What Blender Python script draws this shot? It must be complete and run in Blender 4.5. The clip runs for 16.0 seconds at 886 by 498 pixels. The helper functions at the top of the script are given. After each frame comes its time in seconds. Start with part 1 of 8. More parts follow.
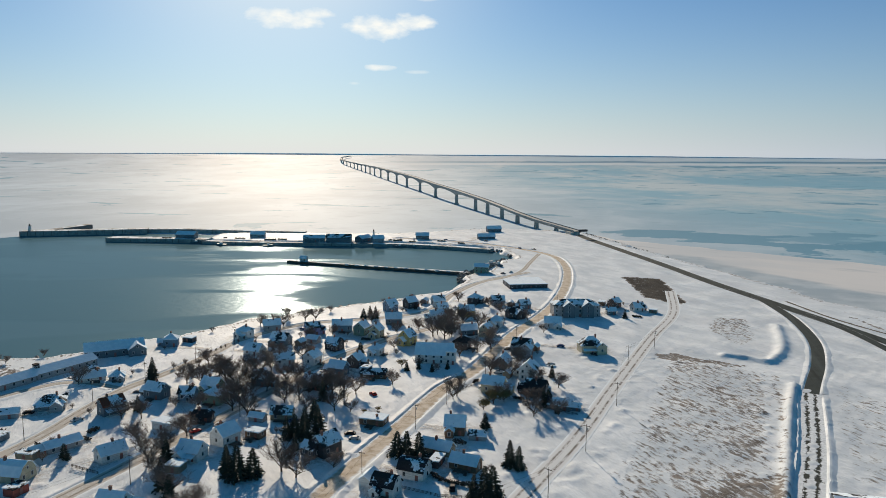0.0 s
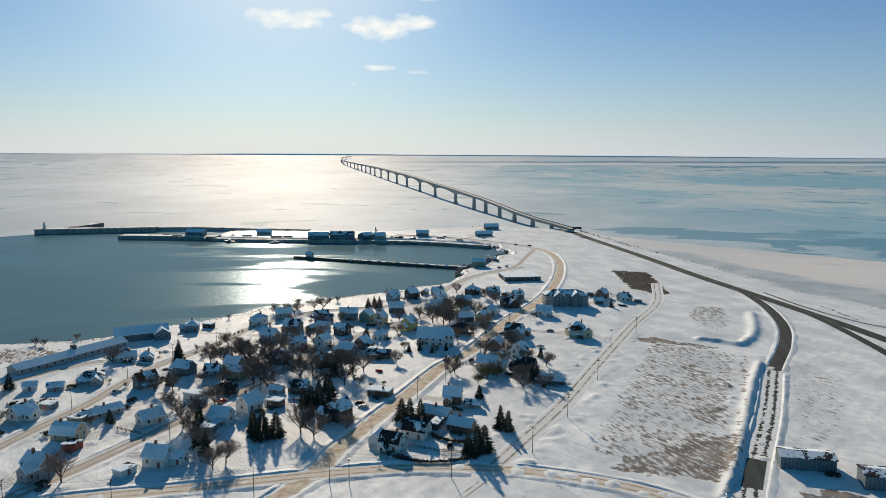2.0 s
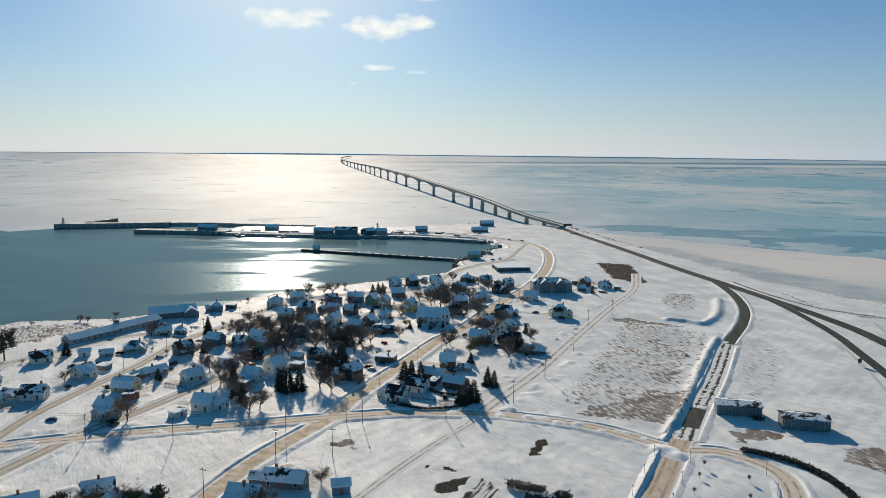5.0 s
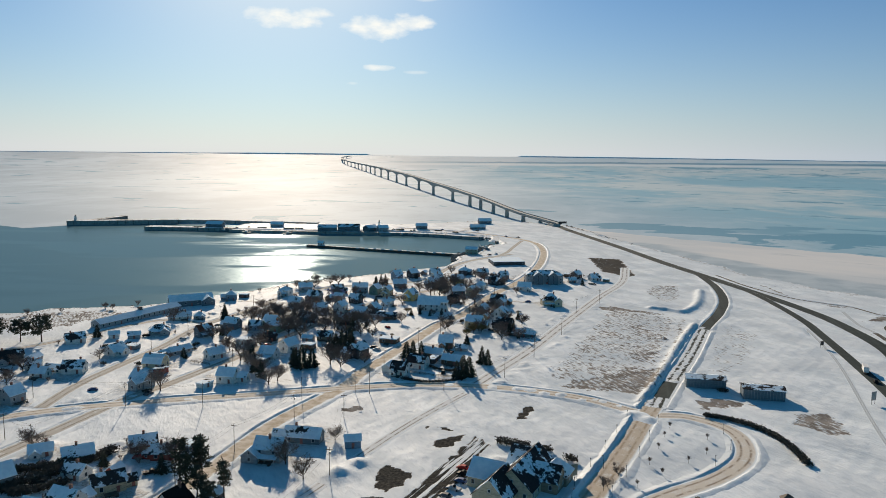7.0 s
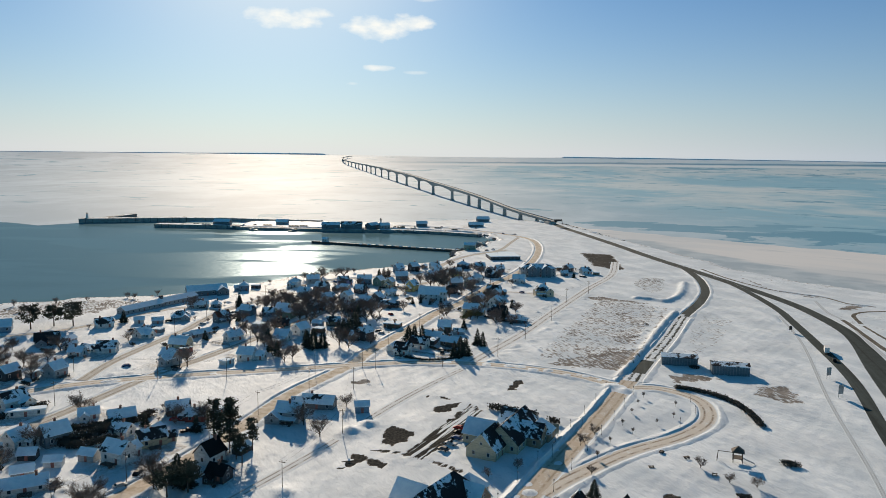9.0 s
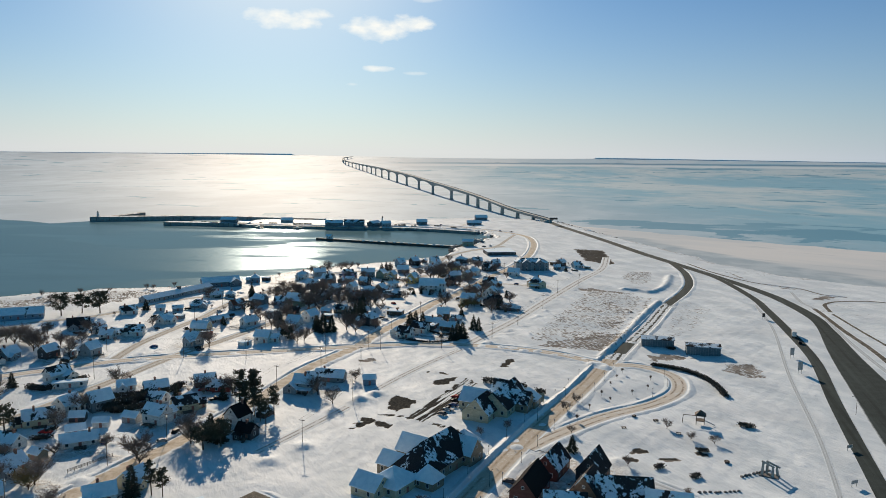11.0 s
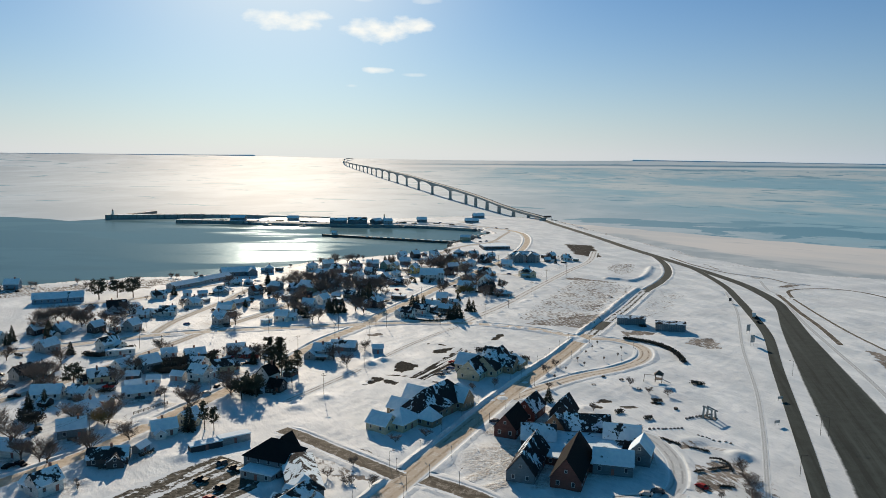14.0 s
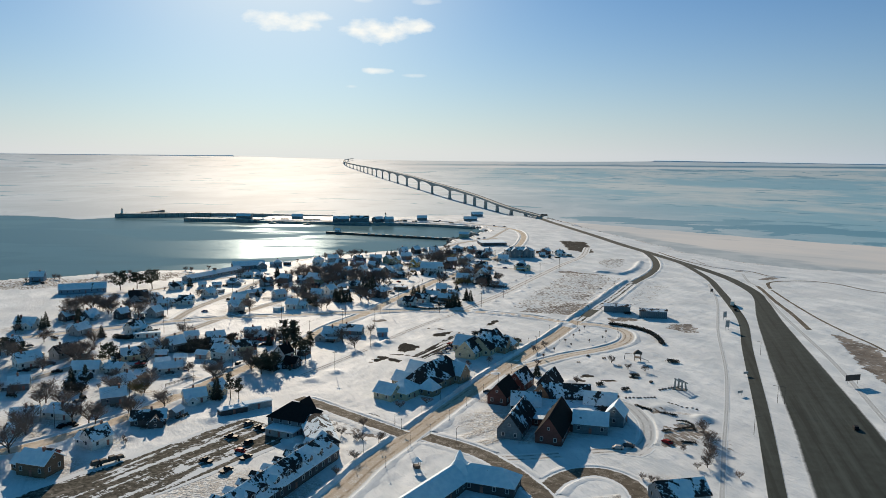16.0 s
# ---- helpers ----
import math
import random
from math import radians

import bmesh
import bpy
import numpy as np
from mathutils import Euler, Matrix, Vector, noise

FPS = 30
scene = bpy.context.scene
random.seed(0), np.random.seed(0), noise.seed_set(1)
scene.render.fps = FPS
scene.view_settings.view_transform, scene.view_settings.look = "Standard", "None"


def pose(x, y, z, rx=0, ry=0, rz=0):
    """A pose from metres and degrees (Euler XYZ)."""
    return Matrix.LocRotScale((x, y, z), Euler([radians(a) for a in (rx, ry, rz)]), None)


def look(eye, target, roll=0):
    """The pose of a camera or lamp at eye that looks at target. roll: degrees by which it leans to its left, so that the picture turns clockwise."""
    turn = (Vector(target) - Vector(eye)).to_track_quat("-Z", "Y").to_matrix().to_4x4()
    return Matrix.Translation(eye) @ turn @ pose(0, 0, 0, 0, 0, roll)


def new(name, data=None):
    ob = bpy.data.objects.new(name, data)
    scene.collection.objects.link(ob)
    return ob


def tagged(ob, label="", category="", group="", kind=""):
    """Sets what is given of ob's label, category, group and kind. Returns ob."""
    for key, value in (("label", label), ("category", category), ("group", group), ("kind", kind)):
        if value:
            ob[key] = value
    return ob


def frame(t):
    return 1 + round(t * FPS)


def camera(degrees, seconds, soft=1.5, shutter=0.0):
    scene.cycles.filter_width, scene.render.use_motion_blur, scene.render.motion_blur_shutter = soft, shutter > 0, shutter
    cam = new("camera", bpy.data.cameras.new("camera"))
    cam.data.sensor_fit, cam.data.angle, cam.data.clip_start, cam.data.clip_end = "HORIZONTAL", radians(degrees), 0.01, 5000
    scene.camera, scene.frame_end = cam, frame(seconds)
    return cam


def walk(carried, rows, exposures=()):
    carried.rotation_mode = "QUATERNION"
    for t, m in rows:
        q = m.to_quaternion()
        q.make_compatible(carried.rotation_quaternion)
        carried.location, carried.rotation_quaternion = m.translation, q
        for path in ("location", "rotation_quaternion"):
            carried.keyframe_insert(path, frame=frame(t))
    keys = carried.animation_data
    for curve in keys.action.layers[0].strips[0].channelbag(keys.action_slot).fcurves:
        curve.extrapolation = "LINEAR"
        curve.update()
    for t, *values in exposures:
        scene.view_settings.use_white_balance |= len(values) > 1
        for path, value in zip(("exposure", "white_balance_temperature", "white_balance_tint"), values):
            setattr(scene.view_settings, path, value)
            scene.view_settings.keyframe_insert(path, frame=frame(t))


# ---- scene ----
cam = camera(61.24, 16.0, 0.75)
PATH = [
    (0, (-0.615, -0.362, 112.880), (0.133, 98.772, 99.764), 0.420),
    (1, (-0.497, -19.614, 113.174), (0.236, 79.520, 100.062), 0.317),
    (2, (-0.386, -38.944, 113.415), (0.405, 60.192, 100.319), 0.345),
    (3, (-0.283, -58.342, 113.605), (0.589, 40.795, 100.524), 0.429),
    (4, (-0.188, -77.799, 113.746), (0.758, 21.338, 100.675), 0.526),
    (5, (-0.100, -97.307, 113.842), (0.901, 1.831, 100.775), 0.609),
    (6, (-0.021, -116.856, 113.893), (1.015, -17.718, 100.829), 0.669),
    (7, (0.049, -136.437, 113.903), (1.108, -37.299, 100.844), 0.706),
    (8, (0.112, -156.041, 113.874), (1.186, -56.901, 100.828), 0.725),
    (9, (0.166, -175.659, 113.807), (1.255, -76.516, 100.787), 0.732),
    (10, (0.212, -195.282, 113.706), (1.321, -96.134, 100.724), 0.736),
    (11, (0.249, -214.901, 113.572), (1.384, -115.747, 100.642), 0.739),
    (12, (0.278, -234.507, 113.408), (1.443, -135.345, 100.541), 0.744),
    (13, (0.298, -254.091, 113.215), (1.491, -154.920, 100.417), 0.749),
    (14, (0.309, -273.643, 112.997), (1.525, -174.465, 100.264), 0.750),
    (15, (0.312, -293.156, 112.756), (1.541, -193.970, 100.076), 0.740),
    (16, (0.305, -312.619, 112.494), (1.545, -213.430, 99.843), 0.718),
]
walk(cam, [(t, look(eye, target, roll)) for t, eye, target, roll in PATH], [(0, 0.13, 6500, 7), (16, 0.13, 6500, 7)])

# ---- world, sun, exposure ----
SUN_AZ, SUN_EL = radians(-11.8), radians(19.5)      # from +y towards +x, above the horizon
world = bpy.data.worlds.new("winter_sky")
scene.world = world
world.use_nodes = True
W = world.node_tree
W.nodes.clear()


def wnode(kind, **kw):
    n = W.nodes.new(kind)
    for k, v in kw.items():
        n.inputs[k if not k.startswith("i") else int(k[1:])].default_value = v
    return n


def wmath(op, a, b=None, clamp=False):
    n = W.nodes.new("ShaderNodeMath")
    n.operation, n.use_clamp = op, clamp
    for i, v in enumerate((a, b)):
        if v is None:
            continue
        if isinstance(v, (int, float)):
            n.inputs[i].default_value = v
        else:
            W.links.new(v, n.inputs[i])
    return n.outputs[0]


sky = W.nodes.new("ShaderNodeTexSky")
sky.sky_type, sky.sun_disc = "NISHITA", False
sky.sun_elevation, sky.sun_rotation = SUN_EL, SUN_AZ
sky.altitude, sky.air_density, sky.dust_density, sky.ozone_density = 0.0, 1.0, 0.25, 4.0
coord = W.nodes.new("ShaderNodeTexCoord")
split = W.nodes.new("ShaderNodeSeparateXYZ")
W.links.new(coord.outputs["Generated"], split.inputs[0])
azim = wmath("ARCTAN2", split.outputs[0], split.outputs[1])
elev = wmath("ARCSINE", split.outputs[2])
warp = W.nodes.new("ShaderNodeTexNoise")
warp.inputs["Scale"].default_value, warp.inputs["Detail"].default_value = 46.0, 8.0
squash = W.nodes.new("ShaderNodeMapping")
squash.inputs["Scale"].default_value = (1.0, 1.0, 1.9)
W.links.new(coord.outputs["Generated"], squash.inputs[0])
W.links.new(squash.outputs[0], warp.inputs["Vector"])
# fair-weather clouds: azimuth, elevation, half width, half height in degrees, density
cover = None
for az, el, hw, hh, dens in ((-11.3, 9.35, 2.9, 0.8, 1.0), (-9.2, 9.7, 1.6, 0.5, 0.8), (-4.6, 8.9, 2.5, 0.95, 1.0), (-1.9, 9.35, 1.8, 0.65, 0.95), (-4.3, 6.0, 1.2, 0.28, 0.85),
                             (-6.3, 4.85, 0.55, 0.16, 0.45), (-1.5, 5.75, 1.0, 0.16, 0.35), (-5.4, 11.1, 0.9, 0.3, 0.3), (-0.8, 11.0, 1.2, 0.25, 0.35)):
    dx = wmath("DIVIDE", wmath("SUBTRACT", azim, radians(az)), radians(hw))
    dy = wmath("DIVIDE", wmath("SUBTRACT", elev, radians(el)), radians(hh))
    r2 = wmath("ADD", wmath("MULTIPLY", dx, dx), wmath("MULTIPLY", dy, dy))
    body = wmath("SUBTRACT", 1.0, r2)
    body = wmath("ADD", body, wmath("MULTIPLY", wmath("SUBTRACT", warp.outputs[0], 0.5), 2.6))
    body = wmath("MULTIPLY", wmath("MULTIPLY", body, 0.9, True), dens)
    cover = body if cover is None else wmath("MAXIMUM", cover, body)


def wmix(fac, a, b, blend="MIX"):
    n = W.nodes.new("ShaderNodeMixRGB")
    n.blend_type = blend
    for i, v in enumerate((fac, a, b)):
        if isinstance(v, float):
            n.inputs[i].default_value = v
        elif isinstance(v, tuple):
            n.inputs[i].default_value = (*v, 1)
        else:
            W.links.new(v, n.inputs[i])
    return n.outputs[0]


SKY = 0.05      # strength of the sky; the colours below are given as seen
tinted = wmix(1.0, sky.outputs[0], (0.62, 1.02, 1.34), "MULTIPLY")
# the clear polar-blue vault overhead and away from the sun
vault = W.nodes.new("ShaderNodeMapRange")
vault.interpolation_type = "SMOOTHSTEP"
vault.inputs[1].default_value, vault.inputs[2].default_value = radians(12), radians(26)
W.links.new(elev, vault.inputs[0])
facing = wmath("ADD", 0.5, wmath("MULTIPLY", wmath("COSINE", wmath("SUBTRACT", azim, SUN_AZ)), 0.5))
rear = wmath("DIVIDE", wmath("SUBTRACT", 0.80, facing), 0.30, True)
tinted = wmix(wmath("MAXIMUM", vault.outputs[0], rear), tinted, wmix(1.0, sky.outputs[0], (0.60, 1.50, 1.55), "MULTIPLY"))
# pale frost haze that thickens towards the horizon below the sun, and the glare of thin ice cloud round it
haze = wmath("MULTIPLY", wmath("EXPONENT", wmath("MULTIPLY", wmath("MAXIMUM", elev, 0.0), -1 / radians(5.5))), 0.88)
hazy = wmix(haze, tinted, wmix(wmath("POWER", facing, 2.6), (0.03 / SKY, 0.20 / SKY, 0.40 / SKY), (0.70 / SKY, 0.685 / SKY, 0.70 / SKY)))
sx = wmath("DIVIDE", wmath("SUBTRACT", azim, SUN_AZ), radians(12.0))
sy = wmath("DIVIDE", wmath("SUBTRACT", elev, SUN_EL), radians(12.0))
veil = wmath("MULTIPLY", wmath("EXPONENT", wmath("MULTIPLY", wmath("ADD", wmath("MULTIPLY", sx, sx), wmath("MULTIPLY", sy, sy)), -1.0)), 0.92)
hazy = wmix(veil, hazy, (0.82 / SKY, 0.83 / SKY, 0.815 / SKY))
clouded = wmix(cover, hazy, (0.89 / SKY, 0.88 / SKY, 0.85 / SKY))
back = W.nodes.new("ShaderNodeBackground")
back.inputs["Strength"].default_value = SKY
W.links.new(clouded, back.inputs["Color"])
wout = W.nodes.new("ShaderNodeOutputWorld")
W.links.new(back.outputs[0], wout.inputs["Surface"])

sun_data = bpy.data.lights.new("sun", "SUN")
sun_data.energy, sun_data.angle, sun_data.color = 5.45, radians(0.55), (1.0, 0.81, 0.622)
sun = new("sun", sun_data)
sun.matrix_world = look((0, 0, 400), (-math.sin(SUN_AZ) * math.cos(SUN_EL), -math.cos(SUN_AZ) * math.cos(SUN_EL), 400 - math.sin(SUN_EL)))


# ---- materials ----
class Mat:
    """A node material under construction."""

    def __init__(self, name, rough=0.8, metal=0.0, color=(0.5, 0.5, 0.5), spec=0.5):
        self.m = bpy.data.materials.new(name)
        self.m.use_nodes = True
        self.t = self.m.node_tree
        self.b = self.t.nodes["Principled BSDF"]
        self.b.inputs["Roughness"].default_value = rough
        self.b.inputs["Metallic"].default_value = metal
        self.b.inputs["Specular IOR Level"].default_value = spec
        self.b.inputs["Base Color"].default_value = (*color, 1)
        geo = self.t.nodes.new("ShaderNodeNewGeometry")
        self.pos, self.island = geo.outputs["Position"], geo.outputs["Random Per Island"]
        self.rand = self.t.nodes.new("ShaderNodeObjectInfo").outputs["Random"]
        self.obj = self.t.nodes.new("ShaderNodeTexCoord").outputs["Object"]

    def set(self, n, i, v):
        if isinstance(v, (int, float)):
            n.inputs[i].default_value = v
        elif isinstance(v, tuple):
            n.inputs[i].default_value = (*v, 1)[:4]
        else:
            self.t.links.new(v, n.inputs[i])

    def math(self, op, a, b=0.0, clamp=False):
        n = self.t.nodes.new("ShaderNodeMath")
        n.operation, n.use_clamp = op, clamp
        self.set(n, 0, a), self.set(n, 1, b)
        return n.outputs[0]

    def noise(self, scale, detail=4.0, stretch=(1, 1, 1), rough=0.55, src=None, turn=0.0, warp=0.0):
        mp = self.t.nodes.new("ShaderNodeMapping")
        mp.inputs["Scale"].default_value = [scale * s for s in stretch]
        mp.inputs["Rotation"].default_value = (0, 0, radians(turn))
        self.t.links.new(src or self.pos, mp.inputs[0])
        n = self.t.nodes.new("ShaderNodeTexNoise")
        n.inputs["Scale"].default_value, n.inputs["Detail"].default_value = 1.0, detail
        n.inputs["Roughness"].default_value, n.inputs["Distortion"].default_value = rough, warp
        self.t.links.new(mp.outputs[0], n.inputs["Vector"])
        return n.outputs[0]

    def grain(self, scale, across, along, bearing, detail=4.0):
        """Noise drawn out along a compass bearing."""
        mp = self.t.nodes.new("ShaderNodeMapping")
        mp.vector_type = "TEXTURE"
        mp.inputs["Scale"].default_value = (1 / (scale * across), 1 / (scale * along), 1 / scale)
        mp.inputs["Rotation"].default_value = (0, 0, -radians(bearing))
        self.t.links.new(self.pos, mp.inputs[0])
        n = self.t.nodes.new("ShaderNodeTexNoise")
        n.inputs["Scale"].default_value, n.inputs["Detail"].default_value = 1.0, detail
        self.t.links.new(mp.outputs[0], n.inputs["Vector"])
        return n.outputs[0]

    def ramp(self, fac, lo, hi):
        n = self.t.nodes.new("ShaderNodeMapRange")
        n.interpolation_type = "SMOOTHSTEP"
        self.set(n, 0, fac), self.set(n, 1, lo), self.set(n, 2, hi)
        return n.outputs[0]

    def mix(self, fac, a, b):
        n = self.t.nodes.new("ShaderNodeMixRGB")
        self.set(n, 0, fac), self.set(n, 1, a), self.set(n, 2, b)
        return n.outputs[0]

    def attr(self, name):
        n = self.t.nodes.new("ShaderNodeAttribute")
        n.attribute_name = name
        return n.outputs["Fac"]

    def color(self, v):
        self.set(self.b, "Base Color", v)
        return self

    def rough(self, v):
        self.set(self.b, "Roughness", v)
        return self

    def bump(self, height, strength=0.4, distance=0.1):
        n = self.t.nodes.new("ShaderNodeBump")
        n.inputs["Strength"].default_value, n.inputs["Distance"].default_value = strength, distance
        self.t.links.new(height, n.inputs["Height"])
        self.t.links.new(n.outputs[0], self.b.inputs["Normal"])
        return self


def plain(name, c, rough=0.7, metal=0.0, var=0.25, scale=1.5, each=0.15):
    """Paint or board with two scales of wear and a shade of its own for each object."""
    k = Mat(name, rough, metal)
    dark, lite = tuple(v * (1 - var) for v in c), tuple(min(1, v * (1 + var * 0.5)) for v in c)
    f = k.math("ADD", k.math("MULTIPLY", k.noise(scale, 5), 0.6), k.math("MULTIPLY", k.noise(scale * 9, 3), 0.4))
    base = k.mix(k.ramp(f, 0.32, 0.68), dark, lite)
    shade = k.math("ADD", 1 - each, k.math("MULTIPLY", k.rand, each))
    n = k.t.nodes.new("ShaderNodeMixRGB")
    n.blend_type = "MULTIPLY"
    n.inputs[0].default_value = 1.0
    k.set(n, 1, base), k.set(n, 2, shade)
    k.color(n.outputs[0]).bump(f, 0.25, 0.03)
    return k.m


def siding(name, c, rough=0.6):
    """Painted clapboard: fine level boards, faded patches."""
    k = Mat(name, rough, spec=0.2)
    f = k.noise(0.8, 5)
    boards = k.noise(1.0, 1, (0.15, 0.15, 7.0))
    base = k.mix(k.ramp(f, 0.3, 0.7), tuple(v * 0.8 for v in c), c)
    base = k.mix(k.ramp(boards, 0.56, 0.66), base, tuple(v * 0.62 for v in c))
    k.color(base).bump(boards, 0.4, 0.04)
    return k.m


def snowy_roof(name, bare, shingle):
    """Shingles under snow; bare is the share that the wind and sun have cleared."""
    k = Mat(name, 0.8, spec=0.02)
    f = k.math("ADD", k.math("MULTIPLY", k.noise(0.16, 4, warp=0.6), 0.75), k.math("MULTIPLY", k.noise(1.1, 3), 0.25))
    f = k.math("ADD", f, k.math("MULTIPLY", k.math("SUBTRACT", k.rand, 0.5), 0.06))
    mask = k.ramp(f, 0.5 + (0.5 - bare) * 0.42, 0.52 + (0.5 - bare) * 0.42 + 0.02)
    rows = k.noise(1.0, 2, (2.0, 2.0, 9.0))
    tile = k.mix(k.ramp(rows, 0.4, 0.6), tuple(v * 0.7 for v in shingle), shingle)
    snow_c = k.mix(k.ramp(k.noise(0.5, 4), 0.3, 0.7), (0.66, 0.77, 0.85), (0.78, 0.87, 0.93))
    k.color(k.mix(mask, snow_c, tile)).bump(k.math("SUBTRACT", k.noise(0.7, 3), mask), 0.12, 0.15)
    return k.m


def make_ground():
    """Wind-packed snow with sastrugi, dry grass and earth where it is thin, trodden dirt round the houses."""
    k = Mat("snow_field", 0.62, spec=0.03)
    drift = k.grain(0.075, 1.0, 0.42, -24, 6)
    fine = k.grain(0.55, 1.0, 0.35, -24, 5)
    pocks = k.noise(1.1, 5, rough=0.7)
    snow_c = k.mix(k.ramp(drift, 0.32, 0.70), (0.58, 0.635, 0.675), (0.79, 0.83, 0.855))
    snow_c = k.mix(k.math("MULTIPLY", k.ramp(k.noise(0.022, 4, warp=0.5), 0.42, 0.66), 0.45), snow_c, (0.60, 0.63, 0.655))
    snow_c = k.mix(k.math("MULTIPLY", k.ramp(fine, 0.52, 0.70), 0.5), snow_c, (0.53, 0.58, 0.62))
    snow_c = k.mix(k.math("MULTIPLY", k.ramp(pocks, 0.58, 0.72), 0.45), snow_c, (0.45, 0.49, 0.52))
    grass = k.mix(k.ramp(k.noise(0.09, 4), 0.35, 0.68), (0.135, 0.118, 0.104), (0.29, 0.265, 0.24))
    grass = k.mix(k.ramp(k.noise(2.2, 2), 0.4, 0.7), grass, (0.27, 0.25, 0.225))
    tuft = k.grain(0.66, 1.0, 0.30, -20, 6)
    tuft = k.math("ADD", k.math("MULTIPLY", tuft, 0.62), k.math("MULTIPLY", k.noise(0.7, 6, rough=0.7, warp=0.8), 0.38))
    f = k.math("ADD", k.math("MULTIPLY", drift, 0.20), k.math("ADD", k.math("MULTIPLY", tuft, 0.62), k.math("MULTIPLY", fine, 0.18)))
    earth = k.mix(k.ramp(k.noise(0.9, 4), 0.35, 0.7), (0.040, 0.039, 0.036), (0.088, 0.083, 0.073))
    grass = k.mix(k.ramp(k.attr("bare"), 0.79, 0.86), grass, earth)
    trod = k.math("MULTIPLY", k.attr("trod"), k.ramp(k.noise(0.42, 6, rough=0.72, warp=0.6), 0.36, 0.58))
    snow_c = k.mix(k.math("MULTIPLY", trod, 0.88), snow_c, k.mix(k.ramp(k.noise(1.5, 4), 0.4, 0.65), (0.50, 0.48, 0.45), (0.235, 0.20, 0.165)))
    edge = k.math("SUBTRACT", 0.80, k.math("MULTIPLY", k.attr("bare"), 0.54))
    mask = k.ramp(f, edge, k.math("ADD", edge, 0.10))
    # ploughed strips on the barest lots
    strips = k.ramp(k.math("ADD", k.grain(0.55, 1.0, 0.04, 27, 3), k.math("MULTIPLY", k.math("SUBTRACT", drift, 0.5), 0.4)), 0.44, 0.49)
    mask = k.math("MULTIPLY", mask, k.math("SUBTRACT", 1.0, k.math("MULTIPLY", k.attr("strip"), k.math("SUBTRACT", 1.0, strips))))
    k.color(k.mix(mask, snow_c, grass))
    # snow throws light forward, earth and grass do not
    k.set(k.b, "Specular IOR Level", k.math("MULTIPLY", k.math("SUBTRACT", 1.0, mask), 0.022))
    relief = k.math("ADD", k.math("MULTIPLY", tuft, 0.55), k.math("ADD", k.math("MULTIPLY", fine, 0.45), k.math("MULTIPLY", k.math("MULTIPLY", k.noise(0.9, 5), k.attr("trod")), 1.3)))
    k.bump(k.math("ADD", k.math("MULTIPLY", drift, 0.8), k.math("SUBTRACT", relief, k.math("MULTIPLY", mask, 0.25))), 0.7, 0.75)
    return k.m


def make_sand_road():
    k = Mat("sanded_snow", 0.85, spec=0.04)
    across = k.attr("across")
    f = k.noise(0.25, 5, warp=0.4)
    fine = k.noise(1.6, 4)
    c = k.mix(k.ramp(f, 0.3, 0.65), (0.39, 0.315, 0.225), (0.60, 0.53, 0.44))
    c = k.mix(k.math("MULTIPLY", k.ramp(fine, 0.5, 0.75), 0.5), c, (0.70, 0.65, 0.58))
    side = k.ramp(k.math("ADD", across, k.math("MULTIPLY", k.math("SUBTRACT", f, 0.5), 0.7)), 0.62, 1.0)
    k.color(k.mix(side, c, (0.76, 0.82, 0.86))).bump(fine, 0.4, 0.1)
    return k.m


def make_rutted(name, soil, white):
    """Trodden snow with two dark wheel ruts that come and go."""
    k = Mat(name, 0.85, spec=0.03)
    across = k.attr("across")
    f = k.noise(0.22, 5, warp=0.6)
    fine = k.noise(1.5, 4)
    rut = k.math("SUBTRACT", 1.0, k.math("MULTIPLY", k.math("ABSOLUTE", k.math("SUBTRACT", across, 0.42)), 5.5), True)
    rut = k.math("MULTIPLY", k.math("MAXIMUM", rut, 0.0), k.ramp(k.math("ADD", k.math("MULTIPLY", f, 0.7), k.math("MULTIPLY", fine, 0.3)), 0.40, 0.55))
    base = k.mix(k.ramp(k.math("ADD", k.math("MULTIPLY", f, 0.5), k.math("MULTIPLY", fine, 0.5)), 0.46, 0.74), white, (0.70, 0.72, 0.72))
    side = k.ramp(across, 0.7, 1.0)
    k.color(k.mix(rut, k.mix(side, base, (0.78, 0.84, 0.88)), soil)).bump(fine, 0.5, 0.12)
    return k.m


def make_mud():
    """Wet slush and gravel with bands of packed snow left between the wheel tracks."""
    k = Mat("slushy_car_park", 0.9, spec=0.02)
    f = k.noise(0.10, 6, rough=0.6, warp=0.8)
    fine = k.noise(0.7, 5)
    bands = k.grain(0.32, 1.0, 0.09, 33, 5)
    c = k.mix(k.ramp(fine, 0.35, 0.65), (0.046, 0.046, 0.040), (0.112, 0.106, 0.088))
    c = k.mix(k.math("MULTIPLY", k.ramp(k.noise(0.3, 5, warp=1.0), 0.5, 0.65), 0.6), c, (0.26, 0.24, 0.21))
    m = k.math("ADD", k.math("MULTIPLY", bands, 0.55), k.math("ADD", k.math("MULTIPLY", f, 0.25), k.math("MULTIPLY", fine, 0.2)))
    edge = k.math("MULTIPLY", k.ramp(k.attr("across"), 0.8, 1.05), 0.25)
    k.color(k.mix(k.ramp(k.math("ADD", m, edge), 0.512, 0.545), c, (0.70, 0.745, 0.775))).bump(k.math("ADD", fine, bands), 0.4, 0.15)
    return k.m


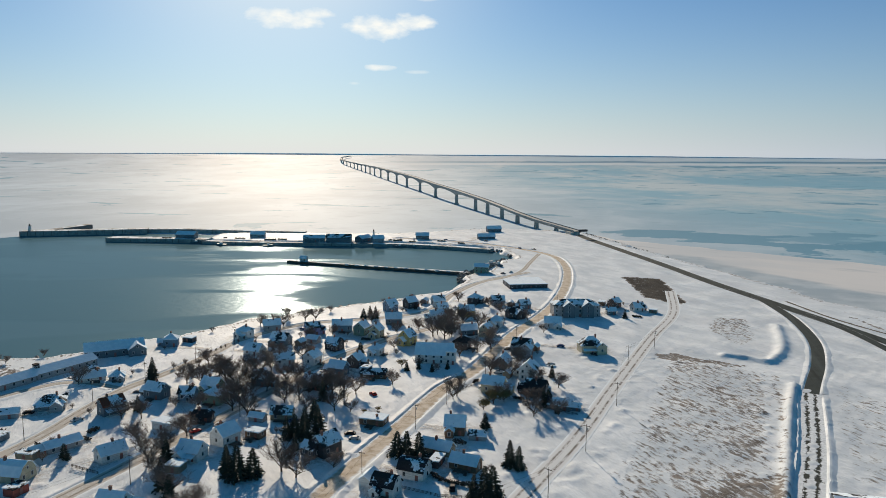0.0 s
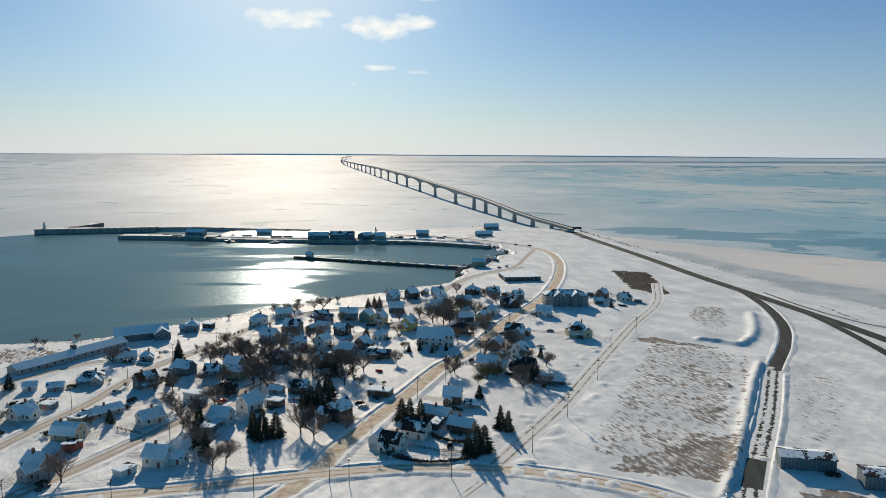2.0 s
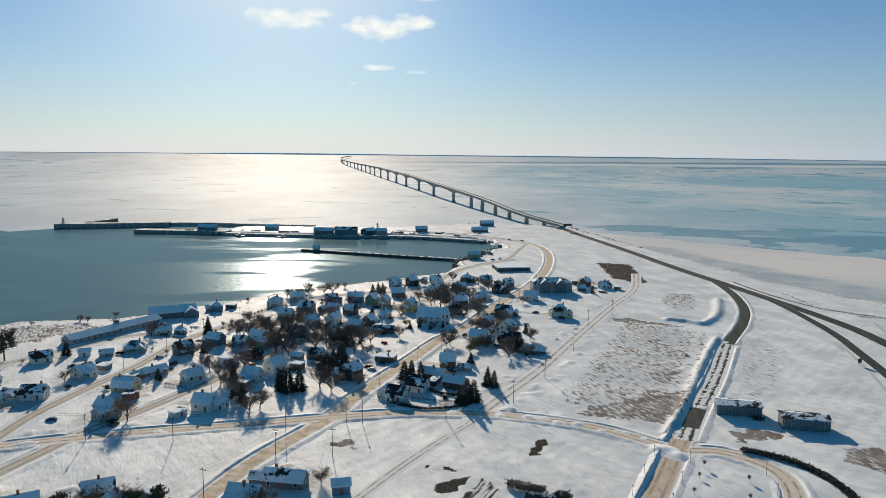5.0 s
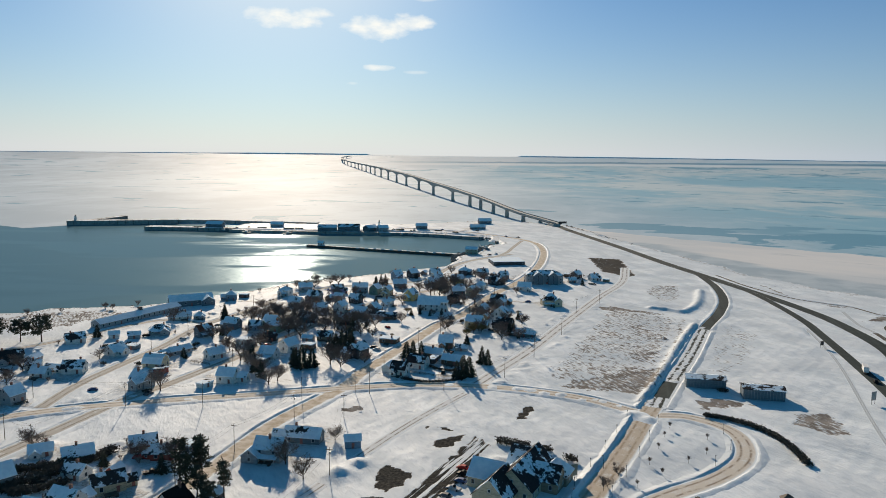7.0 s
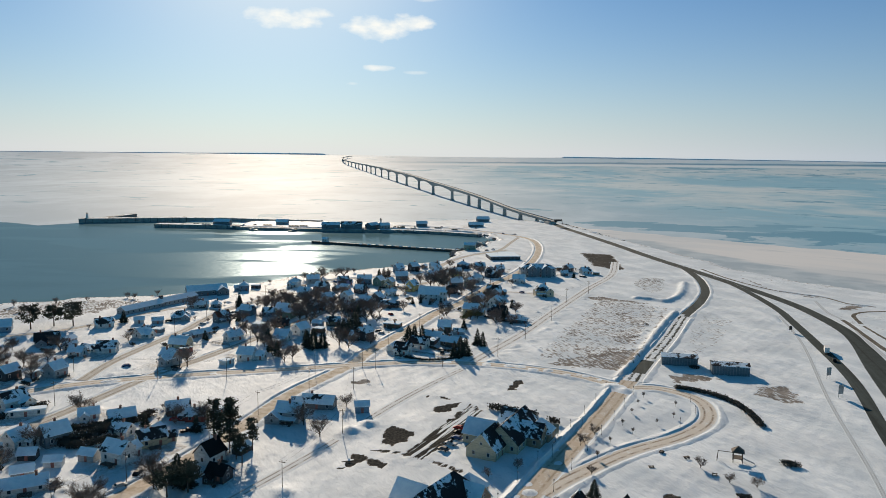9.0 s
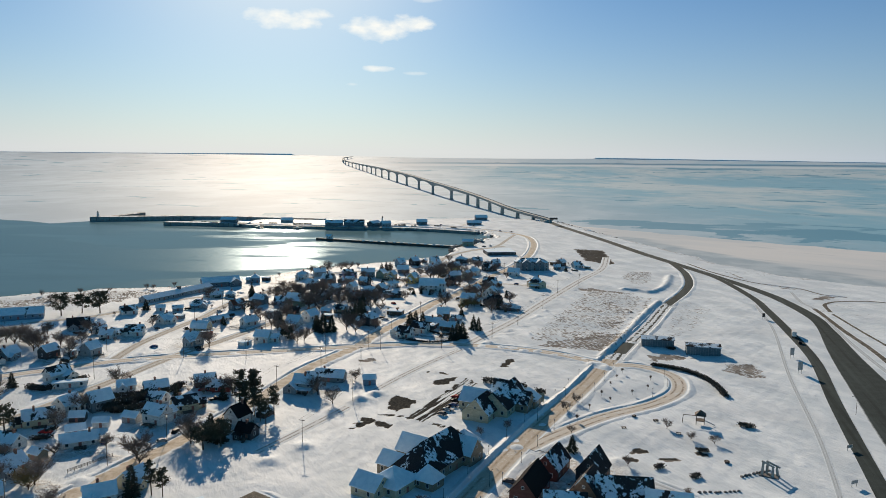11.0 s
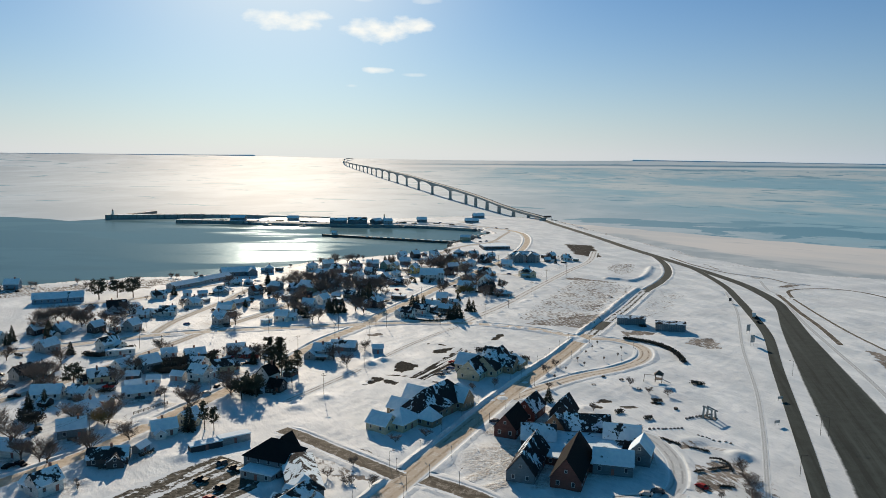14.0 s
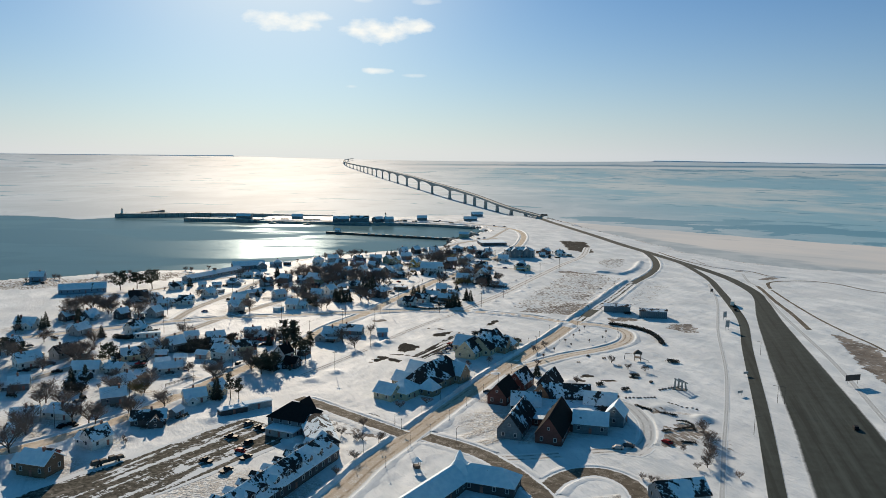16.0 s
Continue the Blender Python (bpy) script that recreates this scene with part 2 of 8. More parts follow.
def make_asphalt(name, snow_amount, c0=(0.034, 0.043, 0.042), c1=(0.046, 0.058, 0.056)):
    k = Mat(name, 0.85, spec=0.06)
    f = k.noise(0.2, 5)
    fine = k.noise(3.0, 4)
    c = k.mix(k.ramp(f, 0.3, 0.7), c0, c1)
    c = k.mix(k.ramp(fine, 0.5, 0.75), c, tuple(v * 1.3 for v in c1))
    lane = k.grain(0.35, 1.0, 0.03, 16 if snow_amount < 0.1 else 128)
    c = k.mix(k.math("MULTIPLY", k.ramp(lane, 0.50, 0.70), 0.6), c, tuple(v * 1.5 for v in c1))
    c = k.mix(k.math("MULTIPLY", k.ramp(lane, 0.46, 0.34), 0.6), c, tuple(v * 0.65 for v in c0))
    if snow_amount > 0.1:
        slush = k.ramp(k.math("ADD", k.math("MULTIPLY", k.noise(0.25, 6, warp=1.2, rough=0.7), 0.7), k.math("MULTIPLY", fine, 0.3)), 0.50, 0.60)
        c = k.mix(k.math("MULTIPLY", slush, 0.75), c, (0.30, 0.28, 0.25))
    rag = k.math("ADD", k.noise(0.13, 7, warp=0.8, rough=0.7), k.math("MULTIPLY", k.noise(0.7, 5, rough=0.7), 0.5))
    rag = k.math("ADD", k.attr("across"), k.math("MULTIPLY", k.math("SUBTRACT", rag, 0.75), 0.07 if snow_amount < 0.1 else 0.6))
    k.color(k.mix(k.ramp(rag, 1.0 - snow_amount, 1.1 - snow_amount), c, (0.75, 0.80, 0.84))).bump(fine, 0.2, 0.02)
    return k.m


def make_drifted():
    """Asphalt that shows through drifted snow in broken patches along the two wheel lanes."""
    k = Mat("asphalt_drifted", 0.85, spec=0.03)
    lane = k.math("SUBTRACT", 1.0, k.math("MULTIPLY", k.math("ABSOLUTE", k.math("SUBTRACT", k.attr("across"), 0.40)), 3.2), True)
    blot = k.math("ADD", k.math("MULTIPLY", k.noise(0.3, 6, warp=1.0, rough=0.65), 0.7), k.math("MULTIPLY", k.noise(1.8, 3), 0.3))
    mask = k.ramp(k.math("ADD", blot, k.math("MULTIPLY", lane, 0.22)), 0.60, 0.645)
    snow_c = k.mix(k.ramp(k.noise(0.8, 4), 0.35, 0.65), (0.60, 0.64, 0.67), (0.76, 0.80, 0.825))
    k.color(k.mix(mask, snow_c, k.mix(k.noise(0.6, 4), (0.036, 0.042, 0.039), (0.075, 0.078, 0.070)))).bump(k.math("SUBTRACT", 1.0, mask), 0.4, 0.15)
    return k.m


def make_ice():
    k = Mat("sea_ice", 0.74, spec=0.036)
    sep = k.t.nodes.new("ShaderNodeSeparateXYZ")
    k.t.links.new(k.pos, sep.inputs[0])
    x, y = sep.outputs[0], sep.outputs[1]
    east = k.ramp(k.math("SUBTRACT", x, k.math("MULTIPLY", y, -0.10)), 150.0, 900.0)
    big = k.noise(0.0017, 5, (1.0, 0.75, 1.0), 0.5, warp=0.6)
    mid = k.noise(0.008, 6, (1.0, 0.6, 1.0), 0.6, warp=0.5)
    floe = k.math("ADD", k.math("MULTIPLY", big, 0.65), k.math("MULTIPLY", mid, 0.35))
    west_c = k.mix(k.ramp(floe, 0.38, 0.60), (0.37, 0.455, 0.525), (0.505, 0.605, 0.675))
    east_c = k.mix(k.ramp(floe, 0.42, 0.60), (0.235, 0.43, 0.535), (0.475, 0.565, 0.60))
    c = k.mix(east, west_c, east_c)
    fleck = k.noise(0.022, 6, (0.8, 1.0, 1.0), 0.65, warp=0.8)
    c = k.mix(k.math("MULTIPLY", k.ramp(fleck, 0.55, 0.68), 0.35), c, (0.27, 0.36, 0.43))
    # refrozen leads, most of them along the edge of the shorefast ice
    streak = k.noise(0.0040, 6, (0.55, 0.8, 1.0), 0.55, warp=0.9)
    lead = k.ramp(k.math("ADD", streak, k.math("MULTIPLY", east, 0.035)), 0.66, 0.68)
    lead = k.math("MULTIPLY", lead, east)
    rim = k.math("ABSOLUTE", k.math("SUBTRACT", k.math("ADD", y, k.math("MULTIPLY", x, 0.62)), 1230.0))
    rim = k.math("MULTIPLY", k.math("SUBTRACT", 1.0, k.math("DIVIDE", rim, 210.0), True), k.ramp(x, 190.0, 300.0))
    lead = k.math("MAXIMUM", lead, k.ramp(k.math("ADD", k.noise(0.0085, 7, (0.6, 1.0, 1.0), 0.6, warp=0.7), k.math("MULTIPLY", rim, 0.17)), 0.61, 0.63))
    c = k.mix(k.math("MULTIPLY", lead, 0.85), c, (0.12, 0.29, 0.40))
    # far across the strait: a band of open blue water and the white floe edge before it
    far = k.math("SQRT", k.math("ADD", k.math("MULTIPLY", x, x), k.math("MULTIPLY", y, y)))
    bend = k.math("ADD", k.math("SUBTRACT", far, k.math("MULTIPLY", k.math("DIVIDE", x, y), 480.0)), k.math("MULTIPLY", k.math("SUBTRACT", k.noise(0.0016, 4), 0.5), 160.0))
    band = k.math("SUBTRACT", 1.0, k.math("DIVIDE", k.math("ABSOLUTE", k.math("SUBTRACT", bend, 4395.0)), 62.0), True)
    front = k.ramp(y, 300.0, 900.0)
    eastern = k.math("MULTIPLY", k.ramp(x, -500.0, 300.0), front)
    pale = k.math("SUBTRACT", 1.0, k.math("DIVIDE", k.math("ABSOLUTE", k.math("SUBTRACT", bend, 4235.0)), 110.0), True)
    c = k.mix(k.math("MULTIPLY", k.ramp(pale, 0.0, 0.6), k.math("MULTIPLY", eastern, 0.75)), c, (0.66, 0.70, 0.72))
    c = k.mix(k.math("MULTIPLY", k.ramp(bend, 4440.0, 4520.0), k.math("MULTIPLY", eastern, 0.6)), c, (0.55, 0.62, 0.68))
    c = k.mix(k.math("MULTIPLY", k.ramp(band, 0.0, 0.5), k.math("MULTIPLY", eastern, 0.85)), c, (0.11, 0.24, 0.36))
    k.color(c)
    k.bump(k.math("ADD", mid, k.math("MULTIPLY", k.noise(0.06, 4, (0.8, 1, 1)), 0.4)), 0.22, 1.6)
    return k.m


def make_water():
    """Dark water: calm lanes that mirror the sky between patches that the wind ruffles."""
    k = Mat("harbour_water", 0.3)
    t = k.t
    patch = k.math("ADD", k.math("MULTIPLY", k.noise(0.0095, 5, (0.40, 1.0, 1.0), 0.5, warp=0.8), 0.75), k.math("MULTIPLY", k.noise(0.03, 4, (0.3, 1.0, 1.0), 0.55), 0.25))
    ruffled = k.ramp(patch, 0.44, 0.53)
    body = t.nodes.new("ShaderNodeBsdfDiffuse")
    k.set(body, "Color", k.mix(ruffled, (0.100, 0.182, 0.205), (0.086, 0.165, 0.188)))
    gloss = t.nodes.new("ShaderNodeBsdfGlossy")
    gloss.inputs["Color"].default_value = (0.74, 0.90, 1.0, 1)
    k.set(gloss, "Roughness", k.math("ADD", 0.075, k.math("MULTIPLY", ruffled, 0.10)))
    bump = t.nodes.new("ShaderNodeBump")
    bump.inputs["Strength"].default_value, bump.inputs["Distance"].default_value = 0.9, 0.22
    waves_ = k.math("ADD", k.noise(0.34, 4, (0.55, 1, 1)), k.math("MULTIPLY", k.noise(0.11, 3, (0.5, 1, 1)), 0.7))
    t.links.new(k.math("MULTIPLY", waves_, k.math("ADD", 0.22, k.math("MULTIPLY", ruffled, 0.78))), bump.inputs["Height"])
    t.links.new(bump.outputs[0], gloss.inputs["Normal"])
    fres = t.nodes.new("ShaderNodeFresnel")
    fres.inputs["IOR"].default_value = 1.33
    both = t.nodes.new("ShaderNodeMixShader")
    k.set(both, 0, k.math("MULTIPLY", fres.outputs[0], 0.32))
    t.links.new(body.outputs[0], both.inputs[1])
    t.links.new(gloss.outputs[0], both.inputs[2])
    t.links.new(both.outputs[0], t.nodes["Material Output"].inputs["Surface"])
    return k.m


def make_shore_ice():
    k = Mat("shorefast_ice", 0.7, spec=0.05)
    f = k.grain(0.012, 1.0, 0.35, -48, 6)
    c = k.mix(k.ramp(f, 0.40, 0.66), (0.66, 0.655, 0.645), (0.56, 0.585, 0.60))
    wet = k.ramp(k.math("ADD", k.attr("wet"), k.math("MULTIPLY", k.math("SUBTRACT", k.grain(0.02, 1.0, 0.3, -48, 6), 0.5), 1.1)), 0.40, 0.78)
    c = k.mix(k.math("MULTIPLY", wet, 0.85), c, k.mix(k.ramp(k.noise(0.03, 5), 0.4, 0.65), (0.30, 0.38, 0.44), (0.43, 0.50, 0.545)))
    c = k.mix(k.math("MULTIPLY", k.ramp(k.grain(0.05, 1.0, 0.25, -48, 5), 0.58, 0.72), 0.5), c, (0.44, 0.475, 0.50))
    k.color(c).bump(f, 0.4, 0.6)
    return k.m


M_GROUND, M_SAND, M_ICE, M_WATER, M_SHORE = make_ground(), make_sand_road(), make_ice(), make_water(), make_shore_ice()
M_ASPHALT, M_ASPHALT_SNOW = make_asphalt("asphalt", 0.08), make_drifted()
M_SLUSH = make_asphalt("slushy_street", 0.26, (0.060, 0.054, 0.043), (0.12, 0.106, 0.085))
M_STREET = make_rutted("sanded_street", (0.30, 0.235, 0.165), (0.50, 0.43, 0.345))
M_PATH = make_rutted("trodden_path", (0.30, 0.32, 0.335), (0.50, 0.535, 0.56))
M_LOOP = make_rutted("rutted_street", (0.25, 0.19, 0.135), (0.60, 0.545, 0.47))
M_RUTTED, M_LANE, M_MUD = make_rutted("rutted_trail", (0.13, 0.105, 0.085), (0.66, 0.675, 0.68)), make_rutted("rutted_lane", (0.23, 0.20, 0.16), (0.46, 0.43, 0.385)), make_mud()
M_CONCRETE = plain("concrete", (0.36, 0.37, 0.36), 0.85, var=0.3, scale=0.3)
M_WHARF = plain("weathered_wharf_concrete", (0.34, 0.34, 0.33), 0.85, var=0.4, scale=0.25)


def make_deck():
    """Wharf planking and concrete with wind-scoured snow."""
    k = Mat("scoured_deck_snow", 0.8, spec=0.05)
    bare = k.ramp(k.math("ADD", k.math("MULTIPLY", k.noise(0.05, 5, warp=0.6), 0.6), k.math("MULTIPLY", k.noise(0.4, 4), 0.4)), 0.46, 0.56)
    k.color(k.mix(bare, (0.70, 0.74, 0.77), k.mix(k.noise(0.9, 3), (0.10, 0.10, 0.095), (0.22, 0.215, 0.20)))).bump(bare, 0.3, 0.1)
    return k.m


M_DECK = make_deck()
M_ROCK = plain("quarry_rock", (0.24, 0.23, 0.22), 0.9, var=0.45, scale=0.6, each=0.5)
M_TIMBER = plain("weathered_timber", (0.12, 0.10, 0.085), 0.9, var=0.4, scale=1.2)
M_SNOW = plain("packed_snow", (0.78, 0.85, 0.90), 0.7, var=0.08, scale=0.6, each=0.04)
M_GLASS = Mat("window_glass", 0.08, color=(0.03, 0.04, 0.05)).m
M_TRIM = plain("white_trim", (0.62, 0.63, 0.63), 0.6, var=0.2)
M_DOOR = plain("painted_door", (0.30, 0.12, 0.09), 0.5)
M_BRICK = plain("chimney_brick", (0.26, 0.13, 0.10), 0.9, var=0.35, scale=3)
M_BLACK = plain("black_paint", (0.02, 0.02, 0.022), 0.5)
M_STEEL = plain("galvanised_steel", (0.35, 0.36, 0.37), 0.45, 0.7, var=0.2)
M_TYRE = plain("tyre_rubber", (0.02, 0.02, 0.02), 0.9)
WALLS = {n: siding(n + "_siding", c) for n, c in dict(
    white=(0.72, 0.72, 0.70), cream=(0.56, 0.50, 0.36), yellow=(0.62, 0.48, 0.20), grey=(0.34, 0.36, 0.38), blue=(0.20, 0.29, 0.38), brown=(0.19, 0.12, 0.08),
    dark=(0.07, 0.07, 0.075), red=(0.30, 0.08, 0.06), green=(0.22, 0.30, 0.24), tan=(0.30, 0.245, 0.175), maroon=(0.16, 0.065, 0.055), slate=(0.15, 0.19, 0.22), lilac=(0.36, 0.33, 0.52)).items()}
SHINGLE = (0.05, 0.048, 0.05)
ROOFS = {n: snowy_roof(n + "_roof", b, c) for n, b, c in (("snow", 0.02, SHINGLE), ("light", 0.28, SHINGLE), ("patchy", 0.48, SHINGLE), ("bare", 0.72, (0.045, 0.042, 0.045)),
                                                        ("black", 1.3, (0.025, 0.024, 0.025)), ("rust", 0.62, (0.20, 0.075, 0.05)))}


# ---- building kit ----
class Geo:
    """Vertices and faces of one mesh, gathered piece by piece."""

    def __init__(self):
        self.v, self.f, self.s = [], [], []

    def add(self, vs, fs, slot=0):
        n = len(self.v)
        self.v += [tuple(p) for p in vs]
        self.f += [tuple(i + n for i in f) for f in fs]
        self.s += [slot] * len(fs)
        return self

    def box(self, x0, x1, y0, y1, z0, z1, slot=0):
        vs = [(x, y, z) for z in (z0, z1) for y in (y0, y1) for x in (x0, x1)]
        return self.add(vs, [(0, 2, 3, 1), (4, 5, 7, 6), (0, 1, 5, 4), (1, 3, 7, 5), (3, 2, 6, 7), (2, 0, 4, 6)], slot)

    def block(self, cx, cy, z0, sx, sy, sz, turn=0.0, slot=0, taper=1.0):
        c, s = math.cos(radians(turn)), math.sin(radians(turn))
        vs = []
        for z, k in ((z0, 1.0), (z0 + sz, taper)):
            for a, b in ((-1, -1), (1, -1), (-1, 1), (1, 1)):
                px, py = a * sx * k / 2, b * sy * k / 2
                vs.append((cx + px * c - py * s, cy + px * s + py * c, z))
        return self.add(vs, [(0, 2, 3, 1), (4, 5, 7, 6), (0, 1, 5, 4), (1, 3, 7, 5), (3, 2, 6, 7), (2, 0, 4, 6)], slot)

    def tube(self, a, b, r0, r1=None, n=6, slot=0, caps=True):
        a, b = Vector(a), Vector(b)
        r1 = r0 if r1 is None else r1
        q = (b - a).to_track_quat("Z", "Y")
        ring = [q @ Vector((math.cos(i * 2 * math.pi / n), math.sin(i * 2 * math.pi / n), 0)) for i in range(n)]
        vs = [a + p * r0 for p in ring] + [b + p * r1 for p in ring]
        fs = [(i, (i + 1) % n, n + (i + 1) % n, n + i) for i in range(n)]
        if caps:
            fs += [tuple(range(n - 1, -1, -1)), tuple(range(n, 2 * n))]
        return self.add(vs, fs, slot)

    def slab(self, pts, thick, slot=0):
        """A flat polygon thickened along z downwards."""
        n = len(pts)
        vs = [tuple(p) for p in pts] + [(p[0], p[1], p[2] - thick) for p in pts]
        fs = [tuple(range(n)), tuple(range(2 * n - 1, n - 1, -1))] + [(i, n + i, n + (i + 1) % n, (i + 1) % n) for i in range(n)]
        return self.add(vs, fs, slot)

    def mesh(self, name, *mats, smooth=False):
        me = bpy.data.meshes.new(name)
        me.from_pydata(self.v, [], self.f)
        for m in mats:
            me.materials.append(m)
        if len(mats) > 1:
            me.polygons.foreach_set("material_index", self.s)
        if smooth:
            me.polygons.foreach_set("use_smooth", [True] * len(me.polygons))
        me.update()
        return me


def part(name, mesh, parent, m=None, label=""):
    """One mesh object under a thing or under a part, in the parent's own axes."""
    ob = new(name, mesh)
    ob.parent = parent
    if m is not None:
        ob.matrix_basis = m
    if label:
        ob["label"] = label
    return ob


def thing(name, label, category, m, group="", kind=""):
    """An empty at the thing's base."""
    ob = new(name)
    ob.matrix_basis = m
    ob.empty_display_size = 0.5
    return tagged(ob, label, category, group, kind)


# ---- plan of the roads ----
def spline(pts, step=3.0, closed=False):
    """Even points along a smooth curve through pts."""
    p = [np.array(q, float) for q in pts]
    p = [2 * p[0] - p[1]] + p + [2 * p[-1] - p[-2]]
    out = []
    for i in range(1, len(p) - 2):
        a, b, c, d = p[i - 1:i + 3]
        n = max(2, int(np.linalg.norm(c - b) / step))
        for k in range(n):
            t = k / n
            out.append(0.5 * ((2 * b) + (c - a) * t + (2 * a - 5 * b + 4 * c - d) * t * t + (3 * b - a - 3 * c + d) * t ** 3))
    out.append(p[-2])
    return np.array(out)


ROADS = []      # name, label, material, widths, centre line, snowbank height


def plan_road(name, label, mat, width, pts, bank=0.5, lift=0.06):
    line = spline(pts)
    wide = np.interp(np.linspace(0, 1, len(line)), np.linspace(0, 1, len(width)), width) if isinstance(width, tuple) else np.full(len(line), float(width))
    ROADS.append((name, label, mat, wide, line, bank, lift))


plan_road("road", "village main road of packed snow strewn with brown sand", M_SAND, 8.0,
          [(-330, -250), (-215, -105), (-182, -62), (-150, -35), (-128, -4), (-111, 38), (-96, 72), (-79, 120), (-66, 165), (-44, 212), (-36, 240), (-14, 299), (2, 343), (19, 376), (47, 452), (71, 504),
           (91, 559), (112, 640), (126, 730), (124, 800), (100, 850), (50, 905), (0, 935), (-60, 960)], 0.65)
plan_road("road", "cross road of sand-strewn packed snow looping round a park", M_LOOP, 7.5,
          [(-260, 118), (-226, 140), (-198, 158), (-165, 178), (-118, 193), (-80, 202), (-42, 212), (-11, 218), (13, 218), (40, 213), (70, 200), (93, 180), (110, 177), (122, 165),
           (124, 150), (117, 131), (100, 114), (75, 98), (49, 75), (37, 62)], (0.5, 0.55), 0.07)
plan_road("road", "straight side street of sanded snow past the inns", M_STREET, 9.0, [(-122, -280), (-64, -150), (-32, -80), (-22, -53), (-8, -24), (34, 64), (72, 135), (96, 183), (105, 200)], (1.5, 0.4), 0.08)
plan_road("road", "old asphalt road half covered by drifted snow", M_ASPHALT_SNOW, 8.5, [(100, 188), (112, 212), (145, 275), (176, 340)], 0.8, 0.09)
plan_road("road", "short cleared stretch of dark asphalt", M_ASPHALT, 6.5, [(107, 202), (112, 212), (119, 226)], 0.2, 0.11)
plan_road("road", "ploughed dark asphalt slip road curving up to the highway", M_ASPHALT, 6.4, [(174, 336), (186, 357), (206, 392), (226, 436), (240, 486), (247, 530), (250, 575), (243, 615)], 0.5, 0.07)
plan_road("road", "wet dark street running down to the side street", M_SLUSH, 7.5, [(-61, 21), (-52, 14), (-30, -6), (-11, -23)], 0.4, 0.1)
plan_road("road", "wet dark street from the side street to the circular drive", M_SLUSH, 8.5, [(-2, -25), (14, -37), (26, -52), (38, -80), (46, -130), (52, -280)], 0.4, 0.1)
plan_road("lane", "narrow village lane of rutted packed snow", M_LANE, 7.0,
          [(-200, 40), (-182, 75), (-168, 110), (-155, 147), (-140, 193), (-128, 217), (-113, 252), (-95, 297), (-79, 338), (-66, 374), (-51, 405), (-27, 441), (5, 475), (40, 500)], 0.32, 0.05)
plan_road("lane", "snowy back lane behind the shore cottages", M_LANE, 6.5,
          [(-172, 181), (-171, 214), (-163, 255), (-156, 285), (-153, 314), (-148, 341), (-137, 368), (-125, 404), (-115, 440), (-84, 477), (-40, 495), (-6, 520), (12, 581), (40, 640), (85, 690)], 0.4, 0.04)
plan_road("lane", "short lane to the long sheds by the shore", M_LANE, 5.0, [(-262, 262), (-228, 285), (-193, 339), (-175, 352), (-150, 343)], 0.3, 0.03)
plan_road("track", "old railway trail with wheel ruts in the snow", M_RUTTED, 8.0, [(18, 214), (33, 242), (56, 285), (83, 344), (130, 444), (166, 516), (190, 600)], 0.25, 0.05)
plan_road("track", "trodden path with dark ruts across the vacant lots", M_RUTTED, 4.2, [(-66, 56), (-52.4, 80.4), (-38.6, 106.5), (-25.7, 134.8), (-10.7, 163.9), (4.2, 188.9), (15.3, 206)], 0.15, 0.03)
plan_road("highway", "bare grey asphalt highway widening towards the toll plaza", M_ASPHALT, (11, 11, 11, 11, 11, 11, 11, 10.5, 10, 9.5, 9, 9, 15, 21, 27, 32, 36, 40, 44, 44, 44),
          [(190, 1012), (197, 945), (211, 850), (226, 745), (239, 640), (252, 560), (266, 471), (273, 420), (276, 371), (270.5, 307), (259, 264.5), (235.2, 196.5), (202.4, 93), (180.8, 23.4), (165.2, -26.4), (152, -66), (112, -190), (72, -310)], 0.2, 0.06)
plan_road("ramp", "single-lane asphalt exit ramp between snowbanks", M_ASPHALT, 5.6,
          [(258, 520), (263, 470), (260.5, 416), (255, 365), (247.5, 329), (232.6, 263.4), (214, 191), (185.6, 114.5), (149.6, 13.5), (129.6, -40.5), (114.6, -80.5), (81.6, -170.5), (42, -290)], 0.25, 0.08)
plan_road("track", "thin walking track beside the exit ramp", M_PATH, 1.5, [(246, 344), (224, 265), (186, 162), (159, 80), (142, 34), (128, -1), (116, -30), (92, -90)], 0.25, 0.05)

plan_road("car_park", "slushy brown car park between snow heaps", M_MUD, 36.0, [(-128, -98), (-112, -76), (-95, -56), (-79, -34), (-66, -14)], 0.5, 0.05)
plan_road("drive", "ploughed circular drive of dark asphalt", M_SLUSH, 8.0, [(37, -76), (44, -65), (53, -58), (62, -58), (69, -66), (70, -80), (62, -92)], 0.3, 0.06)
plan_road("drive", "shaded wet drive in front of the gabled shops", M_RUTTED, 6.0, [(24, -46), (36.3, -44.9), (47.0, -42.7), (60.8, -39.0), (71.8, -37.5), (79.0, -40.6), (84, -34)], 0.2, 0.05)
plan_road("drive", "curved service drive of packed snow behind the shops", M_PATH, 6.0, [(74, 34), (85, 21), (90, 13), (91.5, -2), (90, -14), (85, -29), (76, -40)], 0.4, 0.06)
plan_road("track", "muddy path between garden beds", M_RUTTED, 2.6, [(86, 21), (99, 11), (112, 4), (116, 2.7)], 0.1, 0.04)
plan_road("track", "footpath between two yards", M_PATH, 1.6, [(-150, 240), (-120, 268), (-96, 300)], 0.1, 0.03)
plan_road("lane", "shore lane of packed snow round the harbour", M_LANE, 5.0, [(40, 640), (62, 664), (80, 700), (92, 745), (104, 790), (112, 818)], 0.25, 0.04)

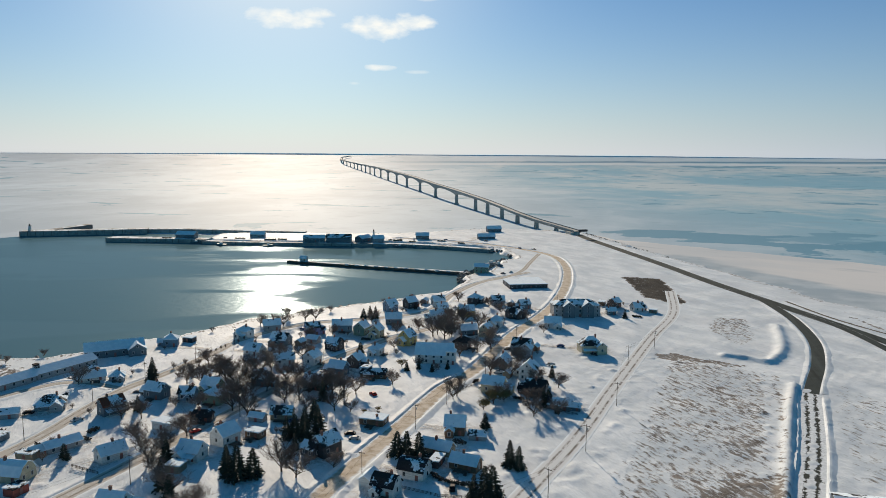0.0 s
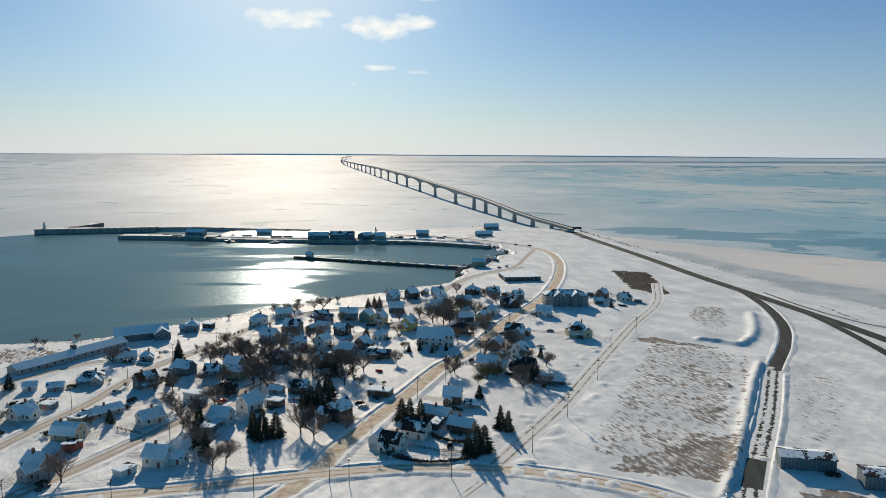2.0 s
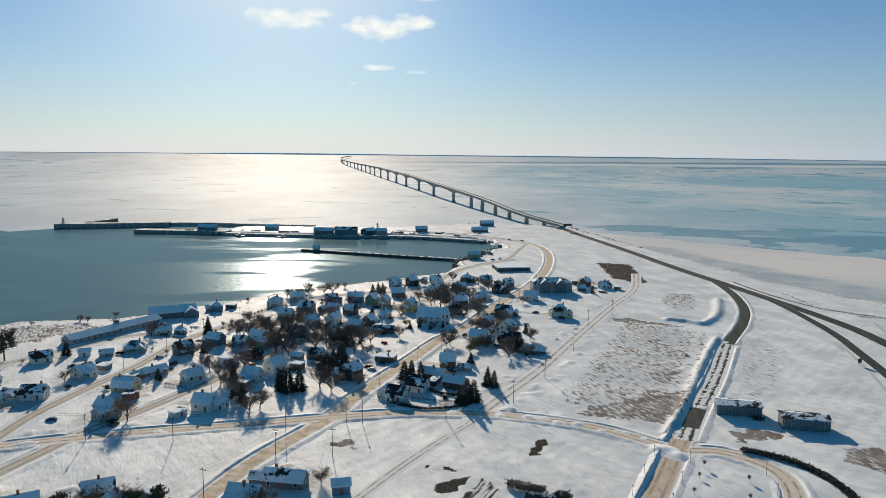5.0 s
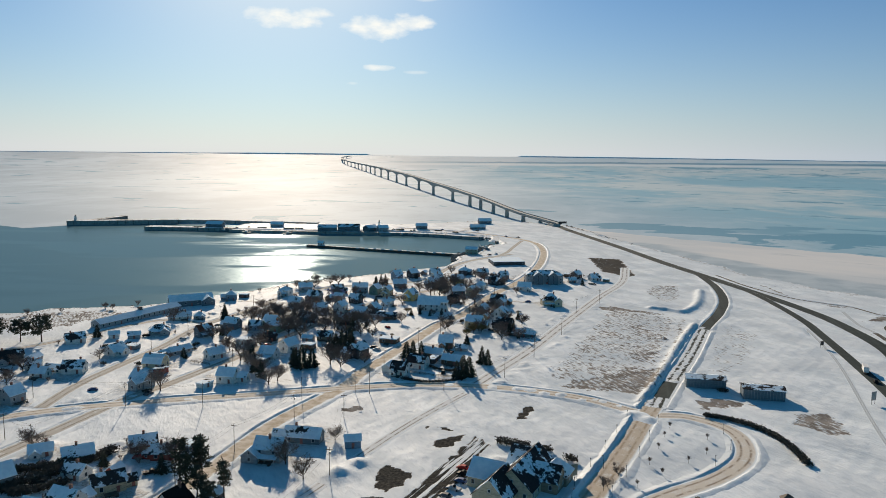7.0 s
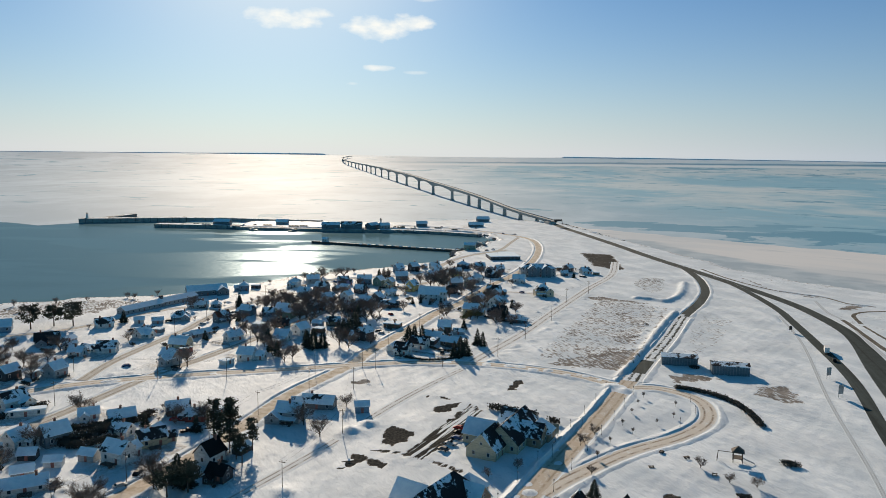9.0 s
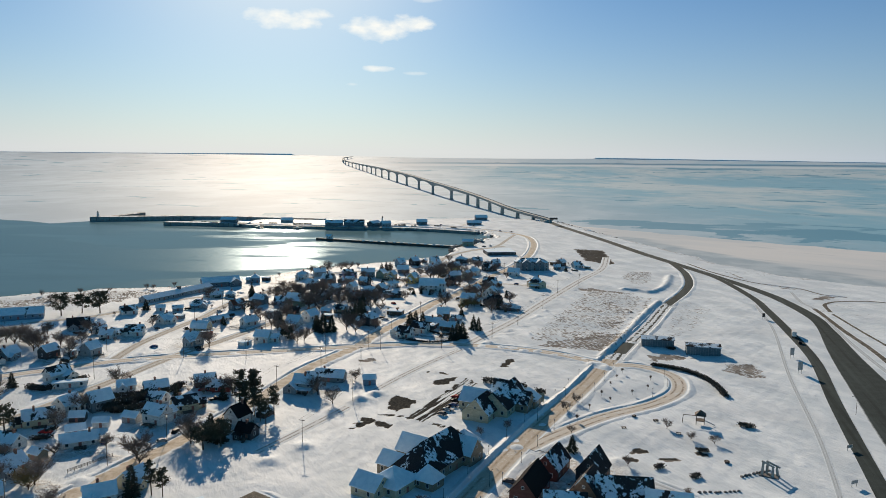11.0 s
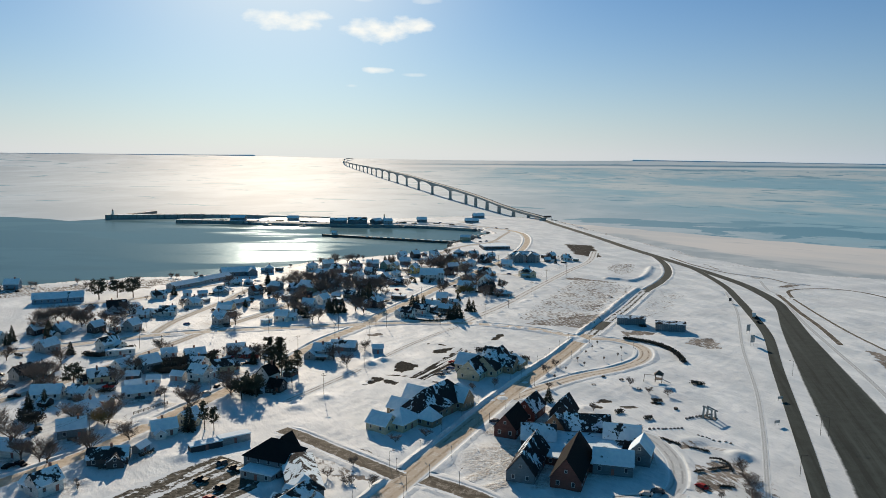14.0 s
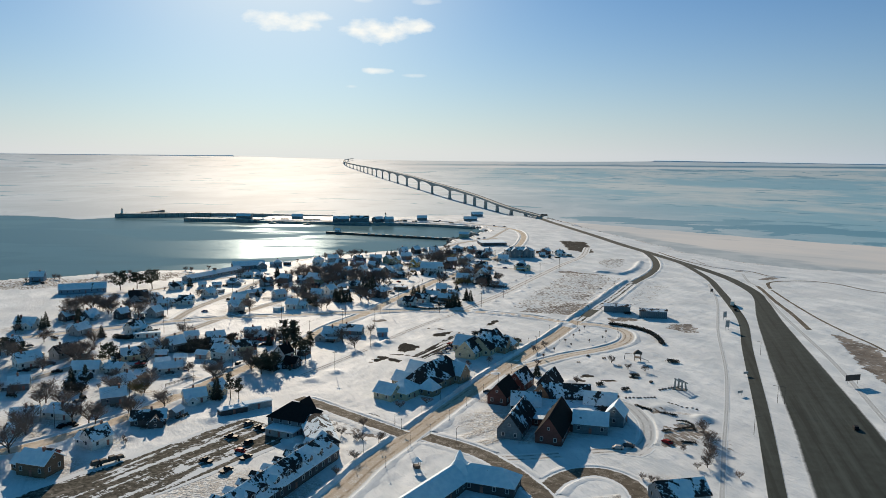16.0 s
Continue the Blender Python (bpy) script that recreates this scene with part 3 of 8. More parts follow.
plan_road("track", "dark ploughed edge round a snowed-in pond", M_SLUSH, 3.0, [(292, 322), (300.8, 347.4), (311, 358), (323.7, 363), (347.6, 363.7), (365, 348), (380, 311), (430, 270), (520, 235)], 0.1, 0.05)
plan_road("track", "thin dark gravel edge of the snowed-in pond", M_SLUSH, 1.8, [(290, 315.6), (280, 256.5), (272.7, 204), (269.5, 160.7), (268.7, 126), (262, 80)], 0.1, 0.05)
plan_road("track", "short strip of bare dark asphalt beside the highway", M_SLUSH, 3.6, [(285.5, 334), (283, 320), (270, 264), (261, 217.5), (249, 168.6)], 0.1, 0.05)
plan_road("track", "grey service track along the highway embankment", M_PATH, 2.6, [(300, 400), (287.8, 357.7), (284, 325), (258, 236), (238.3, 153.9), (227.8, 108.4), (216, 63.5), (196, -5)], 0.1, 0.04)
plan_road("track", "shore track past the frozen creek", M_SLUSH, 2.4, [(266, 560), (272, 500), (286, 450), (303, 428), (316, 415), (322, 390), (336, 380)], 0.4, 0.05)

# the coast: the upper edge of the land, counted anticlockwise
COAST = [(-1300, -900), (-700, -60), (-430, 285), (-375, 328), (-334, 343), (-299, 367), (-267, 382), (-225, 394), (-200, 407), (-163, 442), (-131, 476), (-117, 495), (-91, 521), (-54, 541), (-33, 563), (-7, 581),
         (9, 600), (25, 640), (33, 682), (47, 703), (62, 738), (82, 800), (82, 820), (76, 864), (38, 895), (-15, 915), (-60, 927), (-180, 920), (-290, 934), (-290, 1008), (-190, 1010), (-60, 1013), (10, 1048), (80, 1093),
         (176, 1060), (205, 1035), (218, 955), (247, 800), (276, 697), (302, 560), (330, 500), (365, 448), (480, 400), (800, 320), (1500, 150), (1500, -900)]
COAST_PTS = np.array(COAST, float)


def segment_distance(px, py, line):
    best = np.full(px.shape, 1e9)
    where = np.zeros(px.shape)
    for i in range(len(line) - 1):
        (ax, ay), (bx, by) = line[i], line[i + 1]
        dx, dy = bx - ax, by - ay
        t = np.clip(((px - ax) * dx + (py - ay) * dy) / (dx * dx + dy * dy + 1e-9), 0, 1)
        d = np.hypot(px - ax - t * dx, py - ay - t * dy)
        near = d < best
        best, where = np.where(near, d, best), np.where(near, i + t, where)
    return best, where


def inside(px, py, poly):
    odd = np.zeros(px.shape, bool)
    n = len(poly)
    for i in range(n):
        (ax, ay), (bx, by) = poly[i], poly[(i + 1) % n]
        if ay == by:
            continue
        odd ^= ((ay > py) != (by > py)) & (px < (bx - ax) * (py - ay) / (by - ay) + ax)
    return odd


def waves(px, py, scale, seed, octaves=4):
    """Soft uneven relief between about -1 and 1."""
    rng = np.random.RandomState(seed)
    out = np.zeros(px.shape)
    for o in range(octaves):
        for _ in range(5):
            a, ph = rng.uniform(0, 2 * math.pi), rng.uniform(0, 2 * math.pi)
            k = 2 * math.pi / scale * 2 ** o * rng.uniform(0.7, 1.4)
            out += np.sin(px * k * math.cos(a) + py * k * math.sin(a) + ph) * 0.55 ** o / 4
    return out


# wind-cleared ground
BARE, LOTS = [], []


def thin_snow(x, y, half_x, half_y, turn, amount):
    """An oval of wind-cleared ground."""
    BARE.append((x, y, half_x, half_y, turn, amount))


def lot(amount, soft, *corners):
    """Cleared ground with an outline; soft is the width of its edge in metres."""
    LOTS.append((amount, soft, corners))


thin_snow(-260, 345, 60, 30, 30, 0.66)
thin_snow(-330, 310, 55, 32, 20, 0.66)
thin_snow(-150, 470, 40, 18, 40, 0.42)
thin_snow(98, -22, 13, 13, 0, 0.7)
thin_snow(108, -14, 8, 10, 0, 0.72)
thin_snow(100, 8, 9, 5, -25, 0.7)
thin_snow(96, -30, 8, 4, 0, 0.72)
thin_snow(79, 60, 5, 3, 20, 0.95)
thin_snow(74, 52, 4, 3, 20, 0.95)
thin_snow(89, 53, 5, 2, 0, 0.85)
thin_snow(103, 58, 3, 3, 0, 0.9)
thin_snow(110, -28, 12, 22, 0, 0.55)
thin_snow(320, 480, 20, 60, 30, 0.5)
thin_snow(300, 330, 30, 30, 0, 0.5)
thin_snow(90, 80, 30, 20, 0, 0.35)
thin_snow(-34, -10, 20, 14, 0, 0.6)
thin_snow(60, 770, 12, 40, 0, 0.5)
thin_snow(90, 520, 40, 30, 0, 0.3)
thin_snow(260, 560, 14, 60, 12, 0.45)
lot(0.61, 26, (122, 412), (134, 411), (166, 386), (178, 372), (158, 318), (135, 269), (112, 222), (100, 205), (70, 211), (48, 226), (66, 275), (92, 335))
lot(0.655, 11, (168, 372), (178, 372), (158, 318), (135, 269), (112, 222), (104, 222), (128, 275), (148, 322))
lot(0.74, 5, (122, 412), (134, 411), (166, 386), (160, 380), (134, 396), (118, 398))
lot(0.72, 5, (98, 205), (112, 222), (128, 256), (104, 246), (66, 226), (60, 216))
lot(0.56, 8, (196, 362), (209, 326), (190, 290), (160, 240), (141, 243), (165, 300))
lot(0.6, 6, (171, 466), (190, 506), (212, 500), (198, 446), (174, 420))
lot(0.84, 4, (165.9, 671.4), (200.6, 660), (187.9, 551.3), (175.6, 544.2), (160.4, 575.9))
lot(1.1, 1.5, (-20, 105), (-20, 121), (-17, 123), (-7, 116), (-9, 109), (-15, 101))
lot(1.1, 1.5, (-2, 142), (5, 151), (13, 153), (8, 142), (2, 139))
lot(1.05, 1, (-4, 161), (-2, 164), (8, 158), (2, 159))
lot(1, 1.5, (-12, 92), (-1, 91), (9, 110), (23, 143), (17, 152), (0, 119))
lot(1, 1.2, (-25, 99), (-12, 97), (4, 87), (13, 80), (12, 77), (2, 84), (-12, 94), (-24, 97))
lot(1.08, 1.2, (-33, 80), (-30, 94), (-24, 92), (-26, 85))
lot(1.08, 1.2, (-25, 85), (-22, 91), (-16, 86), (-18, 81))
lot(1.1, 1.5, (35, 171), (40, 187), (46, 190), (39, 172))
lot(0.78, 4, (119, 197), (135, 203), (148, 193), (121, 185))
lot(0.73, 5, (160, 182), (177, 184), (173, 156), (160, 153), (153, 168))
lot(0.8, 4, (258, 162), (264, 149), (268, 124), (240, 40), (224, 36), (235, 87), (251, 138))
lot(0.77, 5, (296, 368), (324, 391), (336, 385), (313, 366))
lot(0.72, 5, (284, 520), (290, 500), (290, 440), (284, 450))
lot(0.7, 5, (300, 428), (318, 420), (312, 410), (296, 414))
lot(1, 2, (-106.4, -68), (-92.2, -34.2), (-79.8, -10.4), (-78, -14), (-80, -40), (-84, -62), (-96, -84), (-112, -100))
lot(0.76, 1.5, (-35, -23), (-33, -20), (-14, -26), (-16, -29))
lot(0.8, 2, (-42, 184), (-32, 187), (-30, 180), (-40, 178))


def build_ground():
    def lines(parts):
        return np.unique(np.concatenate([np.arange(a, b, s) for a, b, s in parts]))
    gx = lines(((-1300, -420, 40), (-420, -280, 6), (-280, -230, 2.0), (-230, 290, 1.3), (290, 330, 2.0), (330, 560, 5), (560, 1501, 40)))
    gy = lines(((-900, -290, 30), (-290, -120, 3.0), (-120, 420, 1.5), (420, 720, 2.5), (720, 1130, 4)))
    px, py = np.meshgrid(gx, gy)
    d, _ = segment_distance(px, py, np.vstack([COAST_PTS, COAST_PTS[:1]]))
    d = np.where(inside(px, py, COAST), d, -d) + waves(px, py, 60, 3) * 5
    z = np.clip(d / 9.0, -1.0, 0.0) * 6.0
    inland = np.clip(d / 25, 0, 1)
    rel = (waves(px, py, 60, 5) * 0.3 + waves(px, py, 9, 6, 3) * 0.13) * inland
    near = np.full(px.shape, 1e9)
    w30, w8, w7 = waves(px, py, 30, 9), waves(px, py, 8, 19, 3), waves(px, py, 7, 31, 3)
    for name, label, mat, wide, line, bh, lift in ROADS:
        box = (px > line[:, 0].min() - 20) & (px < line[:, 0].max() + 20) & (py > line[:, 1].min() - 20) & (py < line[:, 1].max() + 20)
        idx = np.nonzero(box)
        dist, at = segment_distance(px[idx], py[idx], line)
        off = dist - np.interp(at, np.arange(len(wide)), wide) / 2
        near[idx] = np.minimum(near[idx], off)
    ease = np.clip((near - 0.6) / 5.0, 0, 1)
    z = z + np.where(near < 0.9, -0.05, 0.0) + rel * ease
    # the long snowdrift south of the slip road and the berm beside the old road
    for line, h, w in (([(229, 478), (214, 438), (202, 412), (190, 396), (186, 393), (178, 400), (168, 406)], 2.3, 3.2), ([(103, 195), (133, 256), (163, 318), (181, 352)], 2.3, 2.2), ([(239, 400), (247, 330)], 0.6, 4)):
        ds, _ = segment_distance(px, py, spline(line, 4) + np.array((-7.0, 0.0)))
        z = z + h * np.exp(-(ds / w) ** 2) * np.where(near > 1.5, 1, 0) * (0.9 + 0.14 * waves(px, py, 20, 12, 3))
    bare, strip = np.zeros(px.shape), np.zeros(px.shape)
    for cx, cy, hx, hy, turn, amount in BARE:
        c, s = math.cos(radians(turn)), math.sin(radians(turn))
        a, b = ((px - cx) * c + (py - cy) * s) / hx, (-(px - cx) * s + (py - cy) * c) / hy
        r = np.hypot(a, b) + w30 * 0.18 + w8 * (0.32 if amount > 0.85 else 0.12)
        bare = np.maximum(bare, amount * np.clip((1.15 - r) / 0.4, 0, 1))
    for amount, soft, corners in LOTS:
        poly = np.array(corners, float)
        lo, hi = poly.min(0) - soft - 3, poly.max(0) + soft + 3
        sel = np.nonzero((px > lo[0]) & (px < hi[0]) & (py > lo[1]) & (py < hi[1]))
        rim, _ = segment_distance(px[sel], py[sel], np.vstack([poly, poly[:1]]))
        rim = np.where(inside(px[sel], py[sel], corners), rim, -rim) + (w8[sel] + 0.6 * w7[sel]) * max(1.3, min(soft, 4) * 0.45)
        bare[sel] = np.maximum(bare[sel], amount * np.clip(0.5 + rim / soft, 0, 1))
        if amount == 1.0:
            strip[sel] = np.maximum(strip[sel], np.clip(1.0 + rim, 0, 1))
    bare = np.maximum(bare, 0.62 * np.exp(-((d - 3) / 7.0) ** 2))
    trod = np.zeros(px.shape)
    for hx, hy, ex, ey, size in YARDS:
        sel = np.nonzero((np.abs(px - hx) < 45) & (np.abs(py - hy) < 45))
        near_house = np.hypot(px[sel] - hx, py[sel] - hy)
        drive, _ = segment_distance(px[sel], py[sel], np.array([(hx, hy), (ex, ey)], float))
        trod[sel] = np.maximum(trod[sel], np.maximum(0.85 * np.clip((size + 8 - near_house) / 8, 0, 1), np.clip((3.4 - drive) / 1.6, 0, 1)))
    for hx, hy, h, w in HEAPS:
        sel = np.nonzero((np.abs(px - hx) < 3 * w) & (np.abs(py - hy) < 3 * w))
        z[sel] += h * np.exp(-((px[sel] - hx) ** 2 + (py[sel] - hy) ** 2) / w ** 2) * (1 + 0.35 * w7[sel])
    ny, nx = px.shape
    idx = np.arange(nx * ny).reshape(ny, nx)
    quads = np.stack([idx[:-1, :-1], idx[:-1, 1:], idx[1:, 1:], idx[1:, :-1]], -1).reshape(-1, 4)
    zq = z.ravel()[quads].max(1)
    quads = quads[zq > -5.9]
    me = bpy.data.meshes.new("ground")
    me.from_pydata(np.stack([px.ravel(), py.ravel(), z.ravel()], -1).tolist(), [], quads.tolist())
    me.polygons.foreach_set("use_smooth", [True] * len(me.polygons))
    st = me.attributes.new("strip", "FLOAT", "POINT")
    st.data.foreach_set("value", strip.ravel().astype(np.float32))
    at = me.attributes.new("bare", "FLOAT", "POINT")
    at.data.foreach_set("value", bare.ravel().astype(np.float32))
    tr = me.attributes.new("trod", "FLOAT", "POINT")
    tr.data.foreach_set("value", trod.ravel().astype(np.float32))
    me.materials.append(M_GROUND)
    return tagged(new("ground", me), "snow-covered flat coastal land with patches of dry grass", "ground", kind="structure")


YARDS = []      # house, end of its drive, size
HEAPS = [(88, 178, 1.6, 4), (93, 172, 1.2, 3), (-27, 125, 1.8, 4), (-33, 116, 2.0, 5), (25, 128, 1.8, 4), (-52, -30, 1.5, 4), (104, 12, 1.2, 4), (-120, 30, 1.0, 3), (-50, 62, 1.3, 4),
         (55, -40, 1.2, 4), (117.5, -2.6, 2.6, 3.6), (-92, -8, 1.2, 3), (-60, 48, 1.5, 4), (70, 50, 1.0, 3)]


# lumps thrown up by the plough beside the railway trail and round the loop
lumps = random.Random(23)
for line, n in (([(18, 214), (33, 242), (56, 285), (83, 344), (118, 418)], 90), ([(40, 213), (70, 200), (92, 176)], 16), ([(72, 135), (49, 75), (30, 50)], 14), ([(-60, 214), (-110, 200), (-170, 182)], 22), ([(176, 372), (150, 310), (112, 228)], 40)):
    trail = spline(line, 3)
    for _ in range(n):
        p = trail[lumps.randrange(len(trail))]
        side = lumps.choice((-1, 1)) * lumps.uniform(5.5, 12)
        HEAPS.append((p[0] + side * 0.9, p[1] - side * 0.44, lumps.uniform(0.25, 0.75), lumps.uniform(0.9, 2.2)))


def build_roads():
    for name, label, mat, wide, line, bh, lift in ROADS:
        tan = np.gradient(line, axis=0)
        tan /= np.linalg.norm(tan, axis=1)[:, None] + 1e-9
        nor = np.stack([tan[:, 1], -tan[:, 0]], 1)
        steps = (-1.0, -0.6, 0.0, 0.6, 1.0)
        vs, ac = [], []
        for i, p in enumerate(line):
            for s in steps:
                q = p + nor[i] * s * (wide[i] / 2 + 0.4)
                vs.append((q[0], q[1], lift - 0.02 * abs(s)))
                ac.append(abs(s))
        k = len(steps)
        fs = [(i * k + j, (i + 1) * k + j, (i + 1) * k + j + 1, i * k + j + 1) for i in range(len(line) - 1) for j in range(k - 1)]
        fs = [f[::-1] for f in fs]
        me = bpy.data.meshes.new(name)
        me.from_pydata(vs, [], fs)
        me.materials.append(mat)
        at = me.attributes.new("across", "FLOAT", "POINT")
        at.data.foreach_set("value", np.array(ac, np.float32))
        tagged(new(name, me), label, "road", kind="structure")


build_roads()


def build_snowbanks():
    """Ploughed banks: a ribbon along each edge of a road, steep on the road side, open where another road joins."""
    rng = random.Random(41)
    for name, label, mat, wide, line, bh, lift in ROADS:
        left, right = bh if isinstance(bh, tuple) else (bh, bh)
        if max(left, right) < 0.3 or name == "car_park":
            continue
        others = [r for r in ROADS if r[4] is not line]
        far = np.vstack([np.column_stack([r[4], r[3] / 2]) for r in others])
        step = np.hypot(*np.diff(line, axis=0).T)
        run = np.concatenate([[0], np.cumsum(step)])
        at = np.arange(0, run[-1], 1.3)
        mid = np.column_stack([np.interp(at, run, line[:, c]) for c in (0, 1)])
        half = np.interp(at, run, wide) / 2
        tan = np.gradient(mid, axis=0)
        tan /= np.linalg.norm(tan, axis=1)[:, None] + 1e-9
        nor = np.stack([tan[:, 1], -tan[:, 0]], 1)
        g = Geo()
        for side in (-1, 1):
            s0, last = rng.uniform(0, 100), None
            for i in range(len(mid)):
                p = mid[i] + nor[i] * side * (half[i] + 1.6)
                gap = float((np.hypot(far[:, 0] - p[0], far[:, 1] - p[1]) - far[:, 2]).min())
                up = (left if side < 0 else right) * (0.85 + 0.45 * noise.noise((at[i] * 0.06, s0, 0)) + 0.2 * noise.noise((at[i] * 0.3, s0, 7))) * min(1.0, max(0.0, (gap - 0.8) / 2.5)) * min(1.0, i / 4, (len(mid) - 1 - i) / 4)
                if up < 0.06:
                    last = None
                    continue
                wob = 0.45 * noise.noise((at[i] * 0.4, s0, 3))
                ring = [(0.1, -0.06), (0.75 + wob * 0.5, 0.62 * up), (1.25 + wob, up), (2.0 + wob, 0.82 * up), (3.0 + wob, 0.34 * up), (4.6, -0.25)]
                ring = [(*(mid[i] + nor[i] * side * (half[i] + o)), z) for o, z in ring]
                if last:
                    for a in range(5):
                        q = [last[a], ring[a], ring[a + 1], last[a + 1]]
                        g.add(q if side < 0 else q[::-1], [(0, 1, 2, 3)])
                last = ring
        if g.v:
            tagged(new("snowbank", g.mesh("snowbank", M_GROUND)), "ploughed snowbank along the " + name.replace("_", " "), "snowbank", kind="structure")


build_snowbanks()

# ---- sea ----
SEA = -4.0
EYE_Z, FAR_A, FAR_B = 113.0, 3000.0, 4950.0


def sea_height(r):
    """Level nearby; the far ice is folded up to the horizon so that twenty kilometres fit into five."""
    if r <= FAR_A:
        return SEA
    dip = (EYE_Z - SEA) / FAR_A * (1 - (r - FAR_A) / (FAR_B - FAR_A)) + 0.0068 * (r - FAR_A) / (FAR_B - FAR_A)
    return EYE_Z - r * dip


def build_sea():
    radii = [0, 300, 600, 900, 1200, 1600, 2000, 2400, 2700] + [3000 + 65 * i for i in range(31)]
    n = 144
    vs, fs = [(0, 0, SEA)], []
    for r in radii[1:]:
        for i in range(n):
            a = 2 * math.pi * i / n
            vs.append((r * math.sin(a), r * math.cos(a), sea_height(r)))
    for i in range(n):
        fs.append((0, 1 + (i + 1) % n, 1 + i))
    for k in range(len(radii) - 2):
        b = 1 + k * n
        for i in range(n):
            fs.append((b + i, b + (i + 1) % n, b + n + (i + 1) % n, b + n + i))
    me = bpy.data.meshes.new("sea_ice")
    me.from_pydata(vs, [], fs)
    me.polygons.foreach_set("use_smooth", [True] * len(me.polygons))
    me.materials.append(M_ICE)
    tagged(new("sea_ice", me), "frozen strait of pale drift ice with blue leads", "sea ice", kind="structure")
    # open water of the harbour and bay
    rng = random.Random(4)
    edge = [(-2990, 820)] + [(x, 985 + 60 * math.sin(x * 0.004) + 30 * math.sin(x * 0.017 + 1) + rng.uniform(-6, 6)) for x in range(-2900, -570, 30)]
    edge += [(-540, 990), (-400, 1020), (-250, 1005), (0, 930), (110, 850), (110, 600), (0, 480), (-200, 300), (-420, 200), (-800, -100), (-1300, -700), (-2990, -700)]
    me = bpy.data.meshes.new("water")
    me.from_pydata([(x, y, SEA + 0.12) for x, y in edge], [], [tuple(range(len(edge)))[::-1]])
    me.materials.append(M_WATER)
    tagged(new("water", me), "dark teal open water of the harbour and bay", "water", kind="structure")
    # shorefast ice on the windward side
    rng = random.Random(5)
    outer = [(200, 1075), (225, 1010), (262, 962), (306, 928), (368, 866), (452, 790), (534, 712), (620, 655), (760, 580), (1050, 470), (1600, 330), (2600, 200)]
    outer = [(x + rng.uniform(-7, 7), y + rng.uniform(-7, 7)) for x, y in spline(outer, 25)]
    inner = spline([(150, 1040), (210, 900), (260, 640), (320, 430), (480, 330), (900, 150), (2600, -300)], 20)
    n, rows = len(outer), 18
    ends = [inner[int(round(i * (len(inner) - 1) / (n - 1)))] for i in range(n)]
    pts = np.array([[(a[0] + (b[0] - a[0]) * j / rows, a[1] + (b[1] - a[1]) * j / rows) for j in range(rows + 1)] for a, b in zip(outer, ends)]).reshape(-1, 2)
    wet_line, _ = segment_distance(pts[:, 0], pts[:, 1], spline([(262, 800), (290, 690), (322, 610), (360, 548), (392, 486), (425, 440), (520, 400), (800, 330)], 20))
    k = rows + 1
    me = bpy.data.meshes.new("shore_ice")
    me.from_pydata([(x, y, SEA + 0.3) for x, y in pts], [], [(i * k + j, i * k + j + 1, i * k + k + j + 1, i * k + k + j)[::-1] for i in range(n - 1) for j in range(rows)])
    at = me.attributes.new("wet", "FLOAT", "POINT")
    at.data.foreach_set("value", np.exp(-(wet_line / 52.0) ** 2).astype(np.float32))
    me.materials.append(M_SHORE)
    tagged(new("shore_ice", me), "smooth beige shorefast ice with grey-blue streaks", "ice", kind="structure")
    # the far coast along the horizon
    k = Mat("far_coast", 0.9)
    k.color(k.mix(k.ramp(k.noise(0.004, 4), 0.4, 0.6), (0.80, 0.86, 0.90), (0.88, 0.91, 0.93)))
    vs, fs = [], []
    m = 400
    for i in range(m + 1):
        a = radians(-42 + 84 * i / m)
        top = 2.4 + 3.0 * max(0, noise.noise((i * 0.035, 3.0, 0))) + 4.5 * math.exp(-((math.degrees(a) + 10) / 7) ** 2) + 3 * math.exp(-((math.degrees(a) - 12) / 14) ** 2)
        r = 4930
        z0 = sea_height(r)
        for rr, z in ((r - 6, z0 - 3), (r, z0 + top), (r + 60, z0 + top)):
            vs.append((rr * math.sin(a), rr * math.cos(a), z))
    for i in range(m):
        b = i * 3
        fs += [(b, b + 3, b + 4, b + 1), (b + 1, b + 4, b + 5, b + 2)]
    me = bpy.data.meshes.new("backdrop")
    me.from_pydata(vs, [], [f[::-1] for f in fs])
    me.materials.append(k.m)
    tagged(new("backdrop", me), "low hazy blue coast along the horizon", "coast", kind="structure")


build_sea()

# ---- houses ----
def window_meshes(w, h):
    """A frame, one ring, and its pane."""
    vs, e = [], 0.12
    for y in (-0.07, 0.05):
        for a, b, c in ((w / 2 + e, -e, h + e), (w / 2, 0, h)):
            vs += [(-a, y, b), (a, y, b), (a, y, c), (-a, y, c)]
    fs = []
    for i in range(4):
        j = (i + 1) % 4
        fs += [(i, j, 4 + j, 4 + i), (8 + j, 8 + i, 12 + i, 12 + j), (j, i, 8 + i, 8 + j), (4 + i, 4 + j, 12 + j, 12 + i)]
    pane = (-w / 2, w / 2, -0.02, 0.02, 0, h)
    return Geo().add(vs, fs).mesh("window", M_TRIM), Geo().box(*pane).mesh("pane", M_GLASS), Geo().add(vs, fs).box(*pane, slot=1).mesh("window", M_TRIM, M_GLASS)


def window(kit, parent, m):
    """Frame and pane; far houses, whose windows are specks, have both in one mesh."""
    top = parent
    while top.parent:
        top = top.parent
    if top.matrix_basis.translation.y > 90:
        part("window", kit[2], parent, m)
    else:
        part("pane", kit[1], part("window", kit[0], parent, m))


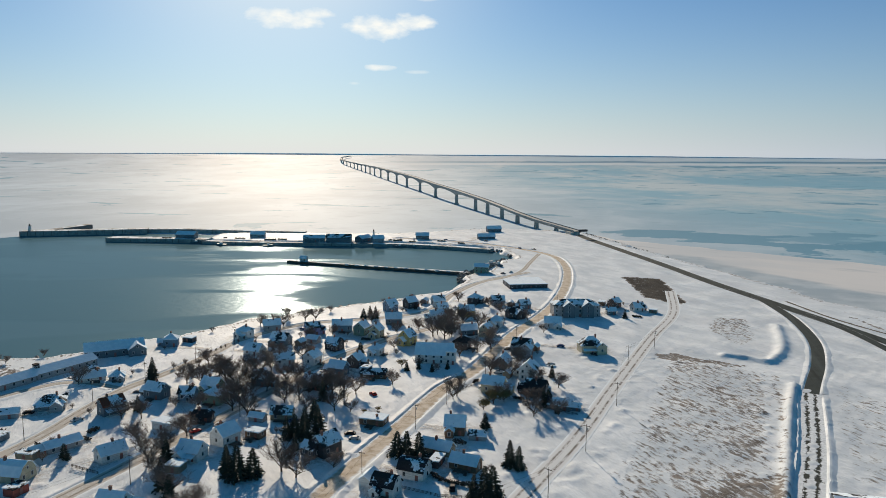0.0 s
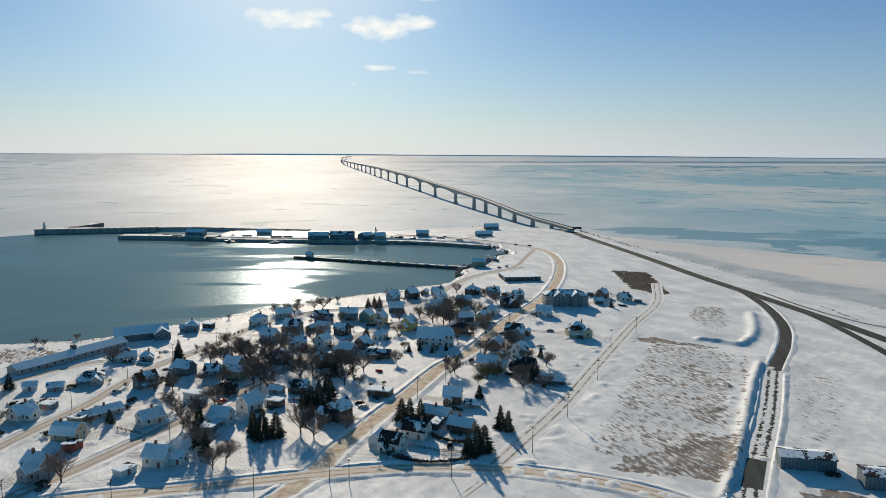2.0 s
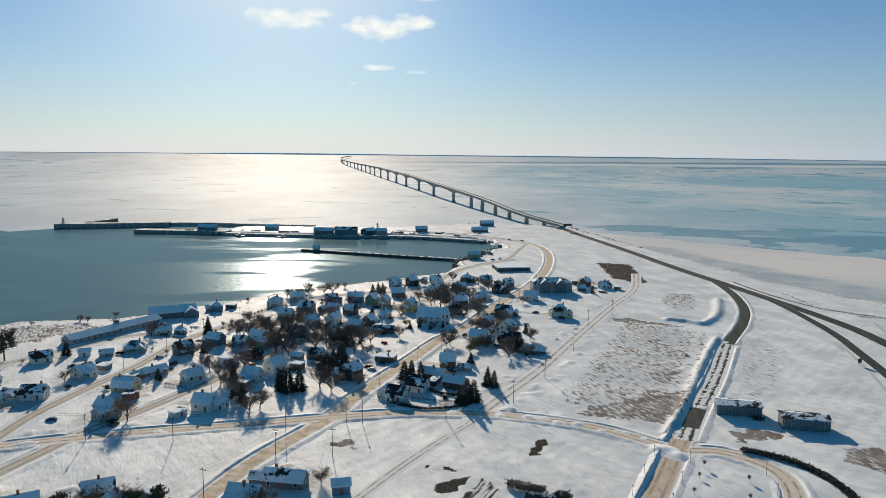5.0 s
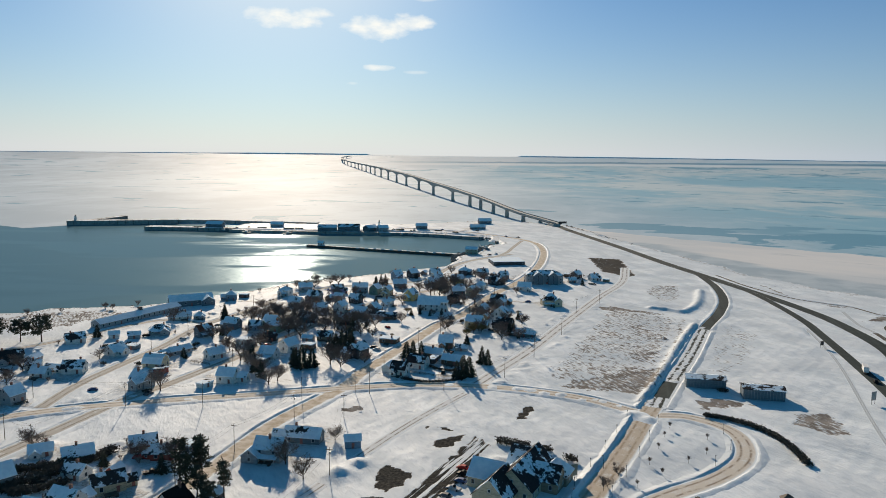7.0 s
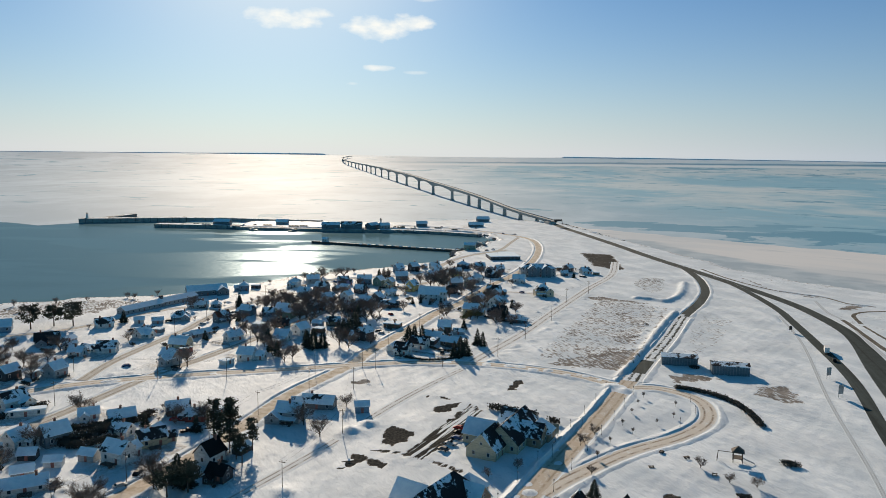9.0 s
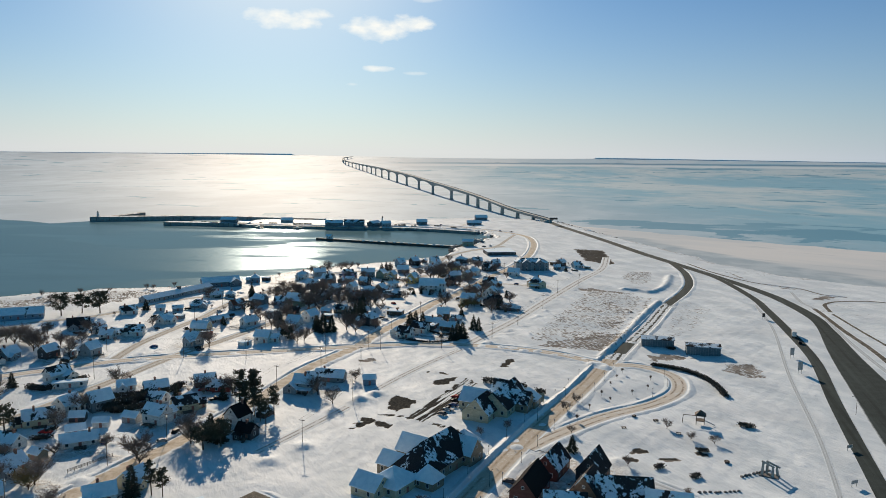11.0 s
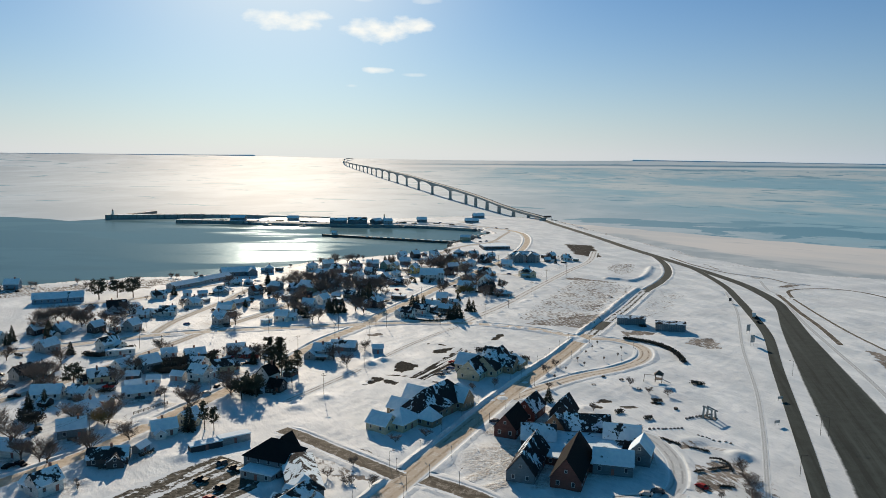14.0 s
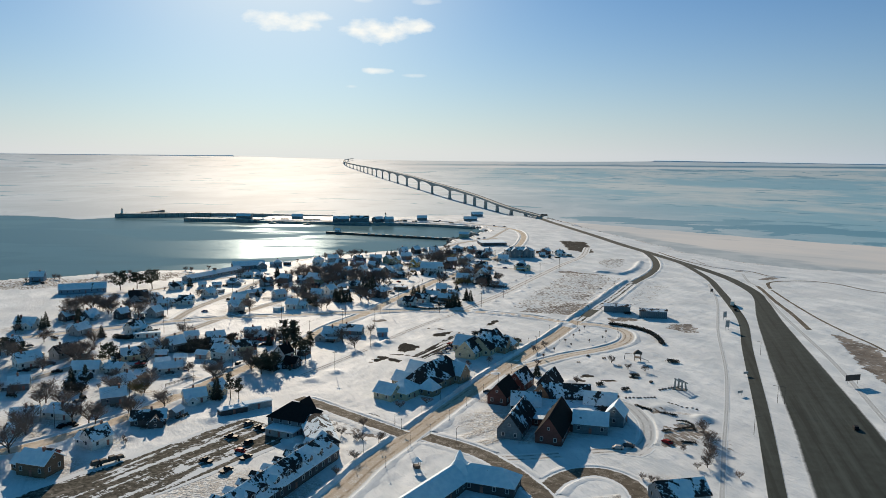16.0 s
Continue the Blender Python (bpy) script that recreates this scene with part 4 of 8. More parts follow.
def door_mesh():
    g = Geo()
    g.add([(-0.55, 0.08, 0), (0.55, 0.08, 0), (0.55, 0.08, 2.15), (-0.55, 0.08, 2.15), (-0.55, -0.08, 0), (0.55, -0.08, 0), (0.55, -0.08, 2.15), (-0.55, -0.08, 2.15), (-0.4, -0.04, 1.1), (0.4, -0.04, 1.1), (0.4, -0.04, 1.95), (-0.4, -0.04, 1.95)],
          [(3, 2, 1, 0), (0, 1, 5, 4), (1, 2, 6, 5), (2, 3, 7, 6), (3, 0, 4, 7), (4, 5, 9, 8), (5, 6, 10, 9), (6, 7, 11, 10), (7, 4, 8, 11), (8, 9, 10, 11)])
    return g.mesh("door", M_DOOR)


WIN, WIN_SMALL, DOOR = window_meshes(1.0, 1.45), window_meshes(0.8, 0.9), door_mesh()


def wall_body(L, Wd, H, rise, style):
    g = Geo()
    x, y = L / 2, Wd / 2
    if style in ("hip", "flat"):
        g.box(-x, x, -y, y, -0.6, H)
    elif style == "gambrel":
        k = rise * 0.68
        vs = []
        for sx in (-x, x):
            vs += [(sx, -y, -0.6), (sx, y, -0.6), (sx, y, H), (sx, y * 0.62, H + k), (sx, 0, H + rise), (sx, -y * 0.62, H + k), (sx, -y, H)]
        g.add(vs, [(6, 5, 4, 3, 2, 1, 0), (7, 8, 9, 10, 11, 12, 13), (0, 1, 8, 7), (1, 2, 9, 8), (2, 3, 10, 9), (3, 4, 11, 10), (4, 5, 12, 11), (5, 6, 13, 12), (6, 0, 7, 13)])
    else:
        vs = []
        for sx in (-x, x):
            vs += [(sx, -y, -0.6), (sx, y, -0.6), (sx, y, H), (sx, 0, H + rise), (sx, -y, H)]
        g.add(vs, [(4, 3, 2, 1, 0), (5, 6, 7, 8, 9), (0, 1, 6, 5), (1, 2, 7, 6), (2, 3, 8, 7), (3, 4, 9, 8), (4, 0, 5, 9)])
    return g


def roof_body(L, Wd, H, rise, style, over=0.45, thick=0.3):
    g = Geo()
    x, y = L / 2 + over, Wd / 2 + over
    drop = over * rise / (Wd / 2)
    z0, z1 = H - drop + thick, H + rise + thick
    if style == "flat":
        g.box(-L / 2 - 0.25, L / 2 + 0.25, -Wd / 2 - 0.25, Wd / 2 + 0.25, H - 0.05, H + 0.4)
        return g
    if style == "hip":
        rx = max(0.2, L / 2 - Wd / 2)
        a, b, c, d, e, f = (-x, -y, z0), (x, -y, z0), (x, y, z0), (-x, y, z0), (-rx, 0, z1), (rx, 0, z1)
        for q in ((a, b, f, e), (c, d, e, f), (d, a, e), (b, c, f)):
            g.slab(q, thick)
        return g
    if style == "gambrel":
        k, m = rise * 0.68, Wd / 2 * 0.62
        for s in (-1, 1):
            lo, mid, hi = (y * s, H - 0.3 + thick), (m * s * 1.03, H + k + thick), (0, z1)
            for p, q in ((lo, mid), (mid, hi)):
                pts = [(-x, p[0], p[1]), (x, p[0], p[1]), (x, q[0], q[1]), (-x, q[0], q[1])]
                g.slab(pts if s < 0 else pts[::-1], thick)
        return g
    for s in (-1, 1):
        pts = [(-x, y * s, z0), (x, y * s, z0), (x, 0, z1), (-x, 0, z1)]
        g.slab(pts if s < 0 else pts[::-1], thick)
    return g


COLOUR_WORD = dict(white="white", cream="cream", yellow="yellow", grey="grey", blue="blue-grey", brown="brown", dark="dark", red="red", green="pale green", tan="tan", maroon="maroon", slate="slate-grey", lilac="lilac")
ROOF_WORD = dict(snow="a snow-covered roof", light="a mostly snowy roof", patchy="a patchily snowy roof", bare="a half-cleared dark roof", black="a bare black roof", rust="a rusty red roof")
ALONG, ACROSS = 68.0, -22.0
hrng = random.Random(11)


def add_block(root, L, Wd, H, rise, style, wall, roof, at=None, windows=True, name="wall"):
    """Walls, roof and windows of one wing, in the house's own axes."""
    at = at or Matrix.Identity(4)
    w = part(name, wall_body(L, Wd, H, rise, style).mesh(name, WALLS[wall]), root, at)
    part("roof", roof_body(L, Wd, H, rise, style).mesh("roof", ROOFS[roof]), root, at)
    if not windows:
        return w
    floors = max(1, int(H / 2.5))
    fh = H / floors
    win = WIN if H / floors > 2.4 else WIN_SMALL
    for f in range(floors):
        z = f * fh + fh * 0.36
        n = max(2, int(L / 3.9))
        for i in range(n):
            px = -L / 2 + L * (i + 0.5) / n
            for s, rz in ((-1, 0), (1, 180)):
                if f == 0 and i == n // 2 and s == -1:
                    part("door", DOOR, root, at @ pose(px, -Wd / 2 - 0.02, 0.1, 0, 0, 0))
                else:
                    window(win, root, at @ pose(px, s * (Wd / 2 + 0.02), z, 0, 0, rz))
        n = max(1, int(Wd / 4.1))
        for i in range(n):
            py = -Wd / 2 + Wd * (i + 0.5) / n
            for s, rz in ((1, 90), (-1, -90)):
                window(win, root, at @ pose(s * (L / 2 + 0.02), py, z, 0, 0, rz))
    if style in ("gable", "gambrel") and rise > 2.2:
        for s, rz in ((1, 90), (-1, -90)):
            window(WIN_SMALL, root, at @ pose(s * (L / 2 + 0.02), 0, H + rise * 0.3, 0, 0, rz))
    return w


def chimney_mesh(h):
    g = Geo()
    g.box(-0.4, 0.4, -0.4, 0.4, 0, h)
    g.box(-0.5, 0.5, -0.5, 0.5, h, h + 0.15)
    g.box(-0.15, 0.15, -0.15, 0.15, h + 0.15, h + 0.4)
    return g.mesh("chimney", M_BRICK)


CHIMNEY = chimney_mesh(2.2)


def house(x, y, L, Wd, H, wall="white", roof="snow", turn=ALONG, style="gable", rise=None, chimney=True, wing=None, dormer=0, porch=False, kind="house", note=""):
    """One house: ridge along its own x axis, turned by turn degrees."""
    rise = rise if rise is not None else (0 if style == "flat" else Wd * (0.42 if style == "gable" else 0.3 if style == "hip" else 0.5))
    storeys = "two-storey" if H > 4.5 else "low"
    if kind == "house":
        # village houses are modest; many have an ell or a lean-to
        if not wing and style != "flat" and hrng.random() < 0.55:
            s = hrng.choice((-1, 1))
            wing = (s * L * 0.22, -Wd * 0.5, Wd * 0.8, L * 0.42, max(2.5, H * 0.72), 90) if hrng.random() < 0.5 else (s * L * 0.62, Wd * 0.08, L * 0.5, Wd * 0.66, max(2.4, H * 0.6), 0)
        if roof == "snow":
            roof = hrng.choice(("snow", "snow", "light", "light", "patchy"))
        L, Wd, H, rise = L * 0.80, Wd * 0.82, H * 0.90, rise * 0.86
        wing = wing and (wing[0] * 0.8, wing[1] * 0.82, wing[2] * 0.8, wing[3] * 0.8, wing[4] * 0.88, wing[5])
    label = "%s %s %s with %s" % (storeys, COLOUR_WORD[wall], note or kind.replace("_", " ") + " in the snow", ROOF_WORD[roof])
    root = thing(kind, label, "house" if kind in ("house", "cottage") else kind.replace("_", " "), pose(x, y, 0.0, 0, 0, turn), "village houses" if kind in ("house", "cottage") else "")
    add_block(root, L, Wd, H, rise, style, wall, roof)
    best = None
    for r in ROADS:
        if r[0] in ("road", "lane"):
            k = int(np.argmin(np.hypot(r[4][:, 0] - x, r[4][:, 1] - y)))
            d = math.hypot(r[4][k, 0] - x, r[4][k, 1] - y)
            if best is None or d < best[0]:
                best = (d, r[4][k, 0], r[4][k, 1])
    reach = min(1.0, 32 / best[0])
    side = Vector((best[2] - y, x - best[1], 0)).normalized() * L * 0.35
    YARDS.append((x + side.x, y + side.y, x + (best[1] - x) * reach + side.x, y + (best[2] - y) * reach + side.y, max(L, Wd) / 2))
    if chimney:
        cx, cy = L * hrng.uniform(-0.3, 0.3), Wd * hrng.uniform(-0.1, 0.1)
        part("chimney", CHIMNEY, root, pose(cx, cy, H + rise - 1.0))
    if wing:
        wx, wy, wl, ww, wh, wturn = wing
        add_block(root, wl, ww, wh, ww * 0.4, "gable", wall, roof, pose(wx, wy, 0.02, 0, 0, wturn), name="wing_wall")
    for i in range(dormer):
        px = -L / 2 + L * (i + 0.5) / dormer
        for s, rz in ((-1, 0), (1, 180)):
            at = pose(px, s * Wd * 0.28, H + rise * 0.2, 0, 0, rz) @ Matrix.Diagonal((1.55, 1.4, 1.3, 1)) if L > 40 else pose(px, s * Wd * 0.28, H + rise * 0.22, 0, 0, rz)
            g = Geo()
            g.add([(-0.9, -1.0, 0), (0.9, -1.0, 0), (0.9, -1.0, 1.2), (0, -1.0, 2.0), (-0.9, -1.0, 1.2), (-0.9, 1.8, 0), (0.9, 1.8, 0), (0.9, 1.8, 1.2), (0, 1.8, 2.0), (-0.9, 1.8, 1.2)],
                  [(0, 1, 2, 3, 4), (9, 8, 7, 6, 5), (1, 6, 7, 2), (5, 0, 4, 9)])
            d = part("dormer", g.mesh("dormer", WALLS[wall]), root, at)
            r = Geo()
            r.slab([(-1.2, -1.3, 1.1), (0, -1.3, 2.2), (0, 1.8, 2.2), (-1.2, 1.8, 1.1)][::-1], 0.15)
            r.slab([(1.2, -1.3, 1.1), (1.2, 1.8, 1.1), (0, 1.8, 2.2), (0, -1.3, 2.2)][::-1], 0.15)
            part("dormer_roof", r.mesh("dormer_roof", ROOFS[roof]), d)
            window(WIN_SMALL, d, pose(0, -1.03, 0.3))
    if porch:
        g = Geo()
        for px in (-L * 0.35, 0, L * 0.35):
            g.box(px - 0.08, px + 0.08, -Wd / 2 - 2.0, -Wd / 2 - 1.84, 0, 2.4)
        g.box(-L * 0.4, L * 0.4, -Wd / 2 - 2.1, -Wd / 2 - 0.03, -0.5, 0.25)
        p = part("porch", g.mesh("porch", M_TRIM), root)
        r = Geo()
        r.slab([(-L * 0.43, -Wd / 2 - 2.4, 2.4), (L * 0.43, -Wd / 2 - 2.4, 2.4), (L * 0.43, -Wd / 2 - 0.05, 3.0), (-L * 0.43, -Wd / 2 - 0.05, 3.0)], 0.22)
        part("porch_roof", r.mesh("porch_roof", ROOFS["snow"]), p)
    return root


def shed(x, y, L, Wd, H, wall="grey", roof="snow", turn=ALONG, style="gable", note="garden shed"):
    root = thing("shed", "small %s %s with %s" % (COLOUR_WORD[wall], note, ROOF_WORD[roof]), "shed", pose(x, y, 0, 0, 0, turn), "village sheds")
    add_block(root, L, Wd, H, 0 if style == "flat" else Wd * 0.35, style, wall, roof, windows=False)
    part("door", DOOR, root, pose(0, -Wd / 2 - 0.03, 0))
    return root


# by the shore and the back lane
house(-169.5, 317, 15, 10, 3.2, "grey", "patchy", 20, "hip", porch=True)
shed(-192, 304, 6, 4.5, 2.6, "white", "snow", 20)
shed(-180, 304, 7, 4.5, 2.4, "grey", "light", 20)
house(-176, 268, 12, 9, 3.2, "white", "light", ALONG, wing=(0, -5, 8, 6, 3.0, 90))
house(-140, 310, 12, 8, 5.0, "slate", "rust", ALONG - 20, porch=True)
house(-142, 271, 16, 7.5, 2.9, "grey", "light", ALONG - 18, "gable", 2.0)
house(-119.6, 262, 12, 8, 3.6, "white", "light", ALONG - 20)
house(-145.2, 245, 13, 10, 3.2, "cream", "snow", ACROSS + 12, "gambrel", 4.4)
house(-139.5, 212, 11, 9, 5.4, "grey", "light", ACROSS, wing=(2, -5.5, 9, 6, 4.6, 90), porch=False)
house(-101, 221, 11, 9, 4.4, "white", "snow", ACROSS + 10, wing=(7, 3, 9, 6, 3.0, 0))
shed(-110.5, 293, 9.5, 6, 3.0, "white", "snow", ACROSS, "flat", "garage")
house(-127.9, 330, 12, 8, 5.0, "slate", "light", ACROSS)
house(-113.2, 328, 9, 7, 4.0, "blue", "snow", ACROSS + 20)
house(-99.6, 324, 11, 9, 5.2, "green", "snow", ACROSS, "hip")
house(-90.2, 263, 11, 8.5, 4.2, "white", "snow", ACROSS + 5, porch=True)
house(-82.3, 278, 11, 9, 4.8, "white", "snow", ALONG - 10, wing=(5, 4, 7, 6, 3, 90))
house(-153.5, 421, 9.5, 9, 5.2, "blue", "snow", 10, "hip", wing=(-6, 2, 7, 5, 2.6, 0))
house(-168, 355, 13, 6.5, 2.8, "white", "snow", 30)
house(-157.5, 357, 9, 8, 3.0, "grey", "snow", 20, "hip")
house(-116.3, 441, 10, 9, 5.4, "white", "snow", ACROSS, "hip", porch=True)
house(-101.5, 404, 12, 9, 3.4, "white", "snow", ACROSS)
house(-104.5, 461, 13, 8, 4.2, "grey", "snow", 20)
house(-91, 424, 13, 9, 4.6, "slate", "snow", ACROSS)
house(-77, 449, 11, 8, 5.4, "lilac", "snow", 20)
house(-59.8, 458, 15, 8, 5.2, "blue", "snow", 5)
house(-47, 451, 10, 9, 5.4, "green", "light", ALONG)
house(-37, 443, 9, 8, 5.8, "cream", "light", ALONG)
house(-58.9, 416, 11, 8, 4.2, "dark", "snow", ACROSS, chimney=True)
house(-66.4, 386, 11, 8, 5.0, "white", "snow", ALONG)
shed(-73, 429, 7, 5, 3, "grey", "snow", ACROSS)
house(-50.4, 368, 11, 8, 4.6, "slate", "snow", ACROSS)
house(-58.6, 345, 12, 8, 4.4, "dark", "snow", ACROSS)
house(-43, 382, 10, 8, 5.0, "dark", "light", ALONG)
house(-32, 363, 16, 6, 2.6, "brown", "snow", -8, chimney=False)
house(-34.2, 404, 9, 8, 4.8, "white", "snow", ALONG, "hip")
house(-65.5, 304, 11, 7, 3.4, "tan", "snow", ACROSS + 18, chimney=False)
house(-72, 284, 8, 6, 3.0, "brown", "snow", ACROSS, "flat", chimney=False)
house(-42, 268, 12, 9, 5.4, "dark", "patchy", ALONG - 15, wing=(-6, 3, 8, 6, 4.0, 90))
house(-26.5, 299, 13, 8.5, 3.2, "brown", "snow", ACROSS + 6, "flat", note="bungalow")
house(-105.3, 339, 11, 8, 4.6, "green", "snow", ACROSS)
house(-81.4, 386, 13, 7, 3.4, "white", "light", 15)
house(-84.7, 350, 11, 8, 4.6, "slate", "snow", ACROSS)
house(-98.5, 301, 11, 6, 2.8, "dark", "bare", 0)
house(-33.5, 519, 10, 9, 5.6, "blue", "snow", ALONG - 30)
house(-20, 530, 10, 9, 5.4, "dark", "light", ALONG - 30)
house(-29, 480, 13, 9, 4.4, "slate", "snow", 5)
house(0.2, 540, 11, 9, 4.2, "white", "snow", 20)
house(-1, 491, 11, 8, 4.4, "white", "snow", 15)
house(-17.8, 428, 9.5, 9.5, 5.8, "yellow", "snow", ALONG - 12, rise=4.2)
house(27, 547, 12, 9, 5.4, "dark", "light", ALONG, "hip")
house(19.4, 505, 13, 9, 4.4, "yellow", "snow", 15)
house(44, 543, 12, 8, 4.2, "grey", "snow", 10)
house(53, 500, 15, 9, 4.4, "dark", "patchy", 25, wing=(0, -4, 9, 8, 4.4, 90))
house(37.7, 474, 11, 10, 5.0, "white", "patchy", ALONG, "hip")
house(29.6, 449, 11, 8, 5.4, "cream", "snow", ALONG)
house(14, 419, 11, 10, 5.2, "dark", "bare", ALONG, "hip")
house(18.7, 452, 13, 8, 4.0, "slate", "snow", 15)
house(3, 514, 9, 8, 4.4, "grey", "light", 15)
house(62, 530, 10, 8, 4.0, "slate", "snow", 25)
house(74, 470, 13, 9, 4.6, "white", "light", ACROSS + 10, wing=(4, -5, 7, 6, 3, 90))
house(86.5, 413, 16, 12, 5.4, "cream", "patchy", 5, "hip", 4.6, wing=(6, -5, 8, 7, 5.2, 90), porch=True)
house(142.4, 523, 10, 8, 3.6, "white", "snow", 20, rise=3.6)
house(129.5, 537, 9, 8, 4.2, "dark", "light", 40)
house(121, 512, 8, 6, 3.0, "slate", "snow", 0)
house(47.4, 409, 13, 11, 5.2, "grey", "patchy", ACROSS, wing=(4, -4, 8, 8, 5.2, 90))
house(34, 380, 12, 9, 4.6, "slate", "snow", ALONG)
house(45.5, 362, 11, 10, 6.4, "white", "light", ALONG, rise=4.4, wing=(5, 5, 9, 7, 4, 90))
house(26.5, 341, 13, 9, 5.0, "cream", "snow", ACROSS)
house(46, 338, 12, 9, 4.2, "dark", "bare", ACROSS)
house(54, 318, 13, 6, 2.8, "slate", "snow", ACROSS, chimney=False)
house(7.1, 289, 10, 9, 4.6, "brown", "snow", ACROSS + 14)
house(0, 269, 15, 7, 3.0, "tan", "snow", ACROSS - 6)
house(10, 255, 13, 7, 3.2, "brown", "snow", ACROSS - 4)
house(-8, 248, 12, 9, 4.0, "white", "bare", ACROSS - 2, "gambrel", 3.8)
house(-17, 235, 10, 8, 4.2, "white", "bare", ACROSS - 2, "gambrel", 3.6)
# west of the lanes
house(-209.6, 292, 13, 8, 3.4, "white", "patchy", 35)
house(-182.3, 234, 13, 9, 3.4, "white", "snow", 5)
house(-224, 250, 16, 10, 3.4, "grey", "bare", 25)
house(-206, 240, 9, 6, 2.6, "white", "snow", 15)
house(-195.4, 226, 10, 7, 3.0, "white", "snow", -5)
house(-188, 188, 10, 9, 5.0, "grey", "light", ALONG, wing=(0, 5, 8, 6, 3, 90))
house(-208.5, 183, 11, 8, 4.8, "dark", "light", ALONG)
house(-182.5, 140, 13, 9, 5.4, "white", "snow", ALONG - 10, wing=(4, -5, 9, 7, 4, 90))
house(-172.5, 132, 15, 4, 2.8, "white", "snow", 20, "flat", chimney=False, kind="mobile_home")
house(-146, 103, 12, 10, 5.2, "slate", "snow", ALONG - 20)
house(-129.6, 126, 13, 8, 3.2, "dark", "light", 30)
house(-123.5, 112, 11, 7, 3.0, "white", "snow", ACROSS)
house(-114.6, 87, 12, 9, 5.2, "white", "light", ACROSS, wing=(2, 5, 8, 6, 4, 90))
house(-108.3, 102, 13, 8, 4.0, "cream", "snow", ALONG - 34)
house(-110, 137, 12, 8, 3.2, "maroon", "patchy", 25)
house(-99.6, 129, 10, 7, 3.2, "red", "snow", 5)
house(-81, 86, 10, 9, 5.0, "white", "black", ALONG - 4, rise=4.6)
house(-73.6, 72, 9, 7, 3.4, "dark", "black", ACROSS)
house(-135.1, 62, 17, 7, 2.9, "white", "light", 26)
shed(-135.6, 82, 6, 4, 2.4, "white", "snow", 10)
shed(-142, 73, 7, 5, 2.4, "grey", "snow", 26)
shed(-148, 88, 6, 5, 2.4, "dark", "snow", 10)
house(-145.1, 130, 10, 6, 2.8, "white", "light", 25)
house(-60, 129, 13, 9, 5.6, "grey", "snow", ACROSS + 10, wing=(-7, -3, 10, 8, 3.2, 90), porch=True)
house(-50.6, 146, 18, 8, 3.2, "slate", "light", -10)
shed(-31, 141, 6, 4.5, 3.2, "blue", "snow", 10)
house(-228.5, 180, 11, 9, 3.6, "grey", "light", ALONG)
house(-215, 137, 13, 9, 4.6, "grey", "snow", ALONG, wing=(0, 6, 9, 7, 4, 90))
house(-161.6, 83, 15, 9, 4.0, "cream", "snow", ALONG - 40)
house(-157.8, 99, 11, 9, 4.6, "white", "snow", ALONG)
house(-160, 59, 12, 8, 3.2, "white", "light", ACROSS)
house(-175, 58, 16, 9, 3.4, "white", "snow", 10)
house(-148, 37, 12, 9, 3.4, "grey", "snow", ALONG)
house(-142.3, 13, 13, 9, 4.4, "slate", "snow", 25)
house(-107, 15.5, 12, 8, 3.6, "white", "snow", 30)
house(-101, 28, 11, 8, 3.4, "cream", "snow", ALONG)
house(-117, -12, 17, 10, 3.4, "dark", "snow", 15, rise=3.0, note="bungalow")
house(-338.5, 324, 14, 10, 5.0, "blue", "snow", 10)
house(-256, 153, 16, 9, 4.2, "white", "snow", 0)
house(-242, 176, 10, 8, 4.0, "dark", "light", ALONG)
house(-210, 68, 15, 11, 4.6, "white", "snow", ALONG - 20)
house(-202, 87, 12, 9, 4.0, "grey", "bare", ALONG)
house(-194, 31, 11, 8, 4.0, "slate", "snow", 20)
house(-155, -6, 14, 9, 3.4, "white", "snow", ACROSS + 10, rise=3.4)
house(-168, -12, 13, 8, 4.0, "grey", "snow", 20)
house(-128, -36, 11, 9, 4.4, "white", "snow", ALONG - 10, rise=4.0, wing=(-2, 5, 9, 6, 3, 90))
house(-137, -60, 15, 11, 5.2, "brown", "snow", ACROSS + 6, rise=3.6)
house(-236, 100, 12, 9, 4.4, "white", "snow", ALONG)
house(-240, 60, 12, 9, 4.4, "grey", "light", ACROSS)
shed(-77, 8, 12, 4, 2.8, "grey", "snow", 34, "flat", "storage shed")
shed(-86, 1, 12, 4, 2.4, "dark", "snow", 34, "flat", "storage shed")

# ---- large buildings ----
def complex_of(name, label, category, x, y, turn, blocks):
    """A building of several wings; each block: x, y, L, W, H, rise, turn, style, wall, roof in the building's own axes."""
    root = thing(name, label, category, pose(x, y, 0, 0, 0, turn))
    for i, (bx, by, L, Wd, H, rise, bt, style, wall, roof) in enumerate(blocks):
        add_block(root, L, Wd, H, rise, style, wall, roof, pose(bx, by, 0.012 * i, 0, 0, bt), name="wall" if i == 0 else "wing_wall")
    return root


church = complex_of("church", "long white clapboard church hall with a snowy roof and square tower", "church", -1.5, 391, -8,
                    [(0, 0, 20, 10, 5.2, 5.0, 0, "gable", "white", "snow"), (9, -3, 5, 5, 7.4, 1.6, 0, "hip", "white", "snow"), (-3, 6, 12, 5, 3.4, 2.0, 0, "gable", "white", "snow")])
apartments = complex_of("apartment_block", "long grey three-storey apartment block with a snowy hipped roof", "apartments", 95, 508, 2,
                        [(0, 0, 32, 14, 8.0, 3.2, 0, "hip", "grey", "patchy"), (-6, -5, 10, 8, 8.0, 3.0, 90, "gable", "slate", "light"), (7, -5, 10, 8, 8.0, 3.0, 90, "gable", "slate", "patchy")])
